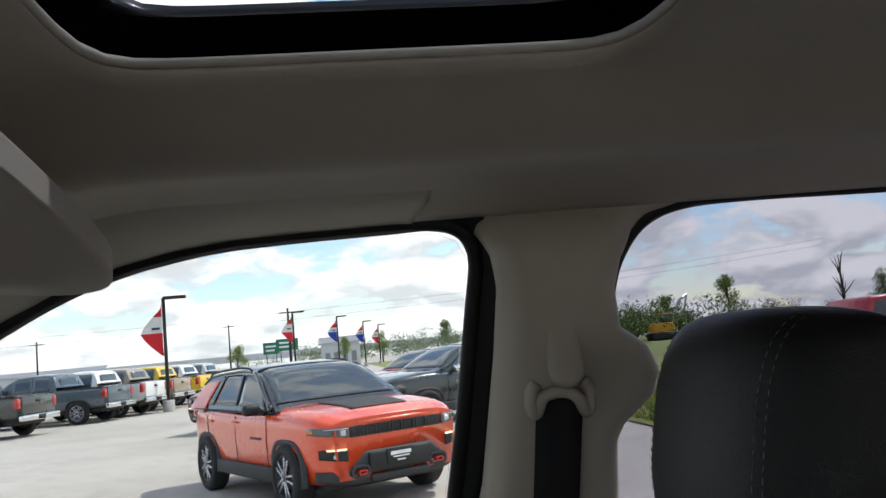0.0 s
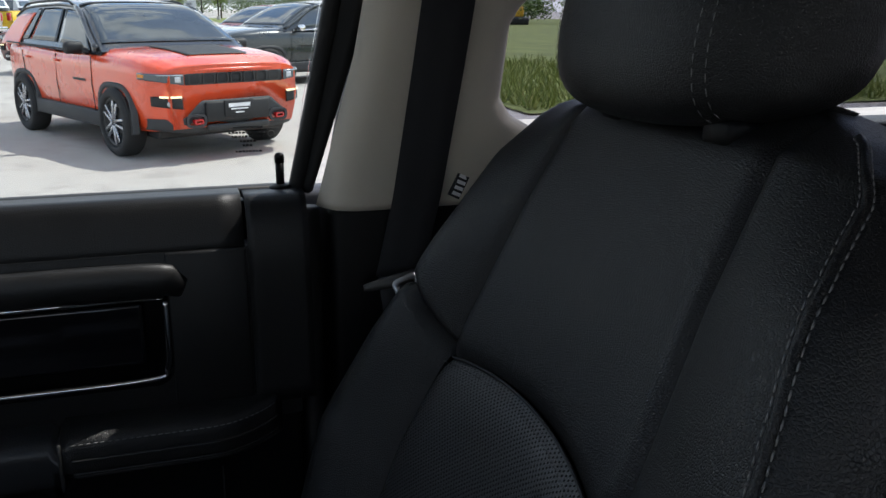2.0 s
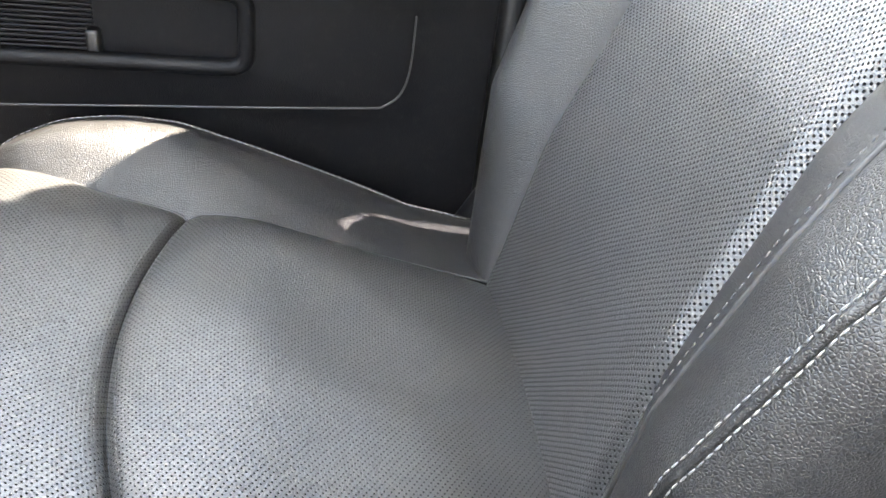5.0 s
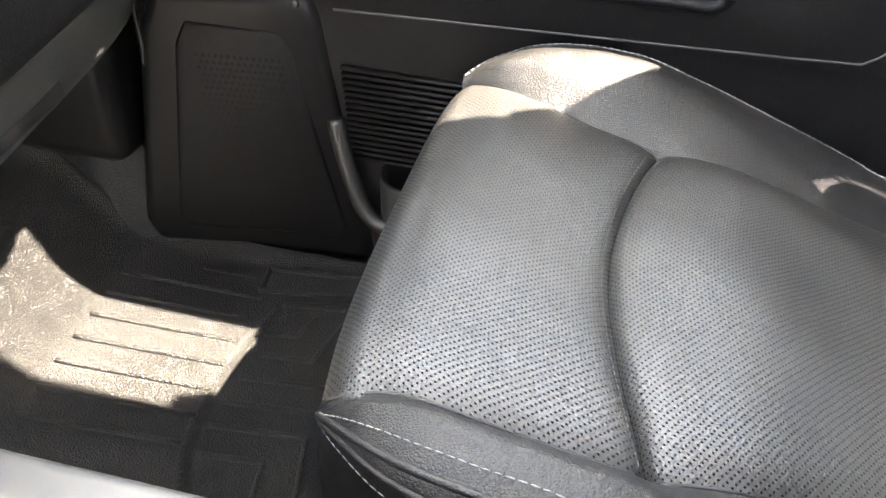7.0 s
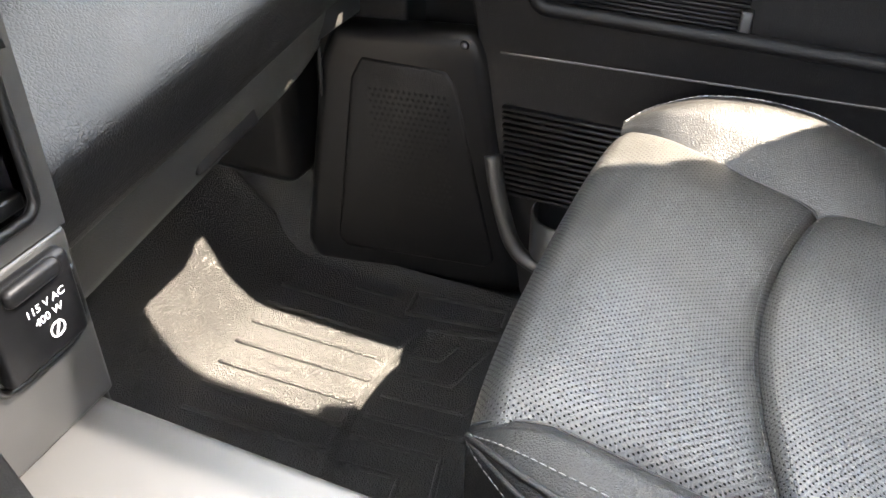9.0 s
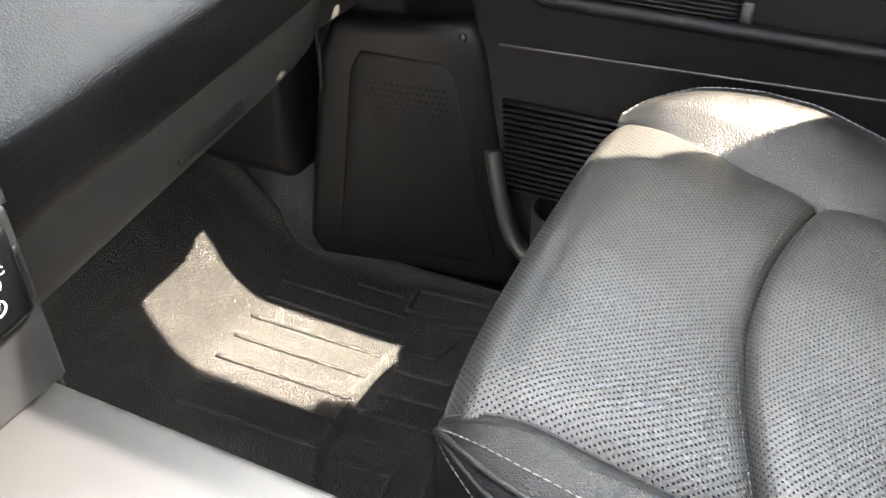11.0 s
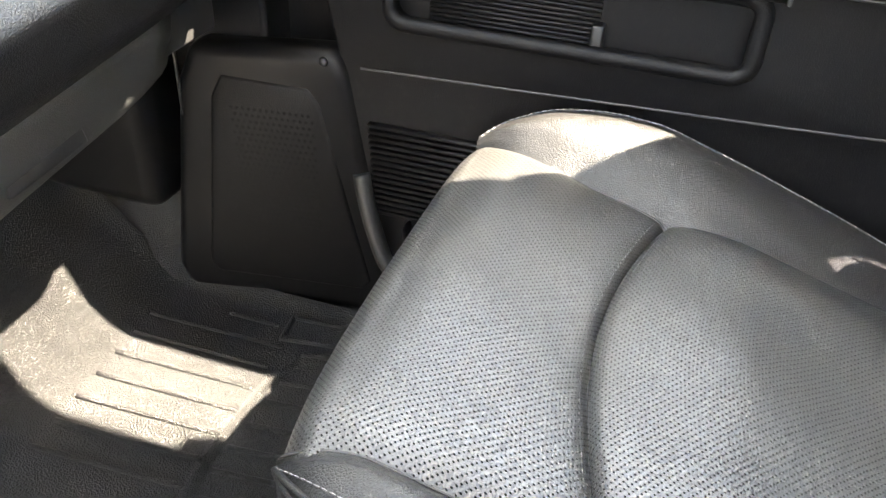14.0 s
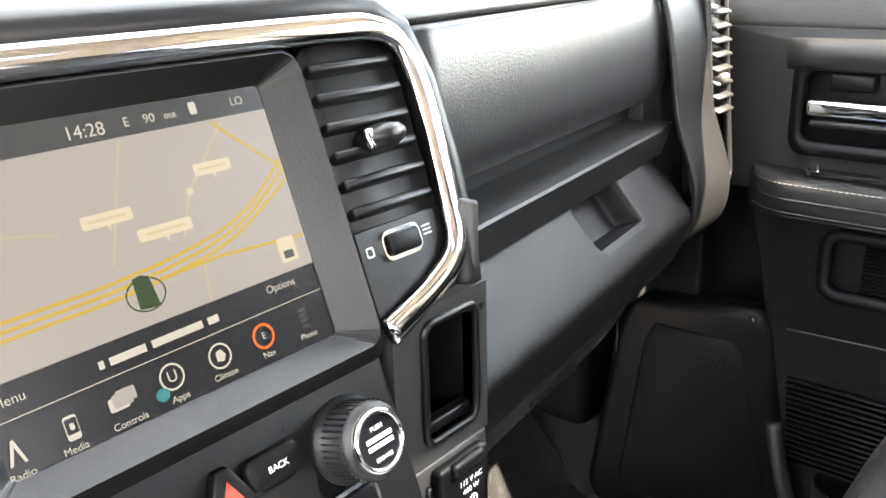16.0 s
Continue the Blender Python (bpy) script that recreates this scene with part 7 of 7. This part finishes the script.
def pickup(label, m, col, name="pickup_truck", chrome=True):
    """A crew-cab pickup; x runs to its front."""
    c = thing(name, label, "pickup truck", group="row of pickups")
    p = paint("pickup paint", col)
    st_ = [(-2.85, 0.62, 1.20, 1.24, 0.90), (-2.80, 0.58, 1.24, 1.26, 0.94), (-1.0, 0.50, 1.26, 1.27, 0.96), (1.0, 0.48, 1.22, 1.24, 0.96), (1.5, 0.48, 1.20, 1.27, 0.95), (2.5, 0.50, 1.10, 1.20, 0.92), (2.85, 0.55, 0.95, 1.05, 0.84), (2.92, 0.62, 0.85, 0.92, 0.78)]
    part("body", shell(st_, 50, 0.02, 18), p, c)
    belt = lambda x: 1.24  # noqa: E731
    prof = [(-0.92, 1.26), (-0.86, 1.60), (-0.78, 1.80), (-0.6, 1.86), (0.2, 1.885), (0.75, 1.84), (1.1, 1.66), (1.62, 1.28), (1.68, 1.24)]
    cabf = cabin_at(prof, 0.91, 0.72, belt)
    part("cab", grid(cabf, 40, 36), p, c)
    for side in (-1, 1):
        for u0, u1 in ((0.10, 0.36), (0.40, 0.68)):
            part("side_window", thick(grid(lambda u, v, u0=u0, u1=u1, side=side: tuple(Vector(cabf(u0 + (u1 - u0) * u, 0.5 + side * (0.475 - 0.21 * v))) + Vector((0, side * 0.010, 0.0))), 8, 4), 0.006), CARGLASS, c)
        for xw in (1.85, -1.75):
            arch(c, xw, side * 0.945, 0.40, side, SEAL)
            wheel(c, xw, side * 0.87, 0.40, 0.26, side, 6, False)
        part("tail_light", box(-2.87, -2.72, side * 0.865 - 0.085, side * 0.865 + 0.085, 0.88, 1.20, 0.03, 2), TAIL, c, "red tail light")
        part("mirror", box(0.95, 1.05, side * 1.05 - 0.12, side * 1.05 + 0.12, 1.28, 1.46, 0.03, 2), SEAL, c)
        part("bed_rail", box(-2.80, -0.95, side * 0.90 - 0.05, side * 0.90 + 0.05, 1.25, 1.285, 0.012), SEAL, c)
    part("rear_window", thick(grid(lambda u, v: (-0.915 + 0.075 * v, -0.62 + 1.24 * u - (0.08 * v) * (2 * u - 1), 1.36 + 0.36 * v), 8, 4), 0.008), CARGLASS, c)
    part("bed_hollow", box(-2.74, -0.98, -0.80, 0.80, 1.262, 1.272), SEAL, c)
    part("tailgate", box(-2.885, -2.83, -0.74, 0.74, 0.70, 1.24, 0.025, 2), p, c, "tailgate panel")
    part("tailgate_handle", box(-2.90, -2.88, -0.12, 0.12, 1.05, 1.13, 0.01), SEAL, c)
    part("rear_bumper", box(-3.02, -2.86, -0.92, 0.92, 0.50, 0.68, 0.04, 3), CHROME if chrome else SEAL, c, "rear bumper")
    part("plate", box(-3.03, -3.015, -0.16, 0.16, 0.52, 0.66), SEAL, c)
    part("underbody", box(-2.6, 2.6, -0.75, 0.75, 0.38, 0.62, 0.03), SEAL, c)
    c.matrix_world = m
    return c


TRUCKS = [
    ("dark grey pickup with red tail lights", (0.045, 0.048, 0.045), -10.4, 30.3, True),
    ("blue-grey pickup parked in the row", (0.085, 0.115, 0.14), -8.95, 35.4, True),
    ("white pickup parked in the row", (0.78, 0.78, 0.76), -8.05, 37.9, True),
    ("tan pickup parked in the row", (0.32, 0.26, 0.18), -7.45, 41.0, True),
    ("yellow pickup parked in the row", (0.80, 0.52, 0.02), -6.8, 44.5, True),
    ("white pickup with a canopy in the row", (0.76, 0.76, 0.75), -6.4, 49.0, True),
    ("silver pickup far down the row", (0.50, 0.50, 0.50), -5.9, 54.0, True),
]
for lab, col, tx, ty, ch in TRUCKS:
    head = radians(163)
    pickup(lab, car_pose(tx + 3.0 * math.cos(head), ty + 3.0 * math.sin(head), head, 1.10), col, chrome=ch)

# ---- flags and lamp posts ----
POLE = surface("dark bronze pole", (0.02, 0.018, 0.016), 0.5, metal=0.3, gdepth=0)


def flag_mat(name, stripes):
    m, nt, p = nodes_of(name)
    tc = nt.nodes.new("ShaderNodeTexCoord")
    sep = nt.nodes.new("ShaderNodeSeparateXYZ")
    link(nt, tc.outputs["Object"], sep.inputs[0])
    r = ramp_node(nt, math_node(nt, "DIVIDE", sep.outputs["Z"], 2.4), stripes)
    for n in nt.nodes:
        if n.bl_idname == "ShaderNodeValToRGB":
            n.color_ramp.interpolation = "CONSTANT"
    link(nt, r, p.inputs["Base Color"])
    p.inputs["Roughness"].default_value = 0.8
    return m


RWR = flag_mat("red and white flag cloth", [(0.0, (0.62, 0.02, 0.03)), (0.34, (0.75, 0.75, 0.75)), (0.64, (0.62, 0.02, 0.03))])
RWB = flag_mat("red white and blue flag cloth", [(0.0, (0.02, 0.05, 0.35)), (0.40, (0.75, 0.75, 0.75)), (0.60, (0.62, 0.02, 0.03))])


def lamp_post(x, y, h, cloth, label, k=1.0):
    c = thing("lamp_post", label, "lamp post", group="lamp posts with flags", at=(x, y, 0))
    part("pole", tube([(0, 0, 0), (0, 0, h)], 0.09 * k, 8), POLE, c)
    part("base", lathe([(0.3 * k, 0), (0.3 * k, 0.5), (0, 0.5)], 12), surface("concrete base", (0.35, 0.34, 0.32), 0.9, gscale=30), c)
    part("lamp_head", box(0, 1.15 * k, -0.15, 0.15, h - 0.08, h + 0.06, 0.04), POLE, c)
    part("arm", tube([(0, 0, h - 0.05), (0.4 * k, 0, h)], 0.05 * k, 6), POLE, c)
    fh = 2.4 * k

    def at(u, v):
        w = 1.05 * k * (1 - abs(2 * v - 1) ** 1.4)
        return (-0.10 - w * u, 0.12 * math.sin(3.0 * u + 2 * v) * u, -0.25 * k * u + fh * v)
    f = part("flag", thick(grid(at, 12, 18), 0.01), cloth, c, "hanging striped flag")
    f.location = (0, 0, h - fh - 0.35 * k)
    f.scale = (1, 1, 1)
    part("flag_bar", box(-0.62 * k, -0.22 * k, -0.1, -0.085, fh * 0.47, fh * 0.52), DARK_PRINT, f, smooth=False)


for x, y, h, cl in ((-7.4, 38.0, 5.0, RWR), (-3.6, 78.0, 6.1, RWR), (0.5, 92.0, 6.0, RWB), (4.0, 110.0, 5.9, RWB), (6.6, 122.0, 5.7, RWR)):
    lamp_post(x, y, h, cl, "dark lamp post with a striped dealer flag", 0.86 if y < 50 else 0.95)
for x, y, h in ((-4.3, 84.0, 6.9), (-40.0, 120.0, 7.5), (-18.0, 150.0, 9.0), (22.0, 120.0, 8.0)):
    c = thing("utility_pole", "wooden utility pole with a crossarm", "utility pole", at=(x, y, 0))
    part("pole", tube([(0, 0, 0), (0, 0, h)], [0.16, 0.10], 8), POLE, c)
    part("crossarm", box(-0.9, 0.9, -0.06, 0.06, h - 0.5, h - 0.38, 0.01), POLE, c)
for z0, y0 in ((6.6, 84.0), (5.9, 85.0)):
    c = tagged(bm_obj("power_line", tube([(x, y0 + 0.15 * abs(x), z0 + 0.0006 * (x + 4) ** 2 + 0.02 * x) for x in range(-60, 61, 4)], 0.012, 5), POLE), "thin dark power line over the yard", "cable")

# ---- greenery and distance ----
def leaf_mat(name, a, b):
    m, nt, p = nodes_of(name)
    gi = nt.nodes.new("ShaderNodeNewGeometry")
    link(nt, ramp_node(nt, gi.outputs["Random Per Island"], [(0.0, a), (1.0, b)]), p.inputs["Base Color"])
    p.inputs["Roughness"].default_value = 0.65
    return m


LEAF = leaf_mat("green leaves", (0.06, 0.11, 0.022), (0.16, 0.22, 0.05))
LEAF_PALE = leaf_mat("spring leaves", (0.11, 0.17, 0.03), (0.24, 0.30, 0.07))
# far leaves carry the haze of distance in their colour
LEAF_HAZE = leaf_mat("far leaves paled for haze", (0.10, 0.15, 0.07), (0.19, 0.23, 0.12))
BARK = surface("bark", (0.08, 0.065, 0.05), 0.9, gscale=20, gdepth=0.6, gdist=0.02)
GRASS = leaf_mat("grass blades", (0.13, 0.19, 0.03), (0.34, 0.36, 0.09))
SOIL = surface("grassy soil", (0.17, 0.20, 0.055), 0.95, gscale=6, gdepth=0.6, gdist=0.05, var=0.35, vscale=0.4)


def leaf_cloud(rng, centres, count, size):
    bm = bmesh.new()
    for _ in range(count):
        c, r = centres[rng.integers(len(centres))]
        d = rng.normal(size=3)
        d *= r * rng.random() ** 0.4 / (np.linalg.norm(d) + 1e-6)
        p = Vector(c) + Vector(d)
        n = Vector(rng.normal(size=3)).normalized()
        a = n.orthogonal().normalized() * size * (0.6 + 0.8 * rng.random())
        b = n.cross(a) * 0.7
        vs = [bm.verts.new(p + q) for q in (-a, b * 0.6 - a * 0.1, a, -b * 0.6 + a * 0.1)]
        bm.faces.new(vs)
    return bm


def tree(x, y, h, mat, seed, label, leaves=2200, spread=0.32, name="tree"):
    rng = np.random.default_rng(seed)
    c = thing(name, label, "tree", at=(x, y, 0))
    trunk = [(0, 0, 0), (0.02 * h * rng.normal() * 0.3, 0, h * 0.35), (0.01 * h * rng.normal(), 0, h * 0.75)]
    part("trunk", tube(smooth_line(trunk, 4), [0.035 * h * (1 - 0.09 * k) for k in range(9)], 7), BARK, c)
    centres = []
    for k in range(11):
        a, z = rng.random() * 6.28, h * (0.35 + 0.55 * rng.random())
        r = h * spread * (1.15 - z / h) * (0.4 + 0.7 * rng.random())
        e = (r * math.cos(a), r * math.sin(a), z + 0.1 * h)
        part("limb", tube([(0, 0, z * 0.8), (e[0] * 0.5, e[1] * 0.5, z), e], [0.012 * h, 0.008 * h, 0.003 * h], 5), BARK, c)
        centres.append((e, h * 0.13))
    centres.append(((0, 0, h * 0.88), h * 0.12))
    if leaves:
        part("crown", leaf_cloud(rng, centres, leaves, 0.020 * h), mat, c, "loose leafy crown", smooth=False)
    return c


for k, (x, y, h, mt) in enumerate([(-11.6, 103.0, 5.2, LEAF_PALE), (-30.0, 60.0, 5.5, LEAF_PALE), (-33.0, 66.0, 6.0, LEAF_PALE), (17.4, 92.0, 8.6, LEAF), (15.0, 110.0, 6.0, LEAF_HAZE), (8.0, 140.0, 6.0, LEAF_PALE), (1.5, 120.0, 5.0, LEAF_PALE),
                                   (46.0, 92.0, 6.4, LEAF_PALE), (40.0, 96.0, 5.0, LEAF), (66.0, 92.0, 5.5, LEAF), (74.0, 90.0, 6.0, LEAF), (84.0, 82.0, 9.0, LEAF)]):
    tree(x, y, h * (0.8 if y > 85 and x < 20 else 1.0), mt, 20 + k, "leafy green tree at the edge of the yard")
tree(58.0, 88.0, 8.4, LEAF, 77, "bare dead tree with thin limbs", leaves=0, spread=0.30, name="dead_tree")


def woods(name, x0, x1, y, h, mat, seed, label, count=5000):
    rng = np.random.default_rng(seed)
    cs = []
    for k in range(70):
        x = x0 + (x1 - x0) * rng.random()
        hh = h * (0.5 + 0.5 * rng.random())
        cs.append(((x, y + 6 * rng.normal(), hh * 0.55), hh * 0.45))
    ob = bm_obj(name, leaf_cloud(rng, cs, count, h * 0.032), mat, None, False)
    return tagged(ob, label, "woods", kind="stuff")


woods("woods", 24, 44, 100, 5.6, LEAF, 3, "dark green thicket beyond the field", 14000)
woods("far_woods", -140, -8, 210, 4.0, LEAF_HAZE, 4, "hazy far belt of trees", 14000)
woods("far_woods", -8, 60, 190, 6.4, LEAF_HAZE, 5, "hazy far belt of taller trees", 16000)
woods("far_woods", 60, 260, 150, 6.0, LEAF, 6, "green far trees beyond the field", 14000)
structure("verge", grid(lambda u, v: (5.2 + 250 * u + 26 * v * 0, 12.0 + 130 * v + 8 * u, 0.03), 20, 20), SOIL, "rough grassy ground beside the yard", "grass", smooth=False)
rng = np.random.default_rng(9)
bm = bmesh.new()
for _ in range(9000):
    x, y = 5.4 + 10 * rng.random() ** 1.3, 12.4 + 12 * rng.random() ** 1.2
    hgt = 0.10 + 0.30 * rng.random()
    a = rng.random() * 6.28
    dx, dy = 0.02 * math.cos(a), 0.02 * math.sin(a)
    lx, ly = 0.12 * rng.normal(), 0.12 * rng.normal()
    vs = [bm.verts.new(q) for q in ((x - dx, y - dy, 0.03), (x + dx, y + dy, 0.03), (x + lx, y + ly, hgt))]
    bm.faces.new(vs)
tagged(bm_obj("grass", bm, GRASS, None, False), "long yellow-green grass along the asphalt edge", "grass", kind="stuff")

# yellow machine, red vehicles, signs and sheds in the distance
YEL = surface("yellow machine paint", (0.70, 0.36, 0.02), 0.4, gdepth=0)
c = thing("excavator", "yellow excavator standing in the far field", "excavator", at=(36.0, 88.0, 0.0))
part("house", box(-1.3, 1.0, -1.0, 1.0, 0.9, 1.9, 0.1), YEL, c)
part("cab", box(-0.2, 0.8, -0.9, 0.2, 1.9, 2.8, 0.08), CARGLASS, c)
part("cab_roof", box(-0.3, 0.9, -1.0, 0.3, 2.8, 2.95, 0.04), YEL, c)
for yy in (-0.9, 0.9):
    part("track", box(-1.6, 1.6, yy - 0.3, yy + 0.3, 0.0, 0.85, 0.25, 3), SEAL, c)
part("boom", tube([(0.9, 0, 1.6), (2.2, 0, 4.2), (3.2, 0, 4.8)], 0.16, 6), RIM, c)
part("stick", tube([(3.2, 0, 4.8), (2.6, 0, 2.6)], 0.13, 6), RIM, c)
c = thing("red_pickup", "red pickup parked by the field", "pickup truck", at=(12.6, 17.4, 0))
RED = paint("bright red paint", (0.50, 0.018, 0.03))
part("cab", box(-2.6, 2.6, -0.95, 0.95, 0.55, 1.25, 0.12, 3), RED, c)
part("cab_top", moved(prism([(-1.3, -0.82, 1.22), (-1.0, -0.82, 1.9), (0.7, -0.82, 1.95), (1.5, -0.82, 1.22)], (0, 1.64, 0), 0.08, 3), Matrix.Identity(4)), RED, c)
part("side_window", prism([(-1.05, -0.835, 1.30), (-0.85, -0.835, 1.80), (0.6, -0.835, 1.84), (1.2, -0.835, 1.30)], (0, 0.03, 0)), CARGLASS, c, smooth=False)
for xw in (-1.7, 1.7):
    for s in (-1, 1):
        wheel(c, xw, s * 0.8, 0.4, 0.25, s, 6, False)
SIGN = surface("green road sign", (0.01, 0.16, 0.09), 0.5, gdepth=0)
for x, y, w, z in ((-8.6, 118.0, 1.1, 3.6), (-6.3, 116.0, 1.5, 3.9)):
    c = thing("road_sign", "green highway sign on two posts", "road sign", at=(x, y, 0))
    part("board", box(-w, w, -0.05, 0.05, z - 0.8, z + 0.8, 0.02), SIGN, c)
    part("sign_bar", box(-w * 0.7, w * 0.7, -0.06, -0.05, z + 0.15, z + 0.4), WHITE_PRINT, c, smooth=False)
    part("sign_bar", box(-w * 0.7, w * 0.4, -0.06, -0.05, z - 0.4, z - 0.15), WHITE_PRINT, c, smooth=False)
    for s in (-0.6, 0.6):
        part("post", tube([(s * w, 0, 0), (s * w, 0, z)], 0.06, 6), POLE, c)
SHED = surface("pale shed wall", (0.55, 0.56, 0.58), 0.7, gscale=4, gdepth=0.3, gdist=0.03)
DKROOF = surface("grey shed roof", (0.22, 0.23, 0.25), 0.6, gscale=4, gdepth=0.2)
for x, y, w, h, lab in ((-60.0, 170.0, 16.0, 4.0, "long white shed in the distance"), (1.0, 135.0, 3.0, 4.6, "small grey shed in the distance")):
    c = thing("warehouse", lab, "building", at=(x, y, 0))
    part("wall", box(-w, w, -4, 4, 0, h * 0.8, 0.02), SHED, c)
    part("roof", prism([(-w - 0.3, -4.3, h * 0.8), (w + 0.3, -4.3, h * 0.8), (w + 0.3, 0, h), (-w - 0.3, 0, h)], (0, 0.2, 0.2)), DKROOF, c, smooth=False)
    for k in range(4):
        part("door", box(-w * 0.8 + k * w * 0.45, -w * 0.8 + k * w * 0.45 + w * 0.25, -4.05, -3.99, 0, h * 0.5, 0.01), DKROOF, c)
structure("overpass", box(-60, 40, 228, 240, 2.6, 4.4, 0.1), SHED, "long pale highway bank in the distance", "road")
